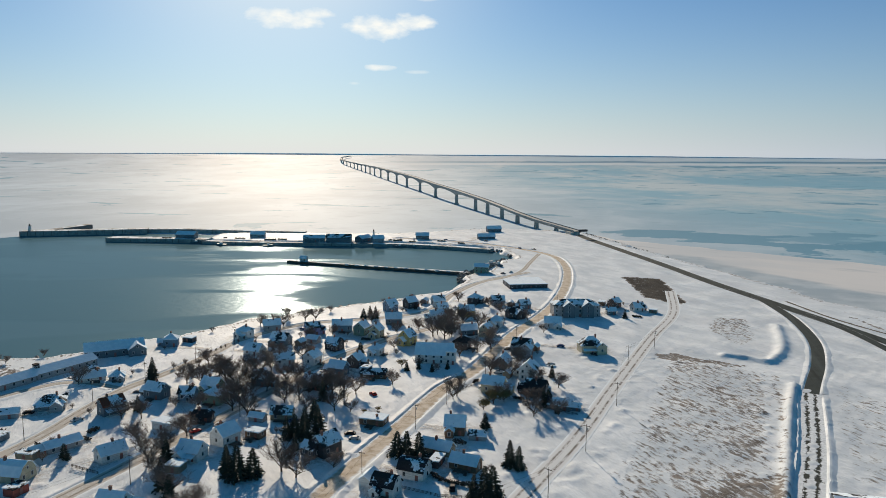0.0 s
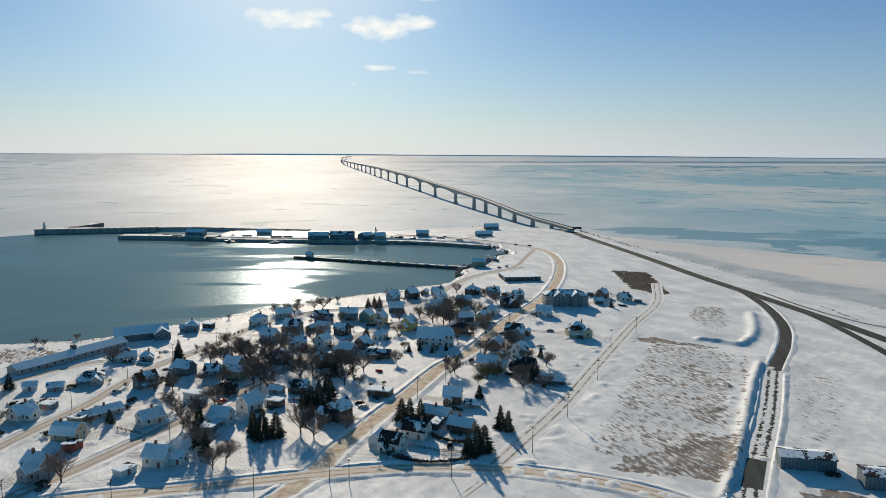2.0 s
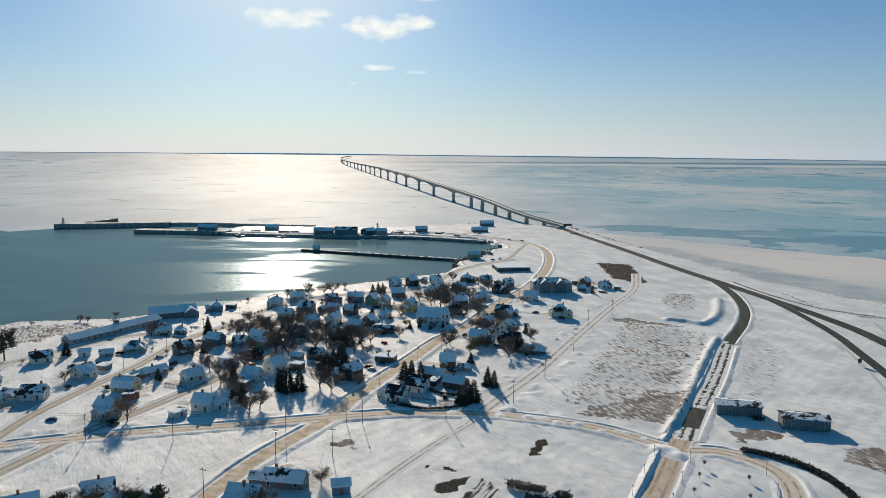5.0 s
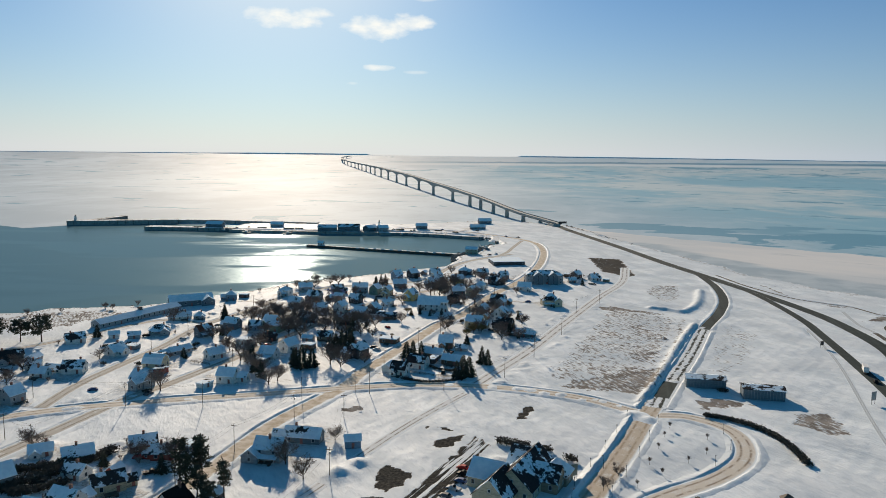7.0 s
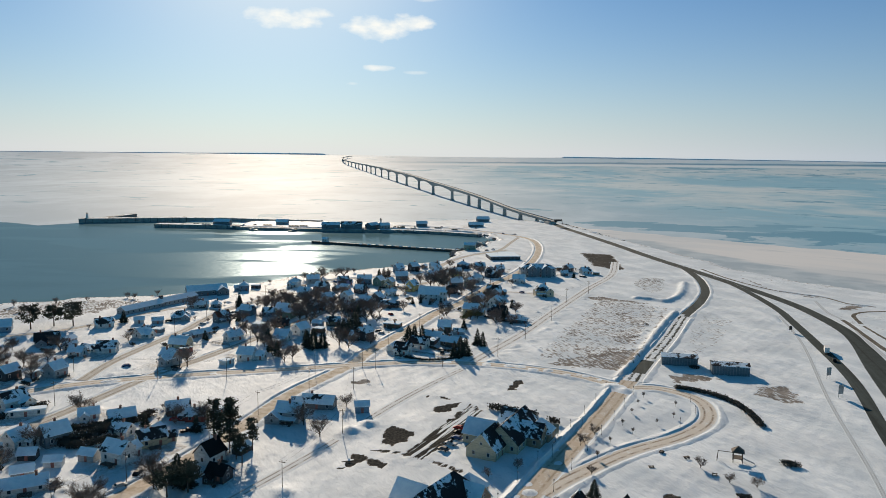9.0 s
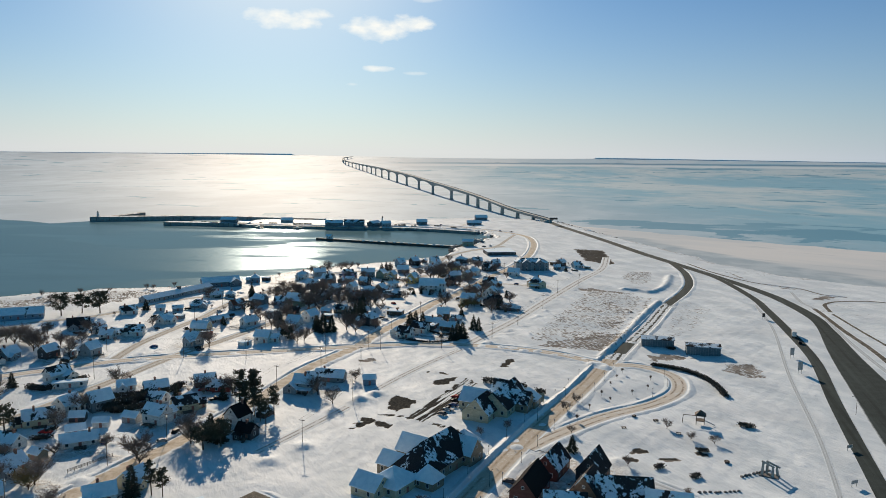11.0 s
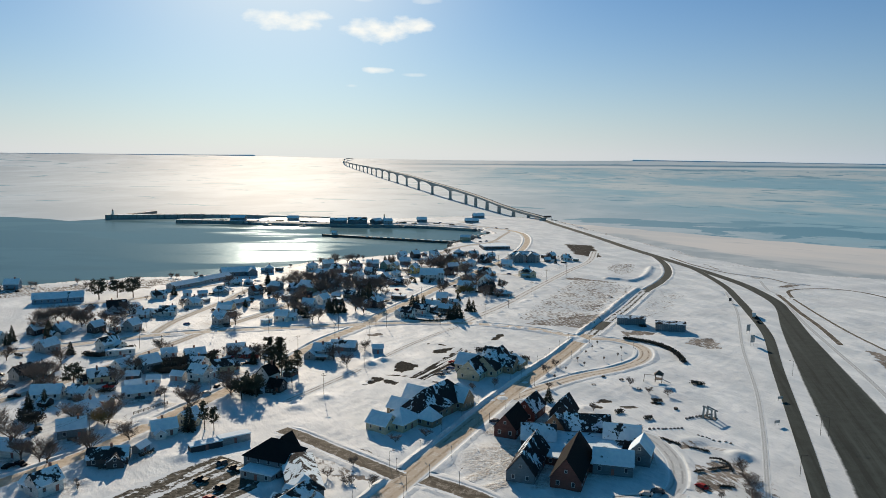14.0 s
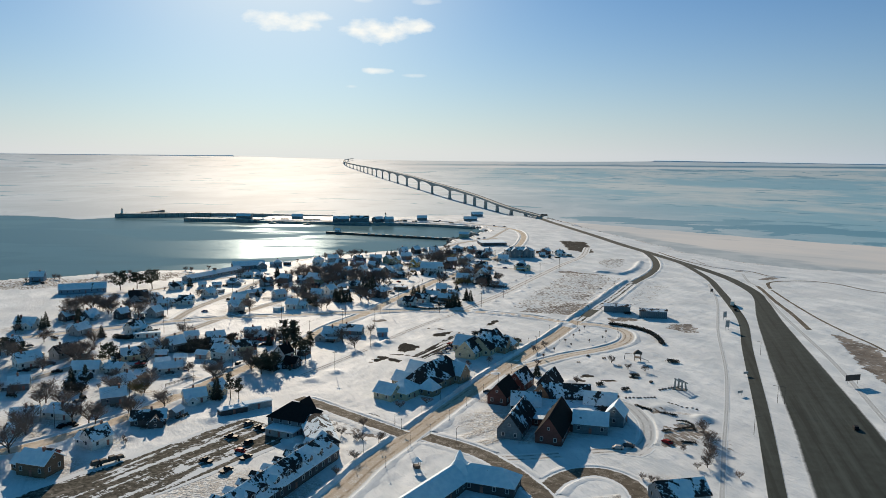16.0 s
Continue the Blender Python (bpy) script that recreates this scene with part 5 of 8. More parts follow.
motel = complex_of("motel", "flat-roofed dark motel with snow on its roof", "motel", 74, 614, 8, [(0, 6, 32, 26, 3.6, 0, 0, "flat", "dark", "snow"), (8, 20, 18, 12, 3.4, 0, 0, "flat", "dark", "light")])
complex_of("shore_shed", "long low grey workshop row with a snowy roof by the shore", "workshop", -206, 341, 61, [(0, 0, 31, 9, 3.2, 2.2, 0, "gable", "grey", "snow")])
complex_of("shore_shed", "long low grey workshop row with snow on the roof", "workshop", -190.5, 370, 61, [(0, 0, 33, 9, 3.4, 2.2, 0, "gable", "grey", "snow"), (-14, 0, 2.2, 2.2, 7, 0, 0, "flat", "dark", "bare")])
complex_of("fish_plant", "gabled dark workshop hall with a snowy roof above the beach", "workshop", -178, 402, 27, [(0, 0, 30, 11, 4.2, 3.6, 0, "gable", "slate", "snow"), (11, -6, 8, 9, 4.0, 3.0, 90, "gable", "slate", "light")])
complex_of("lobster_hall", "long blue-grey shore hall with a half-bare dark roof", "hall", -277, 274, 23, [(0, 0, 34, 11, 3.8, 3.6, 0, "gable", "blue", "light")])

TAV = 63
tavern = complex_of("restaurant", "large cream gabled restaurant with a patchily snowy dark roof", "restaurant", 31, 107, TAV,
                    [(2, 0, 26, 14, 4.2, 6.2, 0, "gable", "cream", "bare"), (-14, 4, 13, 12, 3.8, 6.0, 0, "gable", "cream", "bare"), (-3, 11, 12, 11, 4.0, 4.6, 90, "gable", "cream", "snow"),
                     (3, -8, 9, 9, 4.4, 4.4, 90, "gable", "tan", "bare"), (10, -9, 9, 8, 4.0, 4.2, 90, "hip", "tan", "light"), (11, 3, 10, 12, 4.4, 5.4, 90, "gable", "cream", "patchy")])
inn = complex_of("visitor_centre", "long tan shop hall with a steep snowy roof and gabled wings", "shops", 0, 42, 56,
                 [(3, 0, 34, 15, 4.4, 7.8, 0, "hip", "tan", "bare"), (-20, 2, 13, 12, 3.6, 4.2, 0, "hip", "cream", "snow"), (-27, 6, 10, 9, 3.4, 3.6, 90, "gable", "cream", "snow"),
                  (4, 10, 11, 9, 4.4, 5.0, 90, "gable", "tan", "snow"), (-9, 10, 9, 8, 3.8, 3.6, 90, "gable", "tan", "snow"), (14, -5, 11, 9, 4.4, 5.0, 90, "gable", "tan", "light"),
                  (-12, -7, 8, 7, 3.6, 4.0, 90, "hip", "tan", "light"), (22, 0, 9, 10, 3.8, 4.2, 0, "hip", "tan", "snow")])
for k, (x, y, L, Wd, H, rise, turn, wall, roof) in enumerate((
        (33, 22, 17, 9, 4.2, 5.4, 66, "maroon", "black"), (43, 40, 14, 9, 4.2, 5.0, 62, "maroon", "bare"), (57, 36, 11, 9, 4.2, 6.0, 60, "dark", "bare"), (35.5, -15, 26, 10, 3.6, 6.4, 70, "slate", "bare"),
        (50.5, -19.5, 27, 10.6, 3.8, 7.2, 70, "maroon", "black"), (42, 7, 13, 10, 4.0, 4.6, -8, "dark", "patchy"), (63, 17, 18, 10, 4.2, 5.0, -6, "dark", "patchy"), (66, -15.5, 14, 10, 4.0, 3.8, -14, "slate", "light"),
        (75, 8, 14, 9, 4.0, 4.4, -14, "dark", "patchy"), (78.5, -7, 10, 8, 4.6, 4.2, 66, "slate", "snow"), (52, 20, 11, 9, 4.2, 5.6, 62, "brown", "bare"))):
    house(x, y, L, Wd, H, wall, roof, turn, rise=rise, chimney=False, kind="lodge", note="steep-gabled village shop")
complex_of("arcade", "low flat-roofed shop arcade between the gabled shops, heaped with snow", "shops", 55, 4, 68,
           [(-4, 0, 30, 30, 3.0, 0, 0, "flat", "maroon", "light"), (-2, -14, 12, 9, 3.2, 0, 0, "flat", "dark", "patchy")])
complex_of("hotel", "dark hotel with a bare black roof and a gabled link", "hotel", -56, -15, 0,
           [(0, 0, 17, 14, 5.6, 4.8, -23, "hip", "slate", "black"), (12, -15, 30, 11, 4.6, 3.0, -73, "hip", "slate", "patchy"), (-3, -9.5, 13, 6, 2.8, 0, -23, "flat", "grey", "snow"), (3.5, 4, 6, 6, 6.0, 4.6, 67, "gable", "dark", "black")])
house(-51.8, -71.5, 58, 13, 4.0, "dark", "patchy", 66, rise=4.4, dormer=9, chimney=False, kind="hotel_wing", note="dormered hotel wing")
complex_of("pavilion", "snow-roofed shop pavilion with two wings and a pointed cupola", "pavilion", 10, -66, 0,
           [(0, -1, 9, 9, 3.6, 6.2, -12, "hip", "slate", "snow"), (-9, -13.5, 33, 11, 3.4, 3.8, 56.5, "gable", "dark", "snow"), (9, -3.5, 22, 11, 3.4, 3.8, -20, "hip", "dark", "snow"),
            (0, -0.5, 2.0, 2.0, 9.4, 1.9, 0, "hip", "grey", "light")])


def barn(x, y, turn):
    """A low round-edged steel storage barn."""
    root = thing("storage_barn", "low grey corrugated-steel storage barn standing in snow", "barn", pose(x, y, 0, 0, 0, turn), "storage barns")
    L, Wd, H = 18.5, 9, 4.8
    add_block(root, L, Wd, H, 1.0, "gable", "slate", "patchy", windows=False)
    rib = Geo().box(-0.06, 0.06, -0.05, 0.0, 0, H - 0.1).mesh("rib", M_STEEL)
    for i in range(13):
        part("rib", rib, root, pose(-L / 2 + 0.7 + i * 1.4, -Wd / 2 - 0.01, 0))
    part("door", Geo().box(-1.6, 1.6, -0.1, 0.05, 0, 3.2).mesh("door", M_STEEL), root, pose(L / 2, 0, 0, 0, 0, 90))


barn(134, 220, -13)
barn(155.5, 204, -13)


# ---- the bridge ----
def build_bridge():
    root = thing("bridge", "long grey concrete box-girder bridge with haunched spans over the ice", "bridge", pose(0, 0, 0), kind="")
    # pier place, deck height, haunch depth at the pier
    stops = [(190, 1010, 4.5, 2.5), (170, 1068, 7.0, 3.0), (149, 1126, 9.6, 3.4), (128, 1200, 13.5, 3.6), (110, 1282, 17.5, 3.8), (91, 1370, 21.0, 4.0), (73, 1452, 23.5, 4.5), (40, 1612, 27.0, 9.5),
             (-6, 1842, 30.0, 11.5), (-50, 2092, 33.0, 12.0), (-97, 2340, 35.5, 12.0), (-142, 2586, 36.0, 12.0), (-188, 2830, 36.5, 11.5), (-234, 3077, 37.5, 11.0), (-275, 3262, 38, 10.0), (-308, 3408, 38, 9), (-341, 3540, 40, 8.5),
             (-372, 3650, 41, 8), (-401, 3752, 42, 7.5), (-428, 3848, 44, 7), (-460, 3950, 46, 6.5), (-490, 4052, 49, 6), (-520, 4148, 52, 5.5), (-546, 4262, 56, 5), (-563, 4365, 60, 4.5), (-572, 4440, 63, 4),
             (-573, 4520, 66, 4), (-563, 4610, 69, 3.6), (-540, 4690, 72, 3.2)]
    for i in range(len(stops) - 1):
        (ax, ay, az, ah), (bx, by, bz, bh) = stops[i], stops[i + 1]
        d = Vector((bx - ax, by - ay, 0))
        L = d.length
        far = min(1.0, 2600 / max(ay, 1))
        half = 5.5 * (far if ay > 2600 else 1)
        nrm = Vector((d.y, -d.x, 0)).normalized()
        n = 14
        mid = 3.6 if i < 6 else 5.0 * far
        g, r = Geo(), Geo()
        for k in range(n):
            rows = []
            for t in (k / n, (k + 1) / n):
                p = Vector((ax, ay, 0)).lerp(Vector((bx, by, 0)), t)
                top = az + (bz - az) * t
                s = abs(2 * t - 1)
                dep = mid + ((ah if t < 0.5 else bh) - mid) * s ** 2.2
                rows.append([p + nrm * half + Vector((0, 0, top)), p - nrm * half + Vector((0, 0, top)), p - nrm * half + Vector((0, 0, top - 0.9)), p - nrm * half * 0.5 + Vector((0, 0, top - dep)),
                             p + nrm * half * 0.5 + Vector((0, 0, top - dep)), p + nrm * half + Vector((0, 0, top - 0.9))])
            vs = rows[0] + rows[1]
            g.add(vs, [(j, (j + 1) % 6, 6 + (j + 1) % 6, 6 + j) for j in range(6)])
        me = g.mesh("span", M_CONCRETE)
        part("span", me, root)
        for s in (-1, 1):
            rail = Geo()
            q = [Vector((ax, ay, az)) + nrm * half * s, Vector((bx, by, bz)) + nrm * half * s]
            inn_ = nrm * -0.35 * s
            rail.add([q[0], q[1], q[1] + inn_, q[0] + inn_] + [v + Vector((0, 0, 1.2)) for v in (q[0], q[1], q[1] + inn_, q[0] + inn_)],
                     [(0, 1, 2, 3), (4, 5, 6, 7), (0, 1, 5, 4), (1, 2, 6, 5), (2, 3, 7, 6), (3, 0, 4, 7)])
            part("parapet", rail.mesh("parapet", M_CONCRETE), root)
    for i, (x, y, top, dep) in enumerate(stops[1:-1], 1):
        r = math.hypot(x, y)
        base = sea_height(r)
        far = min(1.0, 2600 / y)
        g = Geo()
        w = 4.0 * far
        g.tube((x, y, base - 3), (x, y, top - dep + 0.3), w, w * 0.78, 8)
        pier = part("pier", g.mesh("pier", M_CONCRETE), root)
        if i >= 7:
            g = Geo()
            g.tube((x, y, base - 3), (x, y, base + 4.2 * far), 8.5 * far, 4.0 * far, 12)
            part("ice_shield", g.mesh("ice_shield", M_CONCRETE), pier)
    g = Geo()
    g.block(184, 1018, -4, 14, 26, 7.5, 12, taper=0.85)
    part("abutment", g.mesh("abutment", M_CONCRETE), root)


build_bridge()


def gantry(x, y, turn, z=4.5):
    root = thing("sign_gantry", "dark overhead sign on a steel frame across the bridge approach", "road sign", pose(x, y, z, 0, 0, turn))
    for s in (-1, 1):
        part("post", Geo().tube((s * 7, 0, -1), (s * 7, 0, 7.4), 0.3, 0.25).mesh("post", M_STEEL), root)
    part("beam", Geo().box(-7.2, 7.2, -0.3, 0.3, 6.8, 7.4).mesh("beam", M_STEEL), root)
    part("sign_panel", Geo().box(-6.2, 6.2, -0.5, -0.32, 5.2, 8.2).mesh("sign_panel", M_BLACK), root)


gantry(189.5, 972, 12, 3.0)


# ---- harbour ----
def quay(name, label, pts, half, top, mat=None, snow=True, posts=0):
    """A straight-sided quay along a line of points, with a snowy deck and a rubbing strip of timber posts."""
    root = thing(name, label, "wharf", pose(0, 0, 0))
    line = spline(pts, 12)
    tan = np.gradient(line, axis=0)
    tan /= np.linalg.norm(tan, axis=1)[:, None]
    nor = np.stack([tan[:, 1], -tan[:, 0]], 1)
    for nm, h, z0, z1, m in (("wall", half, SEA - 2, top, mat or M_WHARF), ("deck_snow", half - 0.5, top, top + 0.12, M_DECK)):
        if nm == "deck_snow" and not snow:
            continue
        vs, fs = [], []
        for p, n in zip(line, nor):
            a, b = p + n * h, p - n * h
            vs += [(a[0], a[1], z0), (a[0], a[1], z1), (b[0], b[1], z1), (b[0], b[1], z0)]
        for i in range(len(line) - 1):
            fs += [(4 * i + j, 4 * i + 4 + j, 4 * i + 4 + (j + 1) % 4, 4 * i + (j + 1) % 4) for j in range(4)]
        fs += [(3, 2, 1, 0), tuple(len(vs) - 4 + j for j in range(4))]
        part(nm, Geo().add(vs, fs).mesh(nm, m), root)
    post = Geo().tube((0, 0, SEA - 2), (0, 0, top + 0.5), 0.28, n=6).mesh("fender_post", M_TIMBER)
    for i in range(posts):
        k = i * (len(line) - 1) / max(1, posts - 1)
        p = np.array([np.interp(k, np.arange(len(line)), line[:, c]) for c in (0, 1)])
        n = nor[int(k)]
        part("fender_post", post, root, pose(p[0] + n[0] * (half + 0.3), p[1] + n[1] * (half + 0.3), 0))
    return root


quay("breakwater_wharf", "long dark concrete breakwater wharf with snow on its deck", [(-552, 990), (-500, 1002), (-443, 1018), (-400, 1030)], 9, 2.6, posts=16)
quay("breakwater_wharf", "snow-topped landward arm of the concrete breakwater", [(-400, 1034), (-339, 1038), (-260, 1024), (-180, 1015)], 5, 1.4, posts=8)
quay("breakwater_wharf", "short outer arm of the harbour breakwater", [(-532, 1002), (-520, 1040), (-508, 1088)], 6, 1.8, M_ROCK)
quay("ferry_wharf", "old dark ferry wharf with a snowy deck", [(-414, 940), (-370, 938), (-335, 936), (-286, 930)], 10, 0.8, posts=14)
quay("ferry_wharf", "low quay in front of the harbour sheds", [(-290, 922), (-240, 912), (-176, 908), (-110, 906), (-40, 902), (20, 880), (62, 858)], 6, -0.4, posts=16)
jet = quay("jetty", "narrow timber jetty on dark pilings with gaps at the waterline", [(-154, 766), (-99, 745), (-40, 722), (28, 697)], 3.2, -1.4, M_TIMBER, posts=40)


# pale timber fender panels along the jetty
for k in range(11):
    f = 0.34 + 0.055 * k
    part("fender_panel", Geo().box(-2.2, 2.2, -0.1, 0.1, -1.9, -0.5).mesh("fender_panel", M_SNOW), jet, pose(-154 + 182 * f + 1.5, 766 - 69 * f - 3.45 - 0.9, 0, 0, 0, -20.8))


def light_tower(x, y, z, h):
    root = thing("harbour_light", "small square white harbour light with a dark lantern", "lighthouse", pose(x, y, z))
    part("tower", Geo().block(0, 0, 0, 3.2, 3.2, h, 0, taper=0.65).mesh("tower", WALLS["white"]), root)
    part("gallery", Geo().box(-1.6, 1.6, -1.6, 1.6, h, h + 0.25).mesh("gallery", M_BLACK), root)
    part("lantern", Geo().tube((0, 0, h + 0.25), (0, 0, h + 1.7), 0.8, n=8).tube((0, 0, h + 1.7), (0, 0, h + 2.5), 1.0, 0.1, 8).mesh("lantern", M_BLACK), root)


light_tower(-542, 992, 2.8, 6.5)
HARBOUR = [(-152, 915, 26, 13, 5.0, "slate", "light", 2), (-122, 917, 30, 15, 6.0, "slate", "patchy", 0), (-92, 921, 18, 12, 4.5, "slate", "light", 50), (-74, 915, 14, 10, 5, "grey", "snow", 20), (-318, 944, 24, 13, 5, "slate", "snow", -6),
           (-232, 960, 18, 9, 4, "grey", "snow", 0), (-20, 948, 16, 9, 5, "slate", "snow", 8)]
for x, y, L, Wd, H, wall, roof, turn in HARBOUR:
    house(x, y, L, Wd, H, wall, roof, turn, rise=3.4, chimney=False, kind="harbour_shed", note="fishery shed on the quay")
house(62, 955, 22, 8, 3.6, "slate", "snow", 10, chimney=False, kind="harbour_shed", note="harbour store")
house(41, 690, 13, 9, 5.6, "green", "snow", -10, rise=2.4, chimney=False, kind="harbour_shed", note="harbour office")
light_tower(-80, 926, 0.0, 12)
house(78, 1042, 20, 9, 4.5, "slate", "snow", 12, chimney=False, kind="harbour_shed", note="harbour store")


def fishing_boat(x, y, turn, z=SEA):
    root = thing("fishing_boat", "laid-up dark fishing boat with a white wheelhouse and snowy deck", "boat", pose(x, y, z, 0, 0, turn), "laid-up boats")
    g = Geo()
    ring = [(-6, -2.0), (2, -2.2), (5, -1.2), (7, 0), (5, 1.2), (2, 2.2), (-6, 2.0)]
    n = len(ring)
    vs = [(px * 0.9, py * 0.7, -0.6) for px, py in ring] + [(px, py, 1.5 + max(0, px) * 0.12) for px, py in ring]
    g.add(vs, [tuple(range(n)), tuple(range(2 * n - 1, n - 1, -1))] + [(i, n + i, n + (i + 1) % n, (i + 1) % n) for i in range(n)])
    part("hull", g.mesh("hull", WALLS["slate"]), root)
    part("wheelhouse", Geo().block(1, 0, 1.5, 3.4, 2.6, 2.4, taper=0.9).mesh("wheelhouse", WALLS["white"]), root)
    part("mast", Geo().tube((-0.5, 0, 3.5), (-0.5, 0, 7), 0.1, 0.05).mesh("mast", M_STEEL), root)


for x, y, turn in ((-300, 920, 5), (-262, 902, 175), (-205, 895, 10), (-45, 895, 190), (-30, 893, 0), (-12, 890, 8), (45, 712, 60), (52, 735, 30), (60, 728, 110)):
    fishing_boat(x, y, turn, SEA + 0.3 if y > 800 else 0.3)
house(-138, 763, 7, 5, 3.0, "white", "snow", -20, chimney=False, kind="harbour_shed", note="hut at the jetty head").location.z = -1.3


# ---- vehicles ----
def car_mesh(L, Wd, H, cab0, cab1, van):
    prof = [(-L / 2, 0.35), (-L / 2, 0.85), (-L / 2 + 0.1, 0.95), (cab0 - 0.25, 1.0), (cab0 + 0.3, H), (cab1 - 0.5, H), (cab1 + 0.25, 0.98), (L / 2 - 0.25, 0.85), (L / 2, 0.6), (L / 2, 0.35)]
    n = len(prof)
    g = Geo()
    vs = []
    for s in (-1, 1):
        for px, pz in prof:
            vs.append((px, s * Wd / 2 * (0.82 if pz > 1.05 else 1.0), pz))
    g.add(vs, [tuple(range(n - 1, -1, -1)), tuple(range(n, 2 * n))] + [(i, (i + 1) % n, n + (i + 1) % n, n + i) for i in range(n)])
    panes = []
    for s in (-1, 1):
        y = s * (Wd / 2 * 0.86 + 0.02)
        q = [(cab0 + 0.1, y * 1.05, 1.08), (cab1 - 0.1, y * 1.05, 1.08), (cab1 - 0.6, y * 0.985, H - 0.1), (cab0 + 0.35, y * 0.985, H - 0.1)]
        panes.append(("side_window", Geo().add(q, [(0, 1, 2, 3) if s < 0 else (3, 2, 1, 0)])))
    panes.append(("windscreen", Geo().add([(cab1 + 0.22, -Wd * 0.4, 1.05), (cab1 + 0.22, Wd * 0.4, 1.05), (cab1 - 0.46, Wd * 0.36, H - 0.06), (cab1 - 0.46, -Wd * 0.36, H - 0.06)], [(0, 1, 2, 3)])))
    panes.append(("rear_window", Geo().add([(cab0 - 0.24, -Wd * 0.4, 1.06), (cab0 + 0.24, -Wd * 0.36, H - 0.06), (cab0 + 0.24, Wd * 0.36, H - 0.06), (cab0 - 0.24, Wd * 0.4, 1.06)], [(0, 1, 2, 3)])))
    return g, panes


def wheel_mesh():
    return Geo().tube((0, -0.12, 0), (0, 0.12, 0), 0.34, n=12).mesh("wheel", M_TYRE)


WHEEL = wheel_mesh()
M_CAR_GLASS = Mat("tinted_car_glass", 0.45, color=(0.015, 0.018, 0.02), spec=0.05).m
CAR_PAINT = {n: plain(n + "_car_paint", c, 0.55, var=0.1, each=0.02) for n, c in dict(black=(0.015, 0.015, 0.018), white=(0.7, 0.7, 0.7), red=(0.35, 0.03, 0.03), silver=(0.4, 0.41, 0.42), blue=(0.05, 0.09, 0.2), grey=(0.1, 0.1, 0.11)).items()}

for m in CAR_PAINT.values():
    m.node_tree.nodes["Principled BSDF"].inputs["Specular IOR Level"].default_value = 0.08


def car(x, y, turn, paint, pickup=False, z=0.05):
    L, Wd, H = (5.4, 1.95, 1.75) if pickup else (4.6, 1.85, 1.5)
    kind = "pickup_truck" if pickup else "car"
    root = thing(kind, "parked %s %s on packed snow" % (paint, "pickup truck" if pickup else "car"), kind.replace("_", " "), pose(x, y, z, 0, 0, turn), "parked vehicles")
    g, gl = car_mesh(L, Wd, H, -0.3 if pickup else -1.5, 1.2, pickup)
    part("body", g.mesh("body", CAR_PAINT[paint]), root)
    for pane, shape in gl:
        part(pane, shape.mesh(pane, M_CAR_GLASS), root)
    for px in (-L * 0.31, L * 0.31):
        for s in (-1, 1):
            part("wheel", WHEEL, root, pose(px, s * (Wd / 2 - 0.08), 0.34))


for x, y, turn, paint, pk in ((-81.7, -51.2, 150, "black", True), (-72.2, -59.3, 60, "black", True), (-78.8, -27.6, 165, "black", True), (-70.7, -33.3, 60, "black", False), (-71.8, -41.6, 150, "red", False),
                              (-68.1, -47.9, 60, "black", True), (-69.8, -18.3, 150, "black", True), (-75.6, -13.3, 60, "grey", False), (-64.5, -17, 170, "black", True), (93.2, -30, 120, "red", False), (72.3, -36, 165, "silver", False),
                              (77, -34, 165, "grey", False), (-174.5, 308, 20, "black", False), (-182, 306, 15, "blue", False), (-32.7, 281, 170, "silver", False), (-35, 286, 175, "black", False), (-243, 247, 10, "grey", False),
                              (-99, 115, 20, "black", True), (-108, 127.5, 10, "red", False), (10.9, 120.9, 150, "red", False), (11.1, 115.5, 150, "black", True), (9.8, 110, 150, "blue", False), (7.2, 104.2, 150, "silver", True), (4.3, 98.6, 150, "grey", False), (-60, 300, 40, "blue", False), (-97, 288, 50, "red", False),
                              (-132, 200, 70, "grey", True), (60, 385, 30, "silver", False), (-215, 90, 20, "black", False), (-200, 72, 10, "grey", False), (-150, -18, 70, "black", False), (-207, 58, 30, "black", True)):
    car(x, y, turn, paint, pk)
car(178, -13, 70, "black", False, 0.1)
car(223.8, 228.2, 66, "black", False, 0.12)


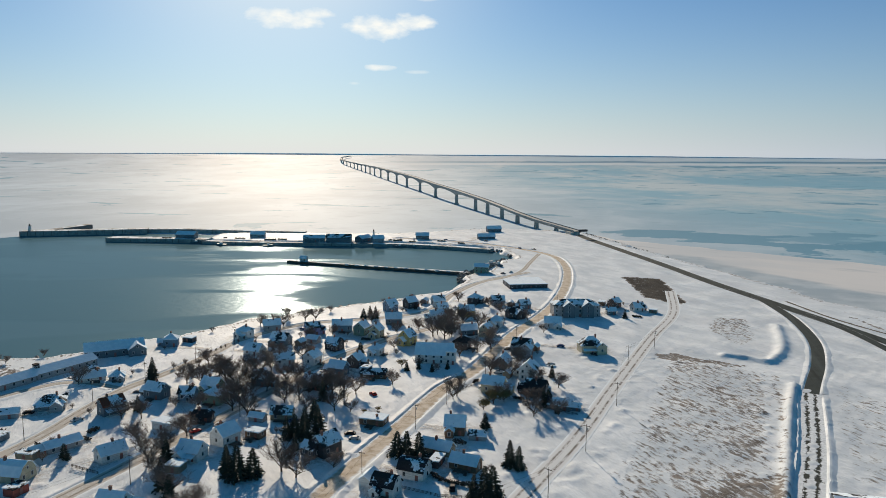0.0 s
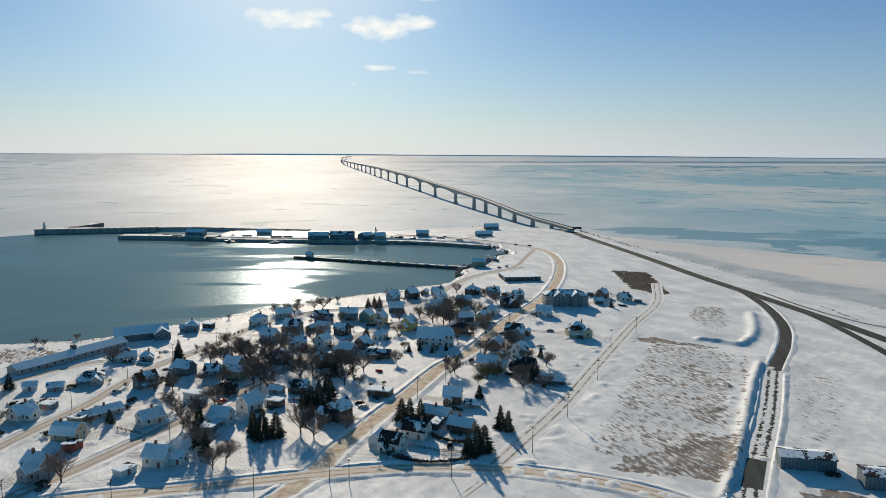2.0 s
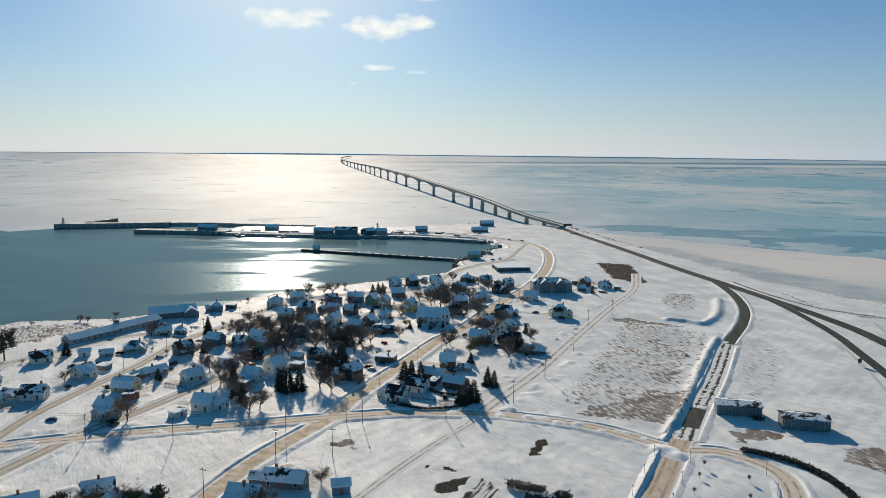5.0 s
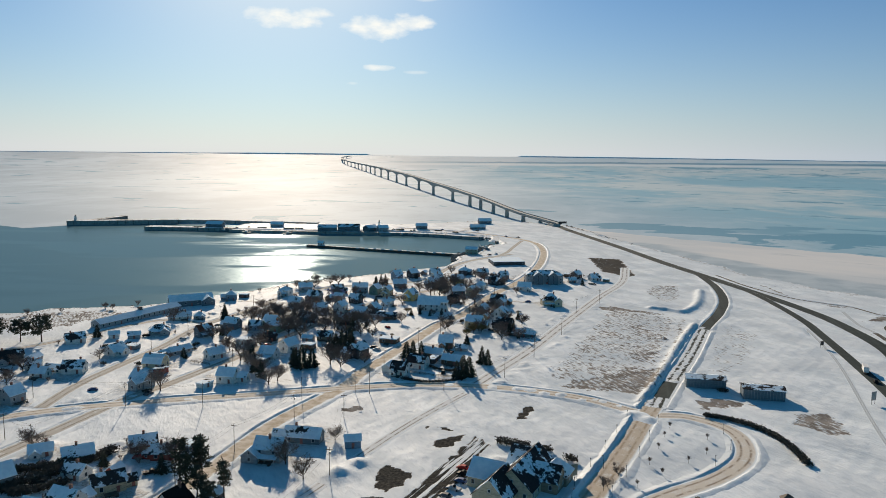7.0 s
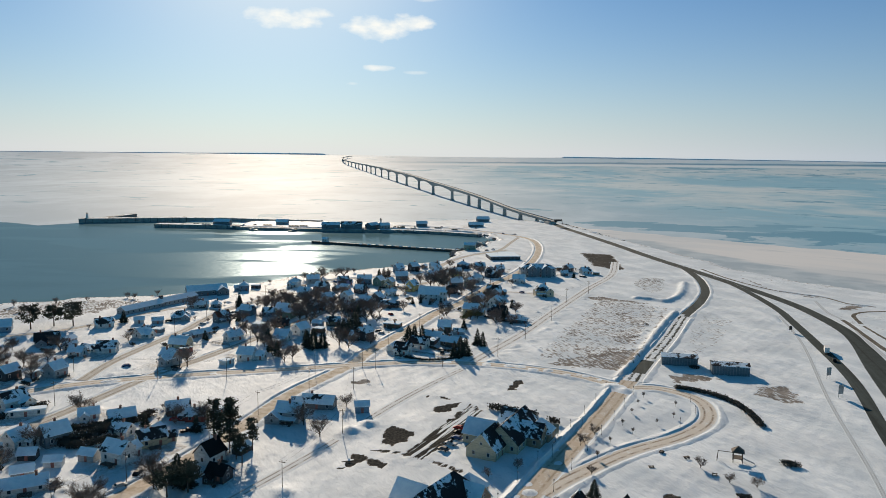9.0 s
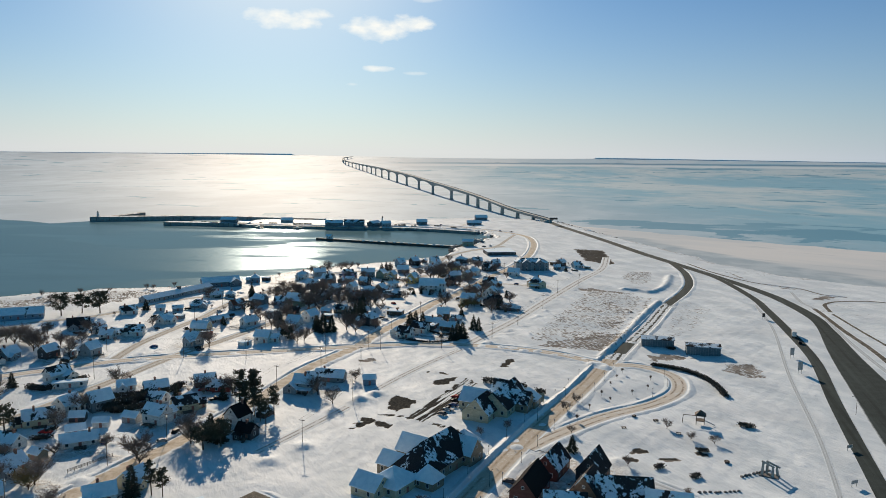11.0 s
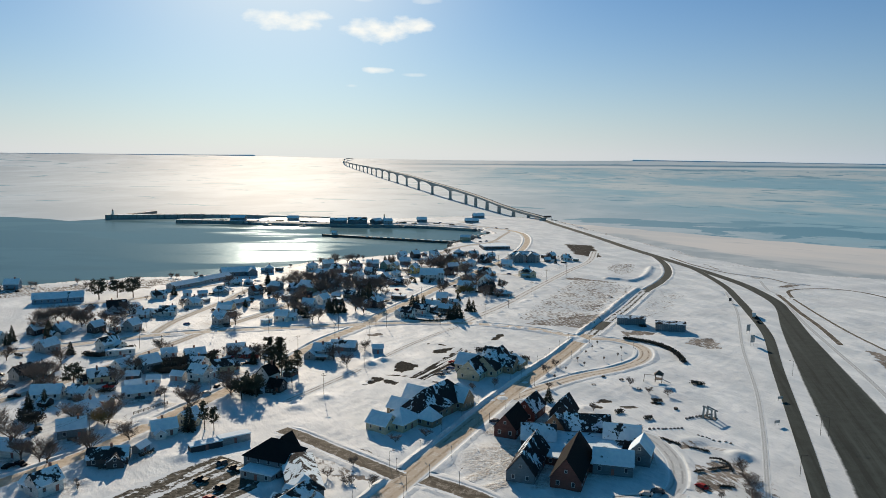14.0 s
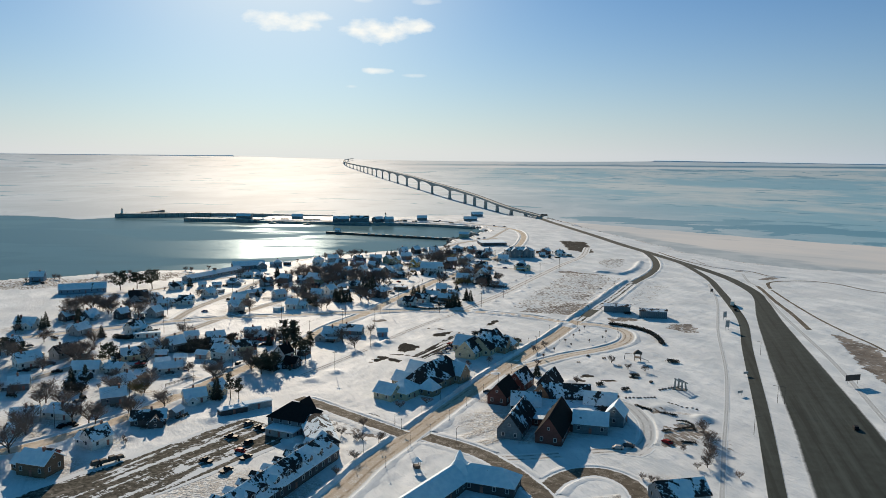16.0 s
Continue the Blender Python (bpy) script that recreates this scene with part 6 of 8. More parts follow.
def cargo_truck(x, y, turn):
    root = thing("lorry", "white box lorry driving on the exit ramp", "lorry", pose(x, y, 0.12, 0, 0, turn))
    part("cargo_box", Geo().box(-5.5, 2.4, -1.25, 1.25, 1.0, 3.9).mesh("cargo_box", CAR_PAINT["white"]), root)
    cab = part("cab", Geo().add([(2.7, -1.2, 0.6), (4.9, -1.2, 0.6), (4.9, -1.2, 1.8), (4.4, -1.15, 3.0), (2.7, -1.15, 3.0), (2.7, 1.2, 0.6), (4.9, 1.2, 0.6), (4.9, 1.2, 1.8), (4.4, 1.15, 3.0), (2.7, 1.15, 3.0)],
                                [(0, 1, 2, 3, 4), (9, 8, 7, 6, 5), (1, 6, 7, 2), (2, 7, 8, 3), (3, 8, 9, 4), (4, 9, 5, 0), (0, 5, 6, 1)]).mesh("cab", CAR_PAINT["silver"]), root)
    part("windscreen", Geo().add([(4.93, -1.0, 1.85), (4.93, 1.0, 1.85), (4.46, 0.98, 2.9), (4.46, -0.98, 2.9)], [(0, 1, 2, 3)]).mesh("windscreen", M_GLASS), cab)
    part("chassis", Geo().box(-5.4, 4.6, -0.5, 0.5, 0.55, 0.98).mesh("chassis", M_BLACK), root)
    for px in (-4.3, -3.2, 3.8):
        for s in (-1, 1):
            part("wheel", Geo().tube((0, -0.17, 0), (0, 0.17, 0), 0.5, n=12).mesh("wheel", M_TYRE), root, pose(px, s * 1.05, 0.5))


cargo_truck(229, 247, 66)


# ---- poles, signs, fences ----
def pole_parts():
    pole = Geo().tube((0, 0, -1), (0, 0, 11), 0.14, 0.09, 7).mesh("pole", M_TIMBER)
    arm = Geo().box(-1.2, 1.2, -0.07, 0.07, 10.1, 10.3).mesh("crossarm", M_TIMBER)
    ins = Geo().tube((0, 0, 10.3), (0, 0, 10.6), 0.07, 0.05).mesh("insulator", M_TRIM)
    can = Geo().tube((0.36, 0, 8.6), (0.36, 0, 9.6), 0.28, n=8).mesh("transformer", M_STEEL)
    return pole, arm, ins, can


POLE = pole_parts()


def utility_pole(x, y, turn, can=False):
    root = thing("utility_pole", "weathered wooden utility pole with a crossarm", "utility pole", pose(x, y, 0, 0, 0, turn), "utility poles")
    part("pole", POLE[0], root)
    part("crossarm", POLE[1], root)
    for px in (-1.1, 0, 1.1):
        part("insulator", POLE[2], root, pose(px, 0, 0))
    if can:
        part("transformer", POLE[3], root)


def cable(a, b, off, turn):
    g = Geo()
    c, s = math.cos(radians(turn)) * off, math.sin(radians(turn)) * off
    pts = []
    for i in range(9):
        t = i / 8
        pts.append((a[0] + (b[0] - a[0]) * t + c, a[1] + (b[1] - a[1]) * t + s, 10.55 - 1.3 * 4 * t * (1 - t)))
    ux, uy = b[1] - a[1], a[0] - b[0]
    d = math.hypot(ux, uy)
    ux, uy = ux / d * 0.02, uy / d * 0.02
    vs = [v for x, y, z in pts for v in ((x - ux, y - uy, z - 0.012), (x + ux, y + uy, z - 0.012), (x, y, z + 0.024))]
    g.add(vs, [(3 * i + j, 3 * i + (j + 1) % 3, 3 * i + 3 + (j + 1) % 3, 3 * i + 3 + j) for i in range(8) for j in range(3)] + [(2, 1, 0), (24, 25, 26)])
    tagged(new("power_cable", g.mesh("power_cable", M_BLACK)), "thin black power cable sagging between two poles", "cable", "power cables")


LINES = [[(-185, -48), (-152, -20), (-133, 8), (-116, 42), (-104, 68), (-87, 105), (-75, 135), (-59, 170), (-37, 206), (-26, 244), (-9, 292), (4, 322), (24, 365), (46, 428), (66, 478), (86, 528)],
         [(-182, 194), (-136, 184), (-102, 184), (-60, 194), (-30, 204), (5, 210), (36, 231), (56, 270), (80, 322), (101, 385), (125, 420)],
         [(-160, 278), (-154, 323), (-141, 350), (-128, 385), (-118, 424)], [(-167, 145), (-150, 133), (-132, 204), (-104, 241), (-84, 306), (-58, 370)],
         [(-50, 63), (-36, 113), (-38, 171)]]
for line in LINES:
    for i, p in enumerate(line):
        q, r = line[max(0, i - 1)], line[min(len(line) - 1, i + 1)]
        turn = math.degrees(math.atan2(r[1] - q[1], r[0] - q[0])) - 90
        utility_pole(p[0], p[1], turn, i % 3 == 1)
        if i + 1 < len(line):
            for off in (-1.1, 1.1):
                cable(p, line[i + 1], off, turn)


def road_sign(x, y, turn, w, h, up, mat, note):
    root = thing("road_sign", note, "road sign", pose(x, y, 0, 0, 0, turn), "road signs")
    for s in (-1, 1):
        part("post", Geo().tube((s * w * 0.35, 0, -0.5), (s * w * 0.35, 0, up + h), 0.09, n=6).mesh("post", M_STEEL), root)
    part("sign_panel", Geo().box(-w / 2, w / 2, -0.16, -0.1, up, up + h).mesh("sign_panel", mat), root)


M_SIGN_GREEN = plain("green_sign_sheet", (0.12, 0.17, 0.15), 0.4, var=0.1)
M_SIGN_BACK = plain("sign_back_aluminium", (0.36, 0.38, 0.39), 0.5, 0.4, var=0.15)
road_sign(211, 49, 15, 9, 3.0, 2.2, M_BLACK, "wide dark information sign beside the highway")
road_sign(203, 195, 20, 3.0, 4.2, 2.0, M_SIGN_BACK, "tall grey road sign on two posts by the ramp")
road_sign(193, 165, 20, 3.2, 4.6, 2.0, M_SIGN_BACK, "tall grey road sign on two posts beside the ramp")
road_sign(231, 296, 20, 2.6, 2.6, 1.6, M_BLACK, "small dark square road sign in the snow")
road_sign(163, 63, 20, 3.0, 1.2, 1.0, M_SIGN_BACK, "low grey board sign near the ramp")
road_sign(147, 31, 20, 3.0, 1.2, 1.0, M_SIGN_BACK, "low grey board sign near the walking track")
road_sign(49.8, 114, 20, 2.6, 4.2, 1.0, M_SIGN_GREEN, "tall panelled business sign on two posts")


def lamp_post(x, y, turn, h=8.0):
    root = thing("street_lamp", "slender dark street lamp with a short arm", "street lamp", pose(x, y, 0, 0, 0, turn), "street lamps")
    part("post", Geo().tube((0, 0, -0.5), (0, 0, h), 0.1, 0.06, 6).mesh("post", M_BLACK), root)
    part("arm", Geo().tube((0, 0, h - 0.1), (1.6, 0, h + 0.2), 0.05, n=5).mesh("arm", M_BLACK), root)
    part("lamp_head", Geo().block(1.8, 0, h + 0.1, 0.9, 0.3, 0.15).mesh("lamp_head", M_BLACK), root)


for x, y, turn in ((162.5, 18.5, 160), (159.8, 19.7, 160), (132, -20.2, 340), (188, 103, 160), (-15, -14, 30), (10, -30, 60), (-25, -45, 60), (-8, -34, 200), (20, 28, 60), (45, 92, 60), (62, 122, 240)):
    lamp_post(x, y, turn, 8.0 if x > 120 else 5.5)


# short lamp standards along the side street and the loop
STANDARD = (Geo().tube((0, 0, -0.4), (0, 0, 3.9), 0.075, 0.05, 6).tube((0, 0, -0.1), (0, 0, 0.7), 0.14, 0.12, 6).mesh("post", M_BLACK), Geo().tube((0, 0, 3.9), (0, 0, 4.45), 0.14, 0.24, 6).tube((0, 0, 4.45), (0, 0, 4.65), 0.26, 0.04, 6).mesh("lantern", M_STEEL))
for street, offs, step in ((2, (-6.6, 6.4), 17.0), (1, (5.6,), 19.0)):
    line = ROADS[street][4]
    line = line[(line[:, 1] > -75) & (line[:, 0] > (-60 if street == 2 else 96)) & (line[:, 1] < (172 if street == 2 else 175))]
    tang = np.gradient(line, axis=0)
    for side in offs:
        gone = 0.0
        for i in range(1, len(line)):
            gone += float(np.hypot(*(line[i] - line[i - 1])))
            if gone > step:
                gone = 0.0
                n = np.array((tang[i, 1], -tang[i, 0])) / np.hypot(*tang[i])
                q = line[i] + n * side
                root = thing("lamp_standard", "short black lamp standard with a lantern top", "street lamp", pose(q[0], q[1], 0), "lamp standards")
                part("post", STANDARD[0], root)
                part("lantern", STANDARD[1], root)


def play_structure(x, y, turn, s=1.0):
    root = thing("play_structure", "timber playground tower with a slide and swing beam", "playground", pose(x, y, 0, 0, 0, turn))
    for a in (-1, 1):
        for b in (-1, 1):
            part("post", Geo().tube((a * 1.4 * s, b * 1.4 * s, -0.4), (a * 1.4 * s, b * 1.4 * s, 3.6 * s), 0.14).mesh("post", M_TIMBER), root)
    part("platform", Geo().box(-1.6 * s, 1.6 * s, -1.6 * s, 1.6 * s, 1.5 * s, 1.7 * s).mesh("platform", M_TIMBER), root)
    part("roof", Geo().block(0, 0, 3.6 * s, 4 * s, 4 * s, 1.8 * s, taper=0.05).mesh("roof", M_TIMBER), root)
    part("slide", Geo().slab([(1.5 * s, -0.5, 1.6 * s), (5.2 * s, -0.5, 0.3), (5.2 * s, 0.5, 0.3), (1.5 * s, 0.5, 1.6 * s)], 0.12).mesh("slide", M_STEEL), root)
    part("swing_beam", Geo().tube((-1.4 * s, 0, 3.0 * s), (-6 * s, 0, 3.0 * s), 0.12).tube((-6 * s, 0, 3.0 * s), (-6.3 * s, 1.4, -0.3), 0.12).tube((-6 * s, 0, 3.0 * s), (-6.3 * s, -1.4, -0.3), 0.12).mesh("swing_beam", M_TIMBER), root)


play_structure(114, 90, -20, 1.15)


def gazebo_frame(x, y, turn):
    root = thing("stone_arch", "pale angular monument of leaning stone posts and lintels", "monument", pose(x, y, 0, 0, 0, turn) @ Matrix.Diagonal((0.72, 0.72, 0.6, 1)))
    for a, b, h in ((-3.4, -1.6, 9.0), (-1.4, 1.4, 8.4), (1.6, -1.6, 6.2), (3.6, 1.2, 5.6)):
        part("post", Geo().tube((a, b, -0.4), (a * 0.85, b * 0.85, h), 0.75, 0.55, 5).mesh("post", M_CONCRETE), root)
    part("lintel", Geo().tube((-3.8, -1.5, 8.8), (2.2, -1.4, 6.2), 0.6, 0.5, 5).mesh("lintel", M_CONCRETE), root)
    part("lintel", Geo().tube((-1.9, 1.3, 8.1), (4.6, 1.1, 5.5), 0.6, 0.5, 5).mesh("lintel", M_CONCRETE), root)
    part("base", Geo().block(0, 0, -0.2, 9.5, 5.5, 0.6, taper=0.9).mesh("base", M_ROCK), root)


gazebo_frame(121, 39, -30)


def picnic_table(x, y, turn):
    root = thing("picnic_table", "dark picnic table half buried in snow", "picnic table", pose(x, y, 0, 0, 0, turn), "picnic tables")
    part("tabletop", Geo().box(-1, 1, -0.4, 0.4, 0.7, 0.78).mesh("tabletop", M_TIMBER), root)
    for s in (-1, 1):
        part("bench", Geo().box(-1, 1, s * 0.8 - 0.15, s * 0.8 + 0.15, 0.42, 0.48).mesh("bench", M_TIMBER), root)
        part("leg", Geo().box(s * 0.7 - 0.06, s * 0.7 + 0.06, -0.75, 0.75, -0.2, 0.7).mesh("leg", M_TIMBER), root)


for x, y, turn in ((96, 93, 20), (88, 98, 60), (101, 78, -20), (80, 84, 0), (104, 61, -10), (110, 50, 70)):
    picnic_table(x, y, turn)


def kiosk(x, y, turn):
    root = thing("kiosk", "small dark timber kiosk with a snowy roof", "kiosk", pose(x, y, 0, 0, 0, turn))
    for a in (-1, 1):
        for b in (-1, 1):
            part("post", Geo().tube((a, b, -0.3), (a, b, 2.8), 0.12).mesh("post", M_TIMBER), root)
    part("counter", Geo().box(-1, 1, -1, 1, 0, 1.1).mesh("counter", M_TIMBER), root)
    part("roof", Geo().block(0, 0, 2.8, 3.4, 3.4, 1.4, taper=0.1).mesh("roof", ROOFS["light"]), root)


kiosk(-5, -55, 20)


def flatbed(x, y, turn):
    root = thing("boat_trailer", "long dark flatbed trailer loaded with gear and snow", "trailer", pose(x, y, 0, 0, 0, turn))
    part("bed", Geo().box(-6, 6, -1.2, 1.2, 0.9, 1.15).mesh("bed", M_BLACK), root)
    for i, (px, l, h) in enumerate(((-4.5, 2.4, 1.2), (-1.6, 2.6, 0.9), (1.6, 2.4, 1.3), (4.4, 2.2, 0.8))):
        part("load", Geo().block(px, 0, 1.15, l, 2.0, h, 3 * i, taper=0.85).mesh("load", M_TIMBER), root)
    for px in (-4, -2.8, 3.6):
        for s in (-1, 1):
            part("wheel", WHEEL, root, pose(px, s * 1.0, 0.4) @ Matrix.Diagonal((1.25, 1.25, 1.25, 1)))


flatbed(-116.5, -53, 45)


def board_fence(a, b, h=1.3):
    d = Vector((b[0] - a[0], b[1] - a[1], 0))
    n = max(2, int(d.length / 2.4))
    root = thing("fence", "low weathered board fence half buried in snow", "fence", pose(a[0], a[1], 0, 0, 0, math.degrees(math.atan2(d.y, d.x))), "yard fences")
    post = Geo().box(-0.07, 0.07, -0.07, 0.07, -0.3, h).mesh("post", M_TIMBER)
    rail = Geo().box(0, d.length / n, 0.075, 0.115, 0, 0.16).mesh("rail", M_TIMBER)
    for i in range(n + 1):
        part("post", post, root, pose(i * d.length / n, 0, 0))
    for i in range(n):
        for z in (0.35, 0.75, 1.1):
            part("rail", rail, root, pose(i * d.length / n, 0, z))


board_fence((-12, 238), (0, 232))
board_fence((0, 232), (13, 230))
board_fence((-130, 254), (-118, 248))
board_fence((38, 325), (60, 308))
board_fence((-62, 375), (-44, 372))
board_fence((-148, 225), (-136, 228))
board_fence((-78, 128), (-70, 112))

# ---- trees ----
M_BARK = plain("bark", (0.10, 0.075, 0.06), 0.95, var=0.4, scale=2)
M_TWIG = plain("bare_twigs", (0.24, 0.19, 0.165), 0.95, var=0.35, scale=0.6, each=0.4)
M_WILLOW = plain("willow_twigs", (0.20, 0.15, 0.06), 0.95, var=0.3, scale=0.6)
M_NEEDLE = plain("spruce_needles", (0.034, 0.046, 0.03), 0.9, var=0.5, scale=0.9, each=0.3)
M_PINE = plain("pine_needles", (0.052, 0.058, 0.036), 0.9, var=0.5, scale=0.9)
M_BUSH = plain("dark_hedge", (0.06, 0.055, 0.045), 0.95, var=0.5, scale=1.1)


def thorn(g, p, q, r):
    """A twig: three long faces that meet at its tip."""
    d = (q - p).normalized()
    s = d.orthogonal().normalized()
    u = d.cross(s)
    g.add([p + s * r, p - s * r * 0.5 + u * r * 0.87, p - s * r * 0.5 - u * r * 0.87, q], [(0, 1, 3), (1, 2, 3), (2, 0, 3)])


def shrub_meshes(seed, height):
    """A dome of stems from the ground, each forking into twigs."""
    rng = random.Random(seed)
    wood, fine = Geo(), Geo()
    for _ in range(9):
        a = rng.uniform(0, 6.28)
        d = Vector((math.cos(a) * rng.uniform(0.2, 0.9), math.sin(a) * rng.uniform(0.2, 0.9), 1)).normalized()
        q = d * height * rng.uniform(0.4, 0.6)
        wood.tube((0, 0, -0.2), q, 0.06, 0.03, 5, caps=False)
        for _ in range(7):
            b = q * rng.uniform(0.45, 1.0)
            e = b + (d + Vector((rng.uniform(-1, 1), rng.uniform(-1, 1), rng.uniform(-0.1, 0.6)))).normalized() * height * rng.uniform(0.25, 0.42)
            thorn(fine, b, e, 0.045)
            for _ in range(5):
                c = b.lerp(e, rng.uniform(0.2, 1.0))
                thorn(fine, c, c + Vector((rng.uniform(-1, 1), rng.uniform(-1, 1), rng.uniform(-0.2, 0.9))).normalized() * height * rng.uniform(0.12, 0.24), 0.035)
    return wood.mesh("trunk", M_BARK), fine.mesh("crown", M_TWIG)


def bare_tree_meshes(seed, height, spread, twig):
    """Trunk with limbs, and a crown of fine twigs."""
    rng = random.Random(seed)
    wood, fine = Geo(), Geo()

    lengths = (0.26, 0.38, 0.24, 0.16, 0.11)

    def grow(p, d, r, level):
        length = height * lengths[level] * rng.uniform(0.75, 1.2)
        q = p + d * length
        if level < 2:
            wood.tube(p, q, r, r * 0.62, 6 - level, caps=False)
        else:
            thorn(fine, p, q, max(r, 0.036))
        if level == 4:
            return
        n = (8, 6, 5, 6)[level]
        for i in range(n):
            t = rng.uniform(0.45 if level == 0 else 0.25, 1.0)
            a = rng.uniform(0, 2 * math.pi)
            out = Vector((math.cos(a), math.sin(a), rng.uniform(-0.1, 0.8)))
            grow(p + d * length * t, (d * 0.8 + out * spread * (1.25 if level == 0 else 1.0)).normalized(), r * 0.5, level + 1)
    grow(Vector((0, 0, -0.3)), Vector((rng.uniform(-0.05, 0.05), rng.uniform(-0.05, 0.05), 1)).normalized(), height * 0.024, 0)
    return wood.mesh("trunk", M_BARK), fine.mesh("crown", twig)


def spindle(g, p, q, r, rng):
    """A ragged sprig of needles from p to q."""
    m = p.lerp(q, 0.45)
    d = (q - p).normalized()
    s = d.cross(Vector((0, 0, 1)))
    s = s.normalized() if s.length > 0.01 else Vector((1, 0, 0))
    u = s.cross(d)
    ring = [m + s * r * rng.uniform(0.7, 1.3), m + u * r * 0.6, m - s * r * rng.uniform(0.7, 1.3), m - u * r * rng.uniform(0.5, 1.0)]
    g.add([p] + ring + [q], [(0, 1, 2), (0, 2, 3), (0, 3, 4), (0, 4, 1), (5, 2, 1), (5, 3, 2), (5, 4, 3), (5, 1, 4)])


def spruce_meshes(seed, height, width):
    rng = random.Random(seed)
    trunk, crown = Geo(), Geo()
    trunk.tube((0, 0, -0.3), (0, 0, height * 0.97), height * 0.018, 0.03, 7)
    whorls = int(height * 1.7)
    for w in range(whorls):
        t = 0.07 + 0.92 * w / whorls
        z = height * t
        reach = width * (1 - t) ** 0.85 * rng.uniform(0.8, 1.15) + 0.25
        n = rng.randint(6, 9)
        a0 = rng.uniform(0, 6.28)
        for i in range(n):
            a = a0 + i * 6.283 / n + rng.uniform(-0.25, 0.25)
            L = reach * rng.uniform(0.7, 1.15)
            d = Vector((math.cos(a), math.sin(a), -0.28 + 0.5 * t))
            p = Vector((0, 0, z))
            q = p + d * L
            spindle(crown, p + d * L * 0.12, q, 0.16 + 0.1 * L, rng)
            side = Vector((-math.sin(a), math.cos(a), 0))
            for k in range(4):
                tt = rng.uniform(0.25, 0.95)
                b = p + d * L * tt
                e = b + (d * 0.6 + side * rng.choice((-1, 1)) * rng.uniform(0.5, 0.9) + Vector((0, 0, rng.uniform(-0.35, 0.05)))) * L * 0.34
                spindle(crown, b, e, 0.12 + 0.05 * L, rng)
    return trunk.mesh("trunk", M_BARK), crown.mesh("crown", M_NEEDLE)


def pine_meshes(seed, height):
    rng = random.Random(seed)
    trunk, crown = Geo(), Geo()
    top = Vector((rng.uniform(-0.4, 0.4), rng.uniform(-0.4, 0.4), height))
    trunk.tube((0, 0, -0.3), top * 0.98, height * 0.02, 0.06, 7)
    for w in range(int(height * 1.3)):
        t = 0.36 + 0.62 * w / (height * 1.3)
        p = top * t
        reach = height * 0.24 * (1.15 - t) ** 0.5 * rng.uniform(0.6, 1.25)
        for i in range(rng.randint(3, 5)):
            a = rng.uniform(0, 6.28)
            d = Vector((math.cos(a), math.sin(a), rng.uniform(-0.05, 0.45)))
            q = p + d * reach * rng.uniform(0.6, 1.1)
            trunk.tube(p, q, 0.07, 0.03, 4, caps=False)
            for k in range(11):
                c = p.lerp(q, rng.uniform(0.45, 1.05)) + Vector((rng.uniform(-0.35, 0.35), rng.uniform(-0.35, 0.35), rng.uniform(-0.15, 0.3)))
                e = c + Vector((rng.uniform(-1, 1), rng.uniform(-1, 1), rng.uniform(-0.2, 0.7))).normalized() * rng.uniform(0.6, 1.1)
                spindle(crown, c, e, 0.22, rng)
    return trunk.mesh("trunk", M_BARK), crown.mesh("crown", M_PINE)


def broad_pine_meshes(seed, height):
    """An old open-grown pine: short trunk, wide limbs and a domed crown of needle clumps with gaps."""
    rng = random.Random(seed)
    trunk, crown = Geo(), Geo()
    top = Vector((rng.uniform(-0.3, 0.3), rng.uniform(-0.3, 0.3), height * 0.9))
    trunk.tube((0, 0, -0.3), top, height * 0.03, 0.08, 7)
    for w in range(26):
        t = rng.uniform(0.30, 1.0)
        p = top * t
        a = rng.uniform(0, 6.28)
        reach = height * 0.42 * math.sqrt(max(0.05, 1 - ((t - 0.55) / 0.52) ** 2)) * rng.uniform(0.65, 1.1)
        q = p + Vector((math.cos(a) * reach, math.sin(a) * reach, reach * rng.uniform(0.05, 0.45)))
        trunk.tube(p, q, 0.09, 0.03, 4, caps=False)
        for k in range(34):
            c = q.lerp(p, rng.uniform(0.0, 0.45)) + Vector((rng.gauss(0, 0.55), rng.gauss(0, 0.55), rng.gauss(0.1, 0.32)))
            e = c + Vector((rng.uniform(-1, 1), rng.uniform(-1, 1), rng.uniform(-0.3, 0.9))).normalized() * rng.uniform(0.5, 0.95)
            spindle(crown, c, e, 0.3, rng)
    return trunk.mesh("trunk", M_BARK), crown.mesh("crown", M_PINE)


def plant(name, label, category, meshes, x, y, scale=1.0, turn=0.0, group=""):
    root = thing(name, label, category, pose(x, y, 0.0, 0, 0, turn) @ Matrix.Diagonal((scale, scale, scale, 1)), group)
    part("trunk", meshes[0], root)
    part("crown", meshes[1], root)
    return root


BARE_TREES = [bare_tree_meshes(s, 11.0, sp, M_TWIG) for s, sp in ((1, 0.75), (2, 0.95), (3, 1.1), (4, 0.85))]
WILLOWS = [bare_tree_meshes(s, 7.0, 1.15, M_WILLOW) for s in (7, 8)]
SPRUCES = [spruce_meshes(s, 12.0, w) for s, w in ((21, 4.2), (22, 5.0), (23, 3.8))]
PINES = [pine_meshes(s, h) for s, h in ((31, 15.0), (32, 13.5), (33, 14.0))]
BROAD_PINES = [broad_pine_meshes(s, h) for s, h in ((41, 10.5), (42, 9.0))]
trng = random.Random(77)


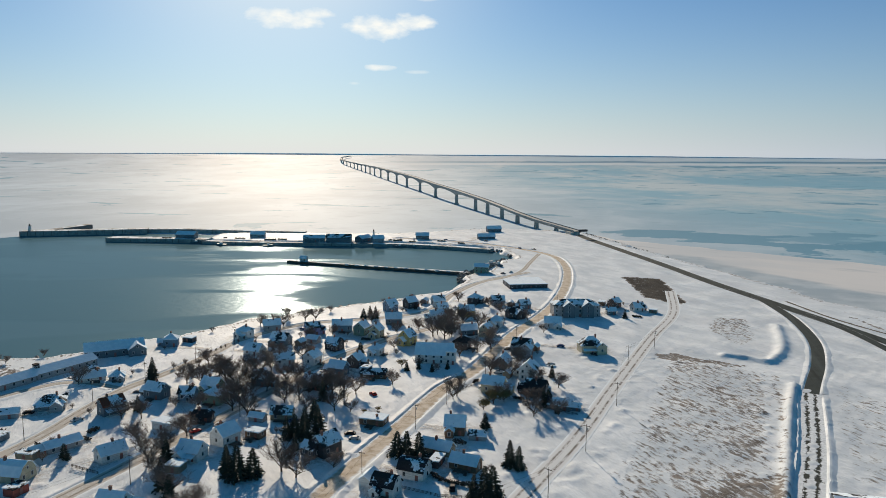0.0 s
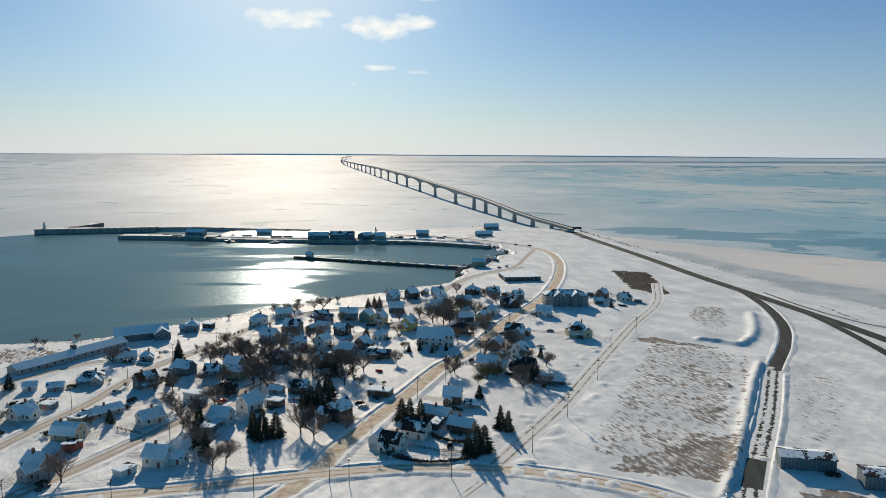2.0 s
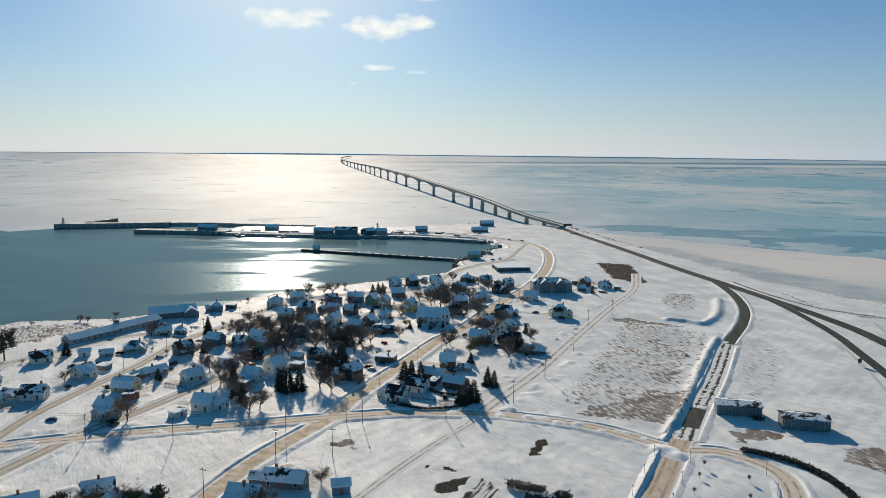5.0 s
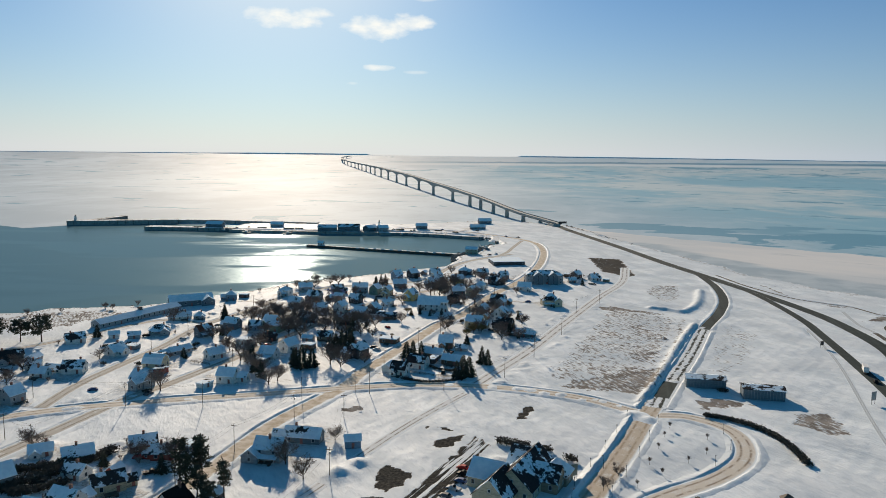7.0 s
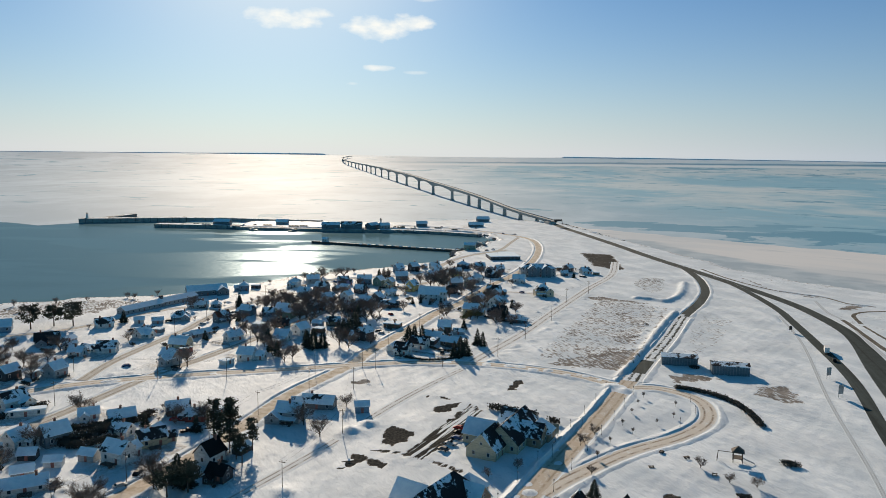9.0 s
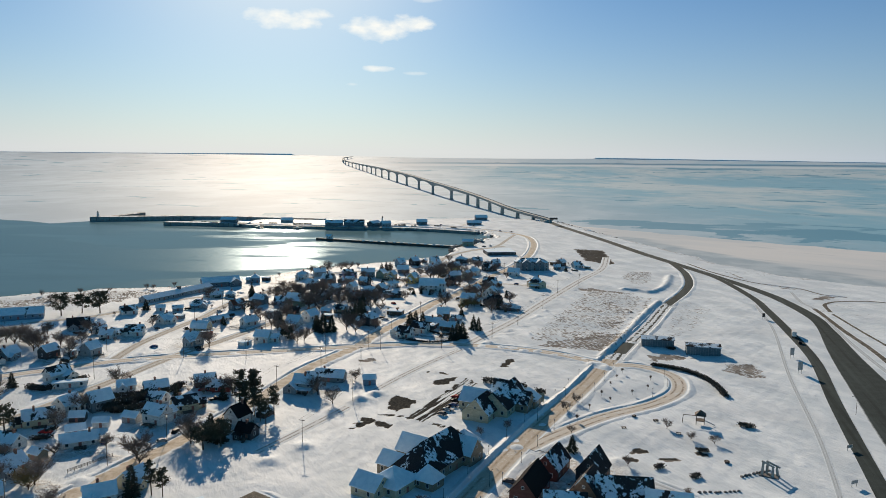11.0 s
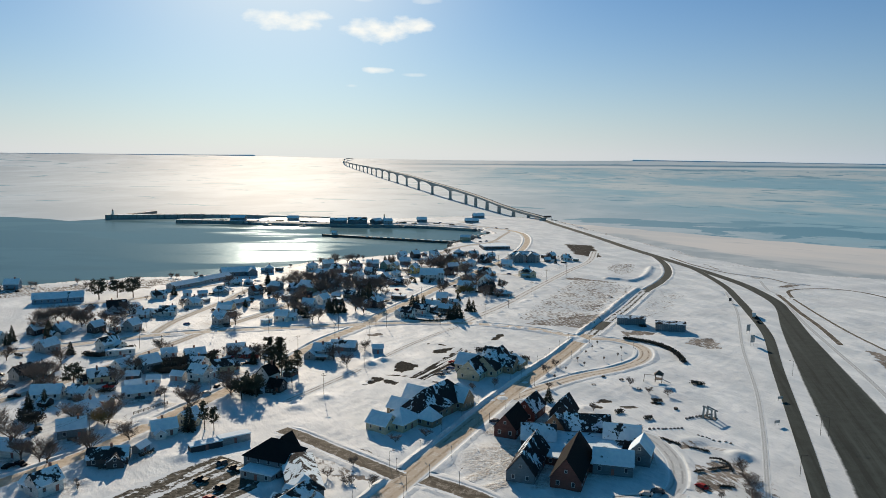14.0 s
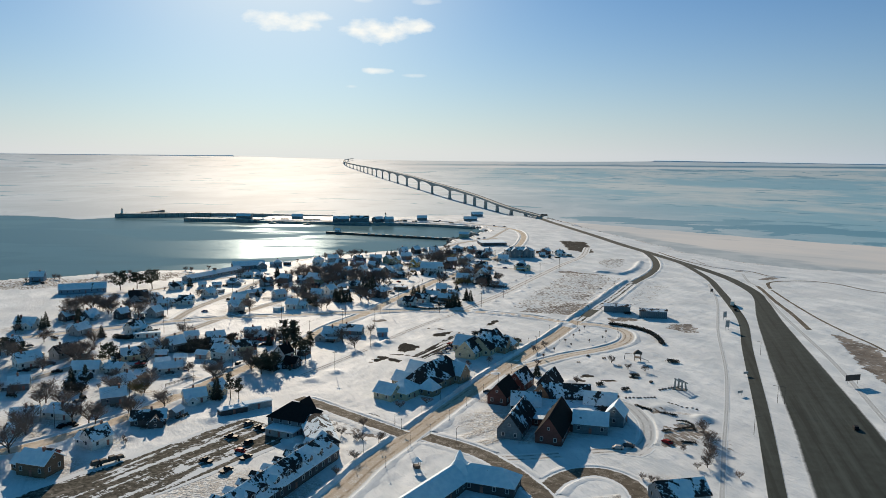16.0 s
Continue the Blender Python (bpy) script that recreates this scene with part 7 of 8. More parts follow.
def bare_tree(x, y, s=1.0):
    plant("bare_tree", "leafless grey-brown village tree with a dense twiggy crown" if s > 0.75 else "small leafless tree with thin twigs", "tree", trng.choice(BARE_TREES), x, y, s * trng.uniform(0.98, 1.25) * (1.12 if s > 0.7 else 1.0), trng.uniform(0, 360), "bare trees")


def willow(x, y, s=1.0):
    plant("willow", "leafless yellow-brown bushy willow", "tree", trng.choice(WILLOWS), x, y, s, trng.uniform(0, 360), "willows")


def spruce(x, y, s=1.0):
    plant("spruce", "dark green spruce tree standing in the snow", "conifer", trng.choice(SPRUCES), x, y, s, trng.uniform(0, 360), "spruces")


def pine(x, y, s=1.0):
    plant("pine", "dark tall pine with a bare lower trunk and clumped crown", "conifer", trng.choice(PINES), x, y, s, trng.uniform(0, 360), "pines")


def broad_pine(x, y, s=1.0):
    plant("pine", "dark spreading pine with a domed clumpy crown", "conifer", trng.choice(BROAD_PINES), x, y, s, trng.uniform(0, 360), "pines")


def young_tree(x, y, s=1.0):
    """A slim stem with a small round head of twigs."""
    plant("young_tree", "slim young tree with a small round leafless head", "tree", YOUNG, x, y, s * trng.uniform(0.85, 1.15), trng.uniform(0, 360), "young trees")


def young_tree_meshes(seed):
    rng = random.Random(seed)
    stem, head = Geo().tube((0, 0, -0.2), (0, 0, 2.2), 0.06, 0.04, 6), Geo()
    for _ in range(150):
        c = Vector((rng.gauss(0, 0.28), rng.gauss(0, 0.28), 2.1 + rng.gauss(0, 0.32)))
        thorn(head, c, c + Vector((rng.uniform(-1, 1), rng.uniform(-1, 1), rng.uniform(-0.3, 1))).normalized() * 0.55, 0.06)
    return stem.mesh("trunk", M_BARK), head.mesh("crown", M_TWIG)


YOUNG = young_tree_meshes(61)
# the row by the back lane and the saplings inside the loop road
for x, y in ((-126.6, 399), (-124.9, 402.2), (-123.6, 406.3), (-121.9, 410), (-120.6, 414.2), (-116, 425), (93.7, 152.9), (87.6, 140.6), (80, 126), (81.9, 117.2), (70.4, 107.3), (98.7, 162.4), (95, 127.9), (104.6, 136), (110, 150), (66, 122), (58, 104), (62, 92)):
    young_tree(x, y)

# the dense trees among the village houses
bare_tree(-103, 352, 1.1), bare_tree(-95, 342, 1.15), bare_tree(-94, 361, 1.1), bare_tree(-89, 366), bare_tree(-85, 372), bare_tree(-89, 313, 1.1), bare_tree(-81, 306, 1.1), bare_tree(-109, 362)
bare_tree(-121, 384, 0.8), bare_tree(-75, 357, 1.1), bare_tree(-49, 335, 1.1), bare_tree(-43, 331, 1.1), bare_tree(-54, 338), bare_tree(-38, 336, 1.0), bare_tree(-45, 314, 0.9), bare_tree(-38, 313, 0.7)
bare_tree(-57, 314, 0.8), bare_tree(-99, 470, 1.0), bare_tree(-81, 487, 1.0), bare_tree(-3, 446, 1.2), bare_tree(4, 439, 1.2), bare_tree(11, 480, 1.2), bare_tree(16, 472, 1.2), bare_tree(44, 510, 0.9)
willow(25, 324, 1.35), willow(20, 316, 1.2), willow(30, 327, 1.2), bare_tree(41, 307, 0.8), bare_tree(52, 309, 0.8), bare_tree(36, 363), bare_tree(7, 330, 0.8), bare_tree(-88, 232, 1.0)
bare_tree(-80, 216, 0.8), bare_tree(-77, 222, 0.8), bare_tree(-55, 251, 1.05), bare_tree(-49, 246, 1.0), bare_tree(-98, 248, 0.8), bare_tree(-121, 350), bare_tree(-114, 350), bare_tree(37, 531, 0.8)
bare_tree(22, 408, 0.9), bare_tree(30, 411, 0.9), bare_tree(43, 386), bare_tree(-1, 372, 0.6), bare_tree(-10, 380, 0.7), willow(-19, 381, 0.9), bare_tree(66, 456, 0.7), bare_tree(-25, 416, 0.7), bare_tree(-143, 259, 0.4)
willow(-32, 311, 0.45), willow(-26, 314, 0.45), bare_tree(-95, 70.6, 1.0), bare_tree(-209, 235, 0.95), bare_tree(-212, 203, 1.0), bare_tree(-45, 112, 0.75), bare_tree(-38.6, 147, 0.7), bare_tree(-236, 235, 0.8)
bare_tree(-250, 204, 1.1), bare_tree(-248, 212, 1.0), bare_tree(-244, 219, 1.0), bare_tree(-231, 205, 0.9), bare_tree(-222, 198), bare_tree(-240, 178), bare_tree(-192, 86, 1.0), bare_tree(-134, 27, 1.0)
willow(-139, 29, 1.3), willow(-134, 23, 1.3), bare_tree(-130, -1, 0.7), bare_tree(-105, 43, 0.8), bare_tree(-93, 63, 0.9), bare_tree(-209, 206, 0.7), bare_tree(-140, 52, 0.5), bare_tree(-190, 76, 1.1)
bare_tree(-179, 66, 0.9), bare_tree(-195, 111, 0.9), bare_tree(-251, 193, 1.0), bare_tree(-230, 212, 0.9), bare_tree(-127, -5, 0.9), bare_tree(-172, 12, 1.0), bare_tree(-141, -14, 1.0), bare_tree(-160, -27, 1.1)
bare_tree(-157, -44, 1.1), bare_tree(-220, 76, 1.1), bare_tree(-198, 60, 0.8), bare_tree(-70, 335, 1.0), bare_tree(-63, 328, 1.0), bare_tree(-110, 375, 0.8), bare_tree(48, 352, 0.9), bare_tree(12, 400, 0.9)
bare_tree(58, 347, 0.8), bare_tree(-22, 350, 0.7), bare_tree(30, 433, 1.0), bare_tree(8, 462, 1.1), bare_tree(-92, 330, 1.0), bare_tree(-105, 316, 0.8), bare_tree(26, 466, 1.0), bare_tree(60, 490, 0.8), bare_tree(-12, 460, 0.8)
for x, y in ((-14, 8), (8, 55), (20, 75), (31, 82), (-20, -30), (-28, -48), (-33, -62), (60, 107), (66, 116), (-2, 14), (104, 72), (112, 68), (98, 84), (-36, -24), (-28, -14),
             (57, 78), (97, -38), (97, -54), (109, -62), (72, 46), (85, 20)):
    bare_tree(x, y, 0.26 if x > 94 and y < 0 else 0.42)
spruce(-11.4, 262, 0.95), spruce(-7, 263, 0.9), spruce(-15, 265, 0.85), spruce(15, 229, 1.05), spruce(18, 233, 0.9), spruce(26, 257, 0.85), spruce(29, 254, 0.75), spruce(-69, 245, 1.05), spruce(-64, 247, 0.9), spruce(-73, 247, 0.9)
spruce(-48, 288, 1.0), spruce(-52, 281, 0.85), spruce(-54, 270, 0.6), spruce(-50, 272, 0.55), spruce(-142, 362, 0.85), spruce(-46, 498, 0.7), spruce(-42, 494, 0.75), spruce(-50, 494, 0.6), spruce(-87, 69, 0.9), spruce(-83, 66, 0.85)
spruce(-92, 237, 0.85), spruce(-199, 130, 0.65), spruce(-246, 157, 0.85), spruce(-261, 153, 0.6), spruce(-175, 42, 0.7), spruce(-170, 46, 0.7), spruce(-98, 19, 0.95), spruce(50, 325, 0.6), spruce(54, 60, 0.55), spruce(47, 320, 0.7)
spruce(-10, 377, 0.45), spruce(-16, 374, 0.4), spruce(-3, 372, 0.4), spruce(5, 377, 0.4), spruce(52, 421, 0.5), spruce(-43, 405, 0.6), spruce(-52, 327, 0.8)
pine(-84, 101, 1.25), pine(-80, 110, 1.2), pine(-78, 106, 1.15), pine(-81, 97, 1.0), pine(-68, 96, 0.95), pine(-68.6, 83, 0.9), pine(-72, 88, 0.85), pine(-76, 94, 0.9), pine(-92, 20, 0.8), pine(-88, 19, 0.75)
pine(-216, 74, 0.8)
broad_pine(-251.3, 283.2, 1.5), broad_pine(-241.5, 292.3, 1.5), broad_pine(-229.5, 292.9, 1.5), broad_pine(-169.5, 71.8, 1.15), broad_pine(-86.6, 57.7, 1.15), broad_pine(-81, 61.5, 1.15), broad_pine(-231.9, 88.4, 1.15)
bare_tree(-245.2, 197.2, 0.95), bare_tree(-239.6, 205.9, 0.95), bare_tree(-236, 211.1, 0.95), bare_tree(-222.4, 193.4, 0.95), bare_tree(-197.6, 183, 0.95), bare_tree(-187.1, 84.1, 0.95), bare_tree(-191.4, 80.1, 0.95), bare_tree(-227.3, 117.9, 0.95), bare_tree(-115.8, 277.6, 0.95)
bare_tree(-101.6, 265.2, 0.95), bare_tree(-99.2, 283.9, 0.95), bare_tree(-104.2, 256.9, 0.95), bare_tree(-86.5, 323.7, 0.95), bare_tree(-80.2, 339.6, 0.95), bare_tree(-68.7, 323.9, 0.95), bare_tree(-69.4, 354.8, 0.95), bare_tree(-100.9, 491.9, 0.95), bare_tree(-88.1, 486.4, 0.95)
bare_tree(-0.2, 450.2, 0.95), bare_tree(8.1, 444.8, 0.95), bare_tree(8.8, 333.7, 0.95), bare_tree(-102.1, 358.9, 0.95), bare_tree(-88.1, 345.8, 0.95), bare_tree(-60.5, 337.7, 0.95), bare_tree(-52.8, 346.2, 0.95)
spruce(-227.5, 160.7, 0.8), spruce(-259.1, 149.5, 0.8), spruce(-231.2, 170.7, 0.8), spruce(-139.9, 354.9, 0.8), spruce(-86.3, 228.4, 0.8), spruce(-51.8, 302.7, 0.8), spruce(-54.3, 293.9, 0.8), spruce(-59.3, 281.7, 0.8), spruce(-56.4, 283.8, 0.8)
spruce(11.7, 230.3, 0.8), spruce(-74.9, 252.9, 0.8)


def hedge(pts, half, h, note="dark dense hedge row in the snow"):
    rng = random.Random(int(pts[0][0] * 7))
    g = Geo()
    for p in spline(pts, 0.5):
        for _ in range(max(6, int(22 * half / 1.3))):
            c = Vector((p[0] + rng.uniform(-half, half), p[1] + rng.uniform(-half, half), rng.uniform(0, h * 0.75)))
            e = c + Vector((rng.uniform(-0.7, 0.7), rng.uniform(-0.7, 0.7), rng.uniform(0.2, 0.9))) * 0.9
            spindle(g, c, e, 0.36, rng)
    tagged(new("hedge", g.mesh("hedge", M_BUSH)), note, "hedge", "hedges")


hedge([(119, 177), (126, 173), (133, 167), (138, 157), (140, 145), (139.5, 134), (139, 126)], 1.3, 2.0, "curved dark hedge row around the park in the snow")
hedge([(26, 146), (31, 143), (37, 141)], 1.3, 3.0), hedge([(42, 138), (45, 137)], 1.2, 2.6), hedge([(50, 130), (53, 128)], 1.2, 2.4)
hedge([(-150, 113), (-138, 117), (-124, 125), (-120, 134)], 1.6, 3.4), hedge([(-149, 108), (-136, 98), (-125, 106)], 1.6, 3.0)
hedge([(82.5, 44), (84, 45.5)], 1.3, 1.5, "dark clipped shrub in the park"), hedge([(93, 36.5), (95, 38)], 1.2, 1.3, "low dark clipped shrub in the park")
hedge([(131, 88), (134, 86)], 1.6, 1.6, "low brown shrub clump in the snow"), hedge([(103, 61), (106, 60)], 1.0, 1.4, "low brown shrub clump beside the path"), hedge([(-176, 284), (-174, 285)], 1.8, 2.6, "round dark bush on a lawn")
hedge([(-135, 203), (-133, 204)], 1.2, 1.6, "small dark bush beside the lane"), hedge([(-16, 226), (-4, 222), (8, 224), (14, 228)], 0.5, 1.2, "low hedge behind a snowbank"), hedge([(138, 212), (141, 211)], 1.0, 1.8, "dark bush between the barns")
hedge([(-155, 66), (-150, 68)], 1.2, 1.8, "low dark garden bush"), hedge([(-190, 282), (-188, 284)], 0.8, 1.2, "low dark garden bush")
hedge([(-8, 258), (2, 244), (12, 240)], 0.6, 1.2, "brown garden hedge along a yard")


# ---- snow-dusted rock armour on the harbour shores ----
def rock_armour():
    rng = random.Random(9)
    g = Geo()
    for line, n in (([(-200, 1018), (-60, 1022), (10, 1056), (80, 1100)], 300), ([(-60, 912), (20, 886), (74, 855), (82, 810)], 220), ([(20, 650), (26, 694), (52, 742), (74, 795)], 220), ([(205, 1045), (222, 960), (250, 805)], 260),
                    ([(-374, 326), (-299, 364), (-267, 379), (-200, 404), (-163, 440), (-91, 519), (-7, 580)], 300)):
        pts = spline(line, 2)
        for _ in range(n):
            p = pts[rng.randrange(len(pts))]
            s = rng.uniform(0.5, 1.5)
            q = Euler((rng.uniform(0, 6), rng.uniform(0, 6), rng.uniform(0, 6))).to_matrix()
            c = Vector((p[0] + rng.uniform(-4, 4), p[1] + rng.uniform(-4, 4), SEA + rng.uniform(0.2, 2.2)))
            vs = [c + q @ Vector((a * s * rng.uniform(0.6, 1), b * s * rng.uniform(0.6, 1), d * s * rng.uniform(0.4, 0.8))) for d in (-1, 1) for b in (-1, 1) for a in (-1, 1)]
            g.add(vs, [(0, 2, 3, 1), (4, 5, 7, 6), (0, 1, 5, 4), (1, 3, 7, 5), (3, 2, 6, 7), (2, 0, 4, 6)])
    tagged(new("rocks", g.mesh("rocks", M_ROCK)), "grey quarry rocks along the shore", "rocks", kind="stuff")


rock_armour()


# ---- gardens behind the shops ----
def boulder_mesh(seed, r):
    rng = random.Random(seed)
    g = Geo()
    ring = [(math.cos(a) * r * rng.uniform(0.8, 1.2), math.sin(a) * r * rng.uniform(0.8, 1.2)) for a in (0.3, 1.3, 2.4, 3.5, 4.6, 5.5)]
    n = len(ring)
    vs = [(a, b, -0.2) for a, b in ring] + [(a * 0.9, b * 0.9, r * 0.5) for a, b in ring] + [(a * 0.45, b * 0.45, r * 0.85) for a, b in ring]
    fs = [(i + k * n, (i + 1) % n + k * n, (i + 1) % n + (k + 1) * n, i + (k + 1) * n) for k in range(2) for i in range(n)]
    return g.add(vs, fs + [tuple(range(2 * n, 3 * n))]).mesh("boulder", M_ROCK)


BOULDERS = [boulder_mesh(s, 0.75) for s in (1, 2, 3)]


def boulder_row(pts, step=1.7):
    root = thing("boulder_row", "curved row of grey boulders edging a snowy garden", "boulders", pose(0, 0, 0), "boulder rows")
    rng = random.Random(int(pts[0][1] * 3))
    for p in spline(pts, step):
        part("boulder", rng.choice(BOULDERS), root, pose(p[0] + rng.uniform(-0.3, 0.3), p[1] + rng.uniform(-0.3, 0.3), 0.0, 0, 0, rng.uniform(0, 360)))


boulder_row([(110.4, 37.5), (115.8, 40.4), (122.4, 42.5)]), boulder_row([(91, 25), (98, 25), (105, 26)]), boulder_row([(109, 18), (113.4, 12.7), (119, 9.8)])
for pts in ([(93.1, 14.5), (95.5, 11.1), (98, 8)], [(101, 5.6), (107, 1.4)], [(95.4, -17), (98.8, -16)], [(101.4, -15), (105.6, -14), (109.8, -12)], [(105.6, -5), (108.4, -6), (110, -10), (109, -16)], [(92.3, -29), (95.6, -29.8)], [(99.6, -29), (104.4, -29.7)]):
    hedge(pts, 0.35, 0.4, "low dark planting bed of clipped shrubs")
for x, y in ((112, -19), (110.7, -27), (109, -34), (106.5, -41), (104, -47), (101, -53)):
    bare_tree(x, y, 0.55)

# hedges and trees of the nearer yards
hedge([(-190.6, 128.8), (-182, 126.4), (-177.4, 132.1), (-170.6, 143.6)], 1.6, 2.8, "dark clipped garden hedge half buried in snow")
hedge([(-144.9, 100), (-137.5, 105.1), (-132, 112.7), (-130.5, 123)], 2.0, 4.2, "tall dense dark cedar hedge"), hedge([(-172, 30.5), (-165, 26), (-163.5, 30.7)], 2.2, 5.5, "tall dense dark cedar clump")
bare_tree(-195.3, 86.8, 1.0), bare_tree(-152, 77, 0.9), bare_tree(-138.5, -14, 0.8), bare_tree(-173, 9, 0.8), bare_tree(-108.5, 49.4, 0.9), spruce(-234, 175, 0.8)
for k, (x, y) in enumerate(((-190, 58), (-230, 107), (-203, 74), (-127, 64), (-105, 65), (-103, 75), (-154, 73), (-158.5, 18.3), (-158, 12.4), (-146, 133), (-160, 205), (-62, 290), (-118, 268), (-30, 335), (40, 415), (70, 470), (20, 345), (-88, 395), (-150, 300), (-230, 165))):
    car(x, y, (25, 60, 150, 100)[k % 4] + k * 5, ("black", "grey", "white", "blue", "silver", "black", "red")[k % 7], k % 3 == 0)
board_fence((-127.6, 36.7), (-118, 51))
hedge([(-107.4, -8.2), (-105.5, -5.6), (-104, -3)], 0.4, 1.6, "row of thin garden bushes")

# ---- shrubs in the yards ----
SHRUBS = [shrub_meshes(s, 4.2) for s in (51, 52, 53)]


def shrub(x, y, s):
    plant("shrub", "low leafless brown garden shrub in the snow", "shrub", trng.choice(SHRUBS), x, y, s, trng.uniform(0, 360), "garden shrubs")


yard = random.Random(5)
HOMES = [o for o in scene.objects if o.parent is None and o.name.split(".")[0] in ("house", "shed", "lodge", "church", "mobile_home")]


ROAD_PTS = np.vstack([np.column_stack([r[4][::2], r[3][::2] / 2]) for r in ROADS])
SPOTS = [(o.location.x, o.location.y) for o in HOMES]


def free(x, y, room, off_road):
    if float((np.hypot(ROAD_PTS[:, 0] - x, ROAD_PTS[:, 1] - y) - ROAD_PTS[:, 2]).min()) < off_road:
        return False
    return min(math.hypot(a - x, b - y) for a, b in SPOTS) > room


# timber decks on the sheltered side of some houses
def deck_mesh(w, d):
    g = Geo()
    n = int(w / 0.3)
    for i in range(n):
        g.box(-w / 2 + i * w / n, -w / 2 + (i + 0.9) * w / n, -d, 0, 0.55, 0.62)
    g.box(-w / 2, w / 2, -d, -d + 0.12, 0.3, 0.55)
    for px in (-w / 2, -w / 6, w / 6, w / 2):
        g.box(px - 0.06, px + 0.06, -d, -d + 0.12, -0.3, 1.5)
    g.box(-w / 2, w / 2, -d, -d + 0.08, 1.42, 1.5)
    for k in range(3):
        g.box(w / 2 - 1.1, w / 2 - 0.1, -d - 0.3 * (k + 1), -d - 0.3 * k, -0.2, 0.45 - 0.17 * k)
    return g.mesh("deck", M_TIMBER)


DECKS = [deck_mesh(4.2, 2.8), deck_mesh(5.4, 2.4), deck_mesh(3.4, 3.2)]
for ob in [o for o in HOMES if o.name.split(".")[0] == "house"]:
    if yard.random() < 0.55 and ob.location.y < 460:
        wall = [c for c in ob.children if c.name.split(".")[0] == "wall"][0]
        depth = max(v.co.y for v in wall.data.vertices)
        side = 1 if ob.matrix_basis.to_euler().z > radians(100) else -1
        part("deck", yard.choice(DECKS), ob, pose(0, side * (depth + 0.05), 0, 0, 0, 0 if side < 0 else 180), "weathered timber deck with a rail")

# cars on the drives
for k, (hx, hy, ex, ey, size) in enumerate(YARDS):
    if k % 6 == 2 and hy < 520:
        t = 0.55
        x, y = hx + (ex - hx) * t, hy + (ey - hy) * t
        if min(math.hypot(a - x, b - y) for a, b in SPOTS) > 8.5:
            car(x, y, math.degrees(math.atan2(ey - hy, ex - hx)), ("black", "grey", "silver", "blue", "white", "black")[k // 6 % 6], k % 12 == 2)

# outbuildings behind the village houses
for ob in [o for o in HOMES if o.name.split(".")[0] == "house" and o.location.y > -80]:
    if yard.random() < 0.5:
        a, d = yard.uniform(0, 6.28), yard.uniform(10, 13)
        x, y = ob.location.x + d * math.cos(a), ob.location.y + d * math.sin(a)
        if free(x, y, 9.0, 3.5):
            SPOTS.append((x, y))
            HOMES.append(shed(x, y, yard.uniform(4.5, 7.5), yard.uniform(3.5, 5.0), yard.uniform(2.2, 2.8), yard.choice(("grey", "white", "slate", "brown", "dark", "red", "tan")), yard.choice(("snow", "light", "light", "patchy")),
                              yard.choice((ALONG, ACROSS)) + yard.uniform(-12, 12), yard.choice(("gable", "gable", "flat")), yard.choice(("garden shed", "wooden garage", "tool shed"))))
for ob in [o for o in scene.objects if o.name.split(".")[0] == "house"]:
    cx, cy = ob.location.x, ob.location.y
    for _ in range(yard.choice((0, 1, 1, 2))):
        a, d = yard.uniform(0, 6.28), yard.uniform(8, 12)
        x, y = cx + d * math.cos(a), cy + d * math.sin(a)
        if free(x, y, 6.5, 2.0):
            shrub(x, y, yard.uniform(0.5, 0.95))


for x, y in ((-30, -28), (-28, -26.5), (-27, -29), (-29, -30), (74.4, -63.4), (76.8, -65), (79, -67), (89, -71), (92, -72.6)):
    shrub(x, y, 0.75)
house(82, -79, 17, 10, 3.6, "grey", "patchy", 12, rise=3.6, chimney=False, kind="lodge", note="low shop building")

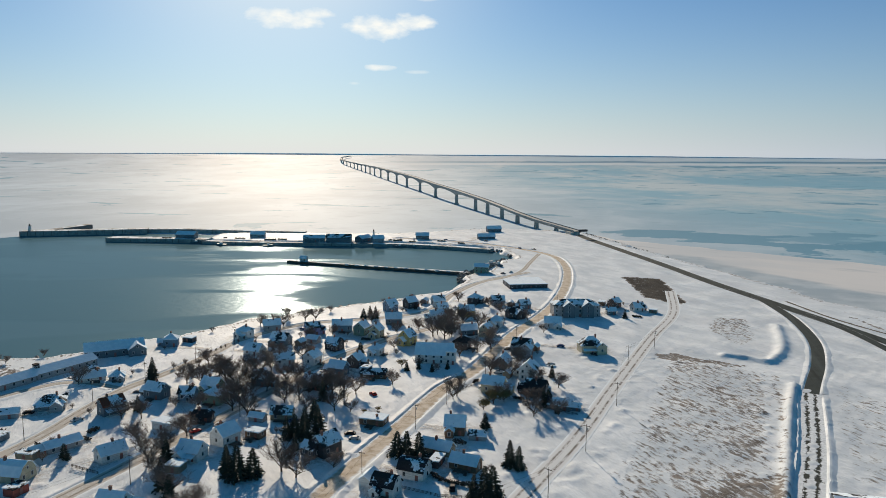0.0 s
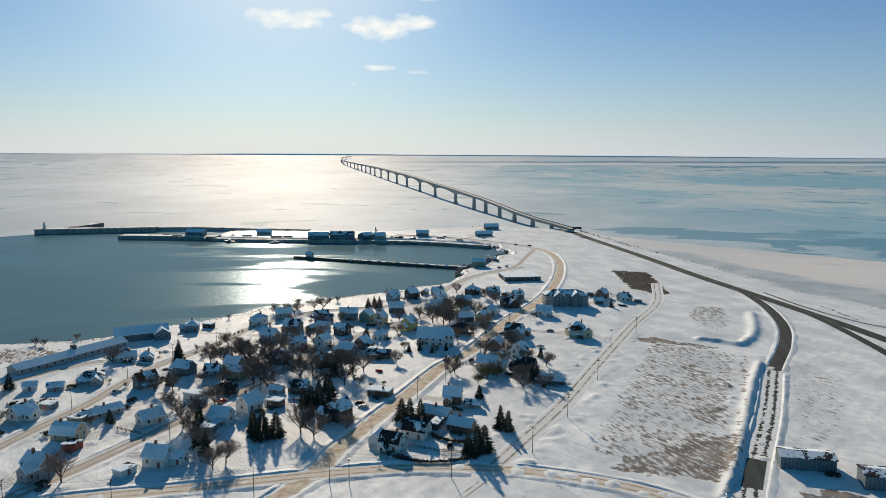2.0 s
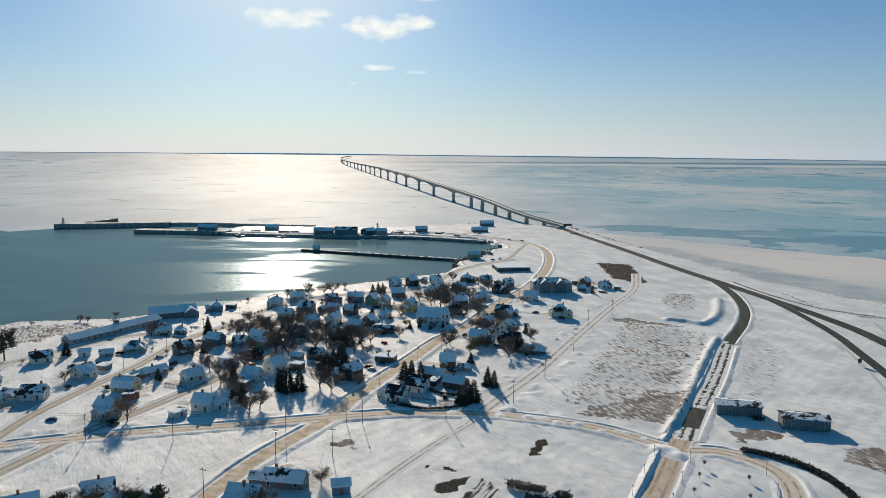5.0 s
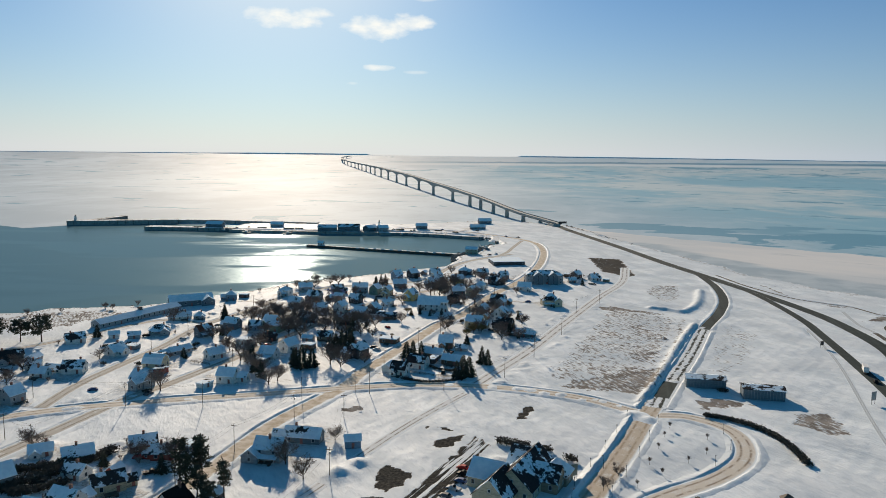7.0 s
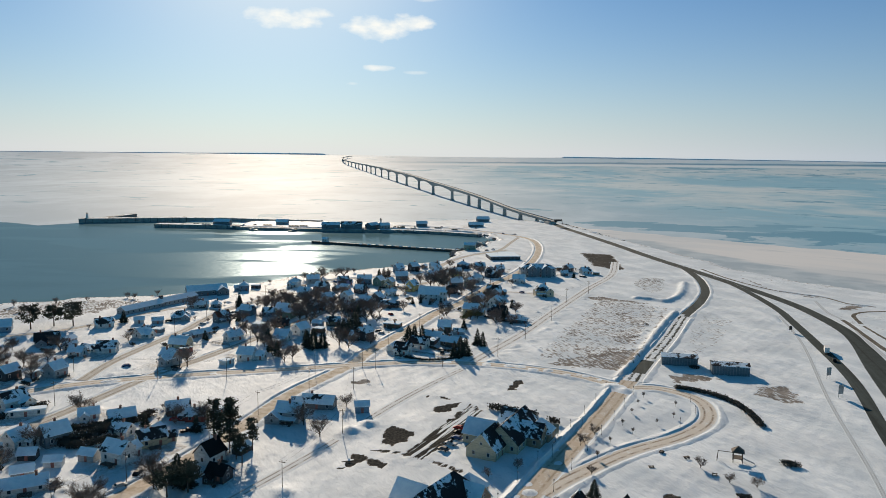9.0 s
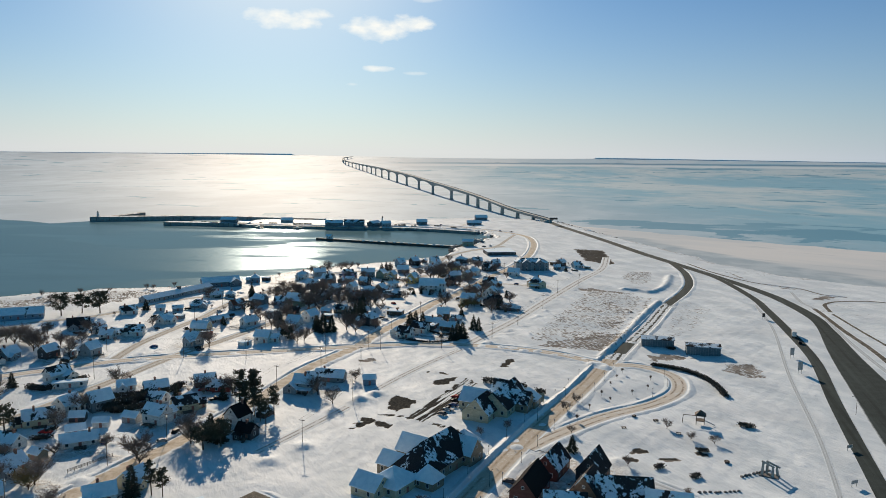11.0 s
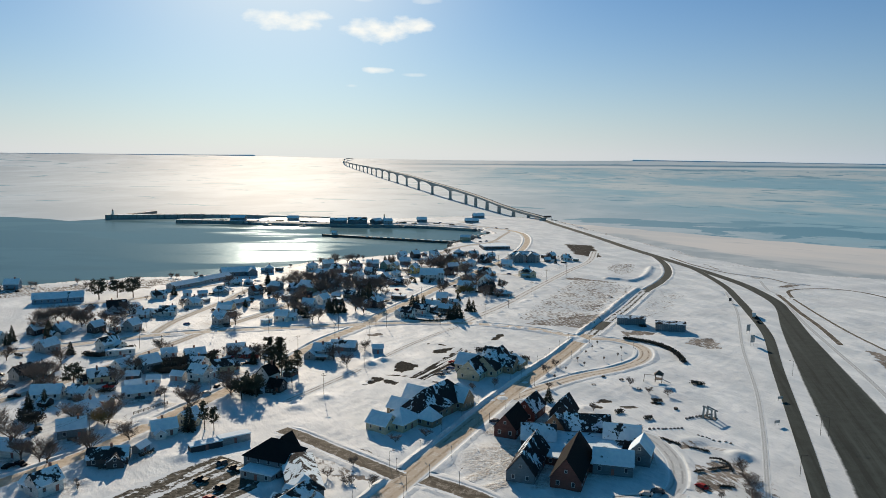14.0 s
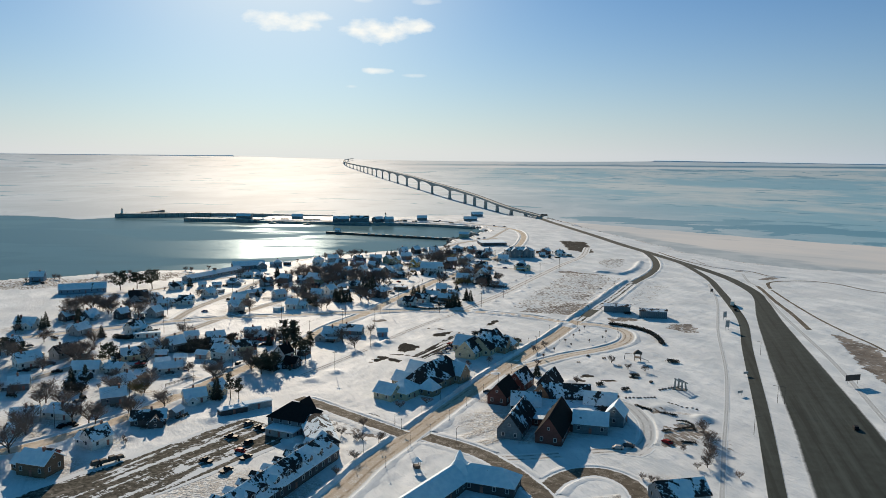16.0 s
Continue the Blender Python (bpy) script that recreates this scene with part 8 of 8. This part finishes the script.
# more trees, cedar hedges and snow heaps among the village houses
lots = [o for o in HOMES if o.name.split(".")[0] == "house"]
for n in range(900):
    ob = lots[n % len(lots)]
    a, d = yard.uniform(0, 6.28), yard.uniform(7, 17)
    x, y = ob.location.x + d * math.cos(a), ob.location.y + d * math.sin(a)
    roll = yard.random()
    if y > 560 or not free(x, y, 6.5, 1.5):
        continue
    if roll < 0.085:
        bare_tree(x, y, yard.uniform(0.5, 0.95))
    elif roll < 0.11:
        spruce(x, y, yard.uniform(0.35, 0.75))
    elif roll < 0.16:
        t = radians(yard.choice((ALONG, ACROSS))) + yard.uniform(-0.1, 0.1)
        L = yard.uniform(2, 6)
        if free(x + L * math.cos(t), y + L * math.sin(t), 6.5, 1.5):
            hedge([(x, y), (x + L * math.cos(t), y + L * math.sin(t))], yard.uniform(0.5, 0.9), yard.uniform(1.0, 2.2), "dark snow-dusted garden hedge beside a house")
    elif roll < 0.40:
        HEAPS.append((x, y, yard.uniform(0.5, 1.3), yard.uniform(1.2, 2.6)))

# the brown thicket behind the back lane
for x, y in ((-136.6, 376), (-129.2, 367), (-126.3, 372.4), (-120.4, 370.2), (-116.6, 374.8), (-109.5, 372.6), (-106.9, 377.3), (-128.2, 360), (-121.4, 358), (-113.4, 357), (-108.5, 355.3), (-102.9, 364), (-96.3, 351.3), (-133, 383), (-125, 380), (-117, 383), (-112, 366), (-123, 364)):
    shrub(x, y, yard.uniform(0.8, 1.35))

# scrub along the western shore
for x, y in ((-262, 350), (-257, 372), (-233, 386), (-215, 398), (-300, 352), (-330, 335), (-140, 455), (-110, 490), (-75, 515), (-285, 335), (-275, 362), (-345, 318), (-40, 545), (-20, 560)):
    shrub(x, y, yard.uniform(0.9, 1.5))
    if yard.random() < 0.5:
        bare_tree(x + 6, y - 3, 0.55)

# ---- gear on the fishing quay ----
M_TRAP = plain("trap_netting", (0.10, 0.11, 0.09), 0.9, var=0.5, scale=1.5, each=0.4)
CRATE = Geo().box(-0.6, 0.6, -0.35, 0.35, 0, 0.45).mesh("trap", M_TRAP)
for x, y, turn, nx, nz in ((-345, 934, -4, 9, 4), (-360, 942, 20, 6, 3), (-215, 925, 5, 10, 4), (-200, 932, 0, 8, 3), (-55, 925, 12, 8, 4), (-35, 915, 10, 6, 3), (0, 925, -10, 7, 3), (-255, 938, 0, 9, 3), (25, 905, -20, 6, 3)):
    root = thing("trap_stack", "weathered stack of lobster traps on the snowy quay", "traps", pose(x, y, 0.2, 0, 0, turn), "trap stacks")
    for i in range(nx):
        for k in range(nz - (i % 3 == 2)):
            part("trap", CRATE, root, pose(i * 1.45, 0, k * 0.47) @ Matrix.Diagonal((1.15, 2.2, 1.0, 1)))
for k, (x, y) in enumerate(((-60, 935), (-48, 938), (-30, 935), (10, 940), (60, 930), (-270, 945), (-285, 938), (95, 860), (110, 850), (60, 680), (68, 688))):
    car(x, y, 20 + 40 * k, ("black", "grey", "white", "blue")[k % 4], k % 2 == 0)


build_ground()
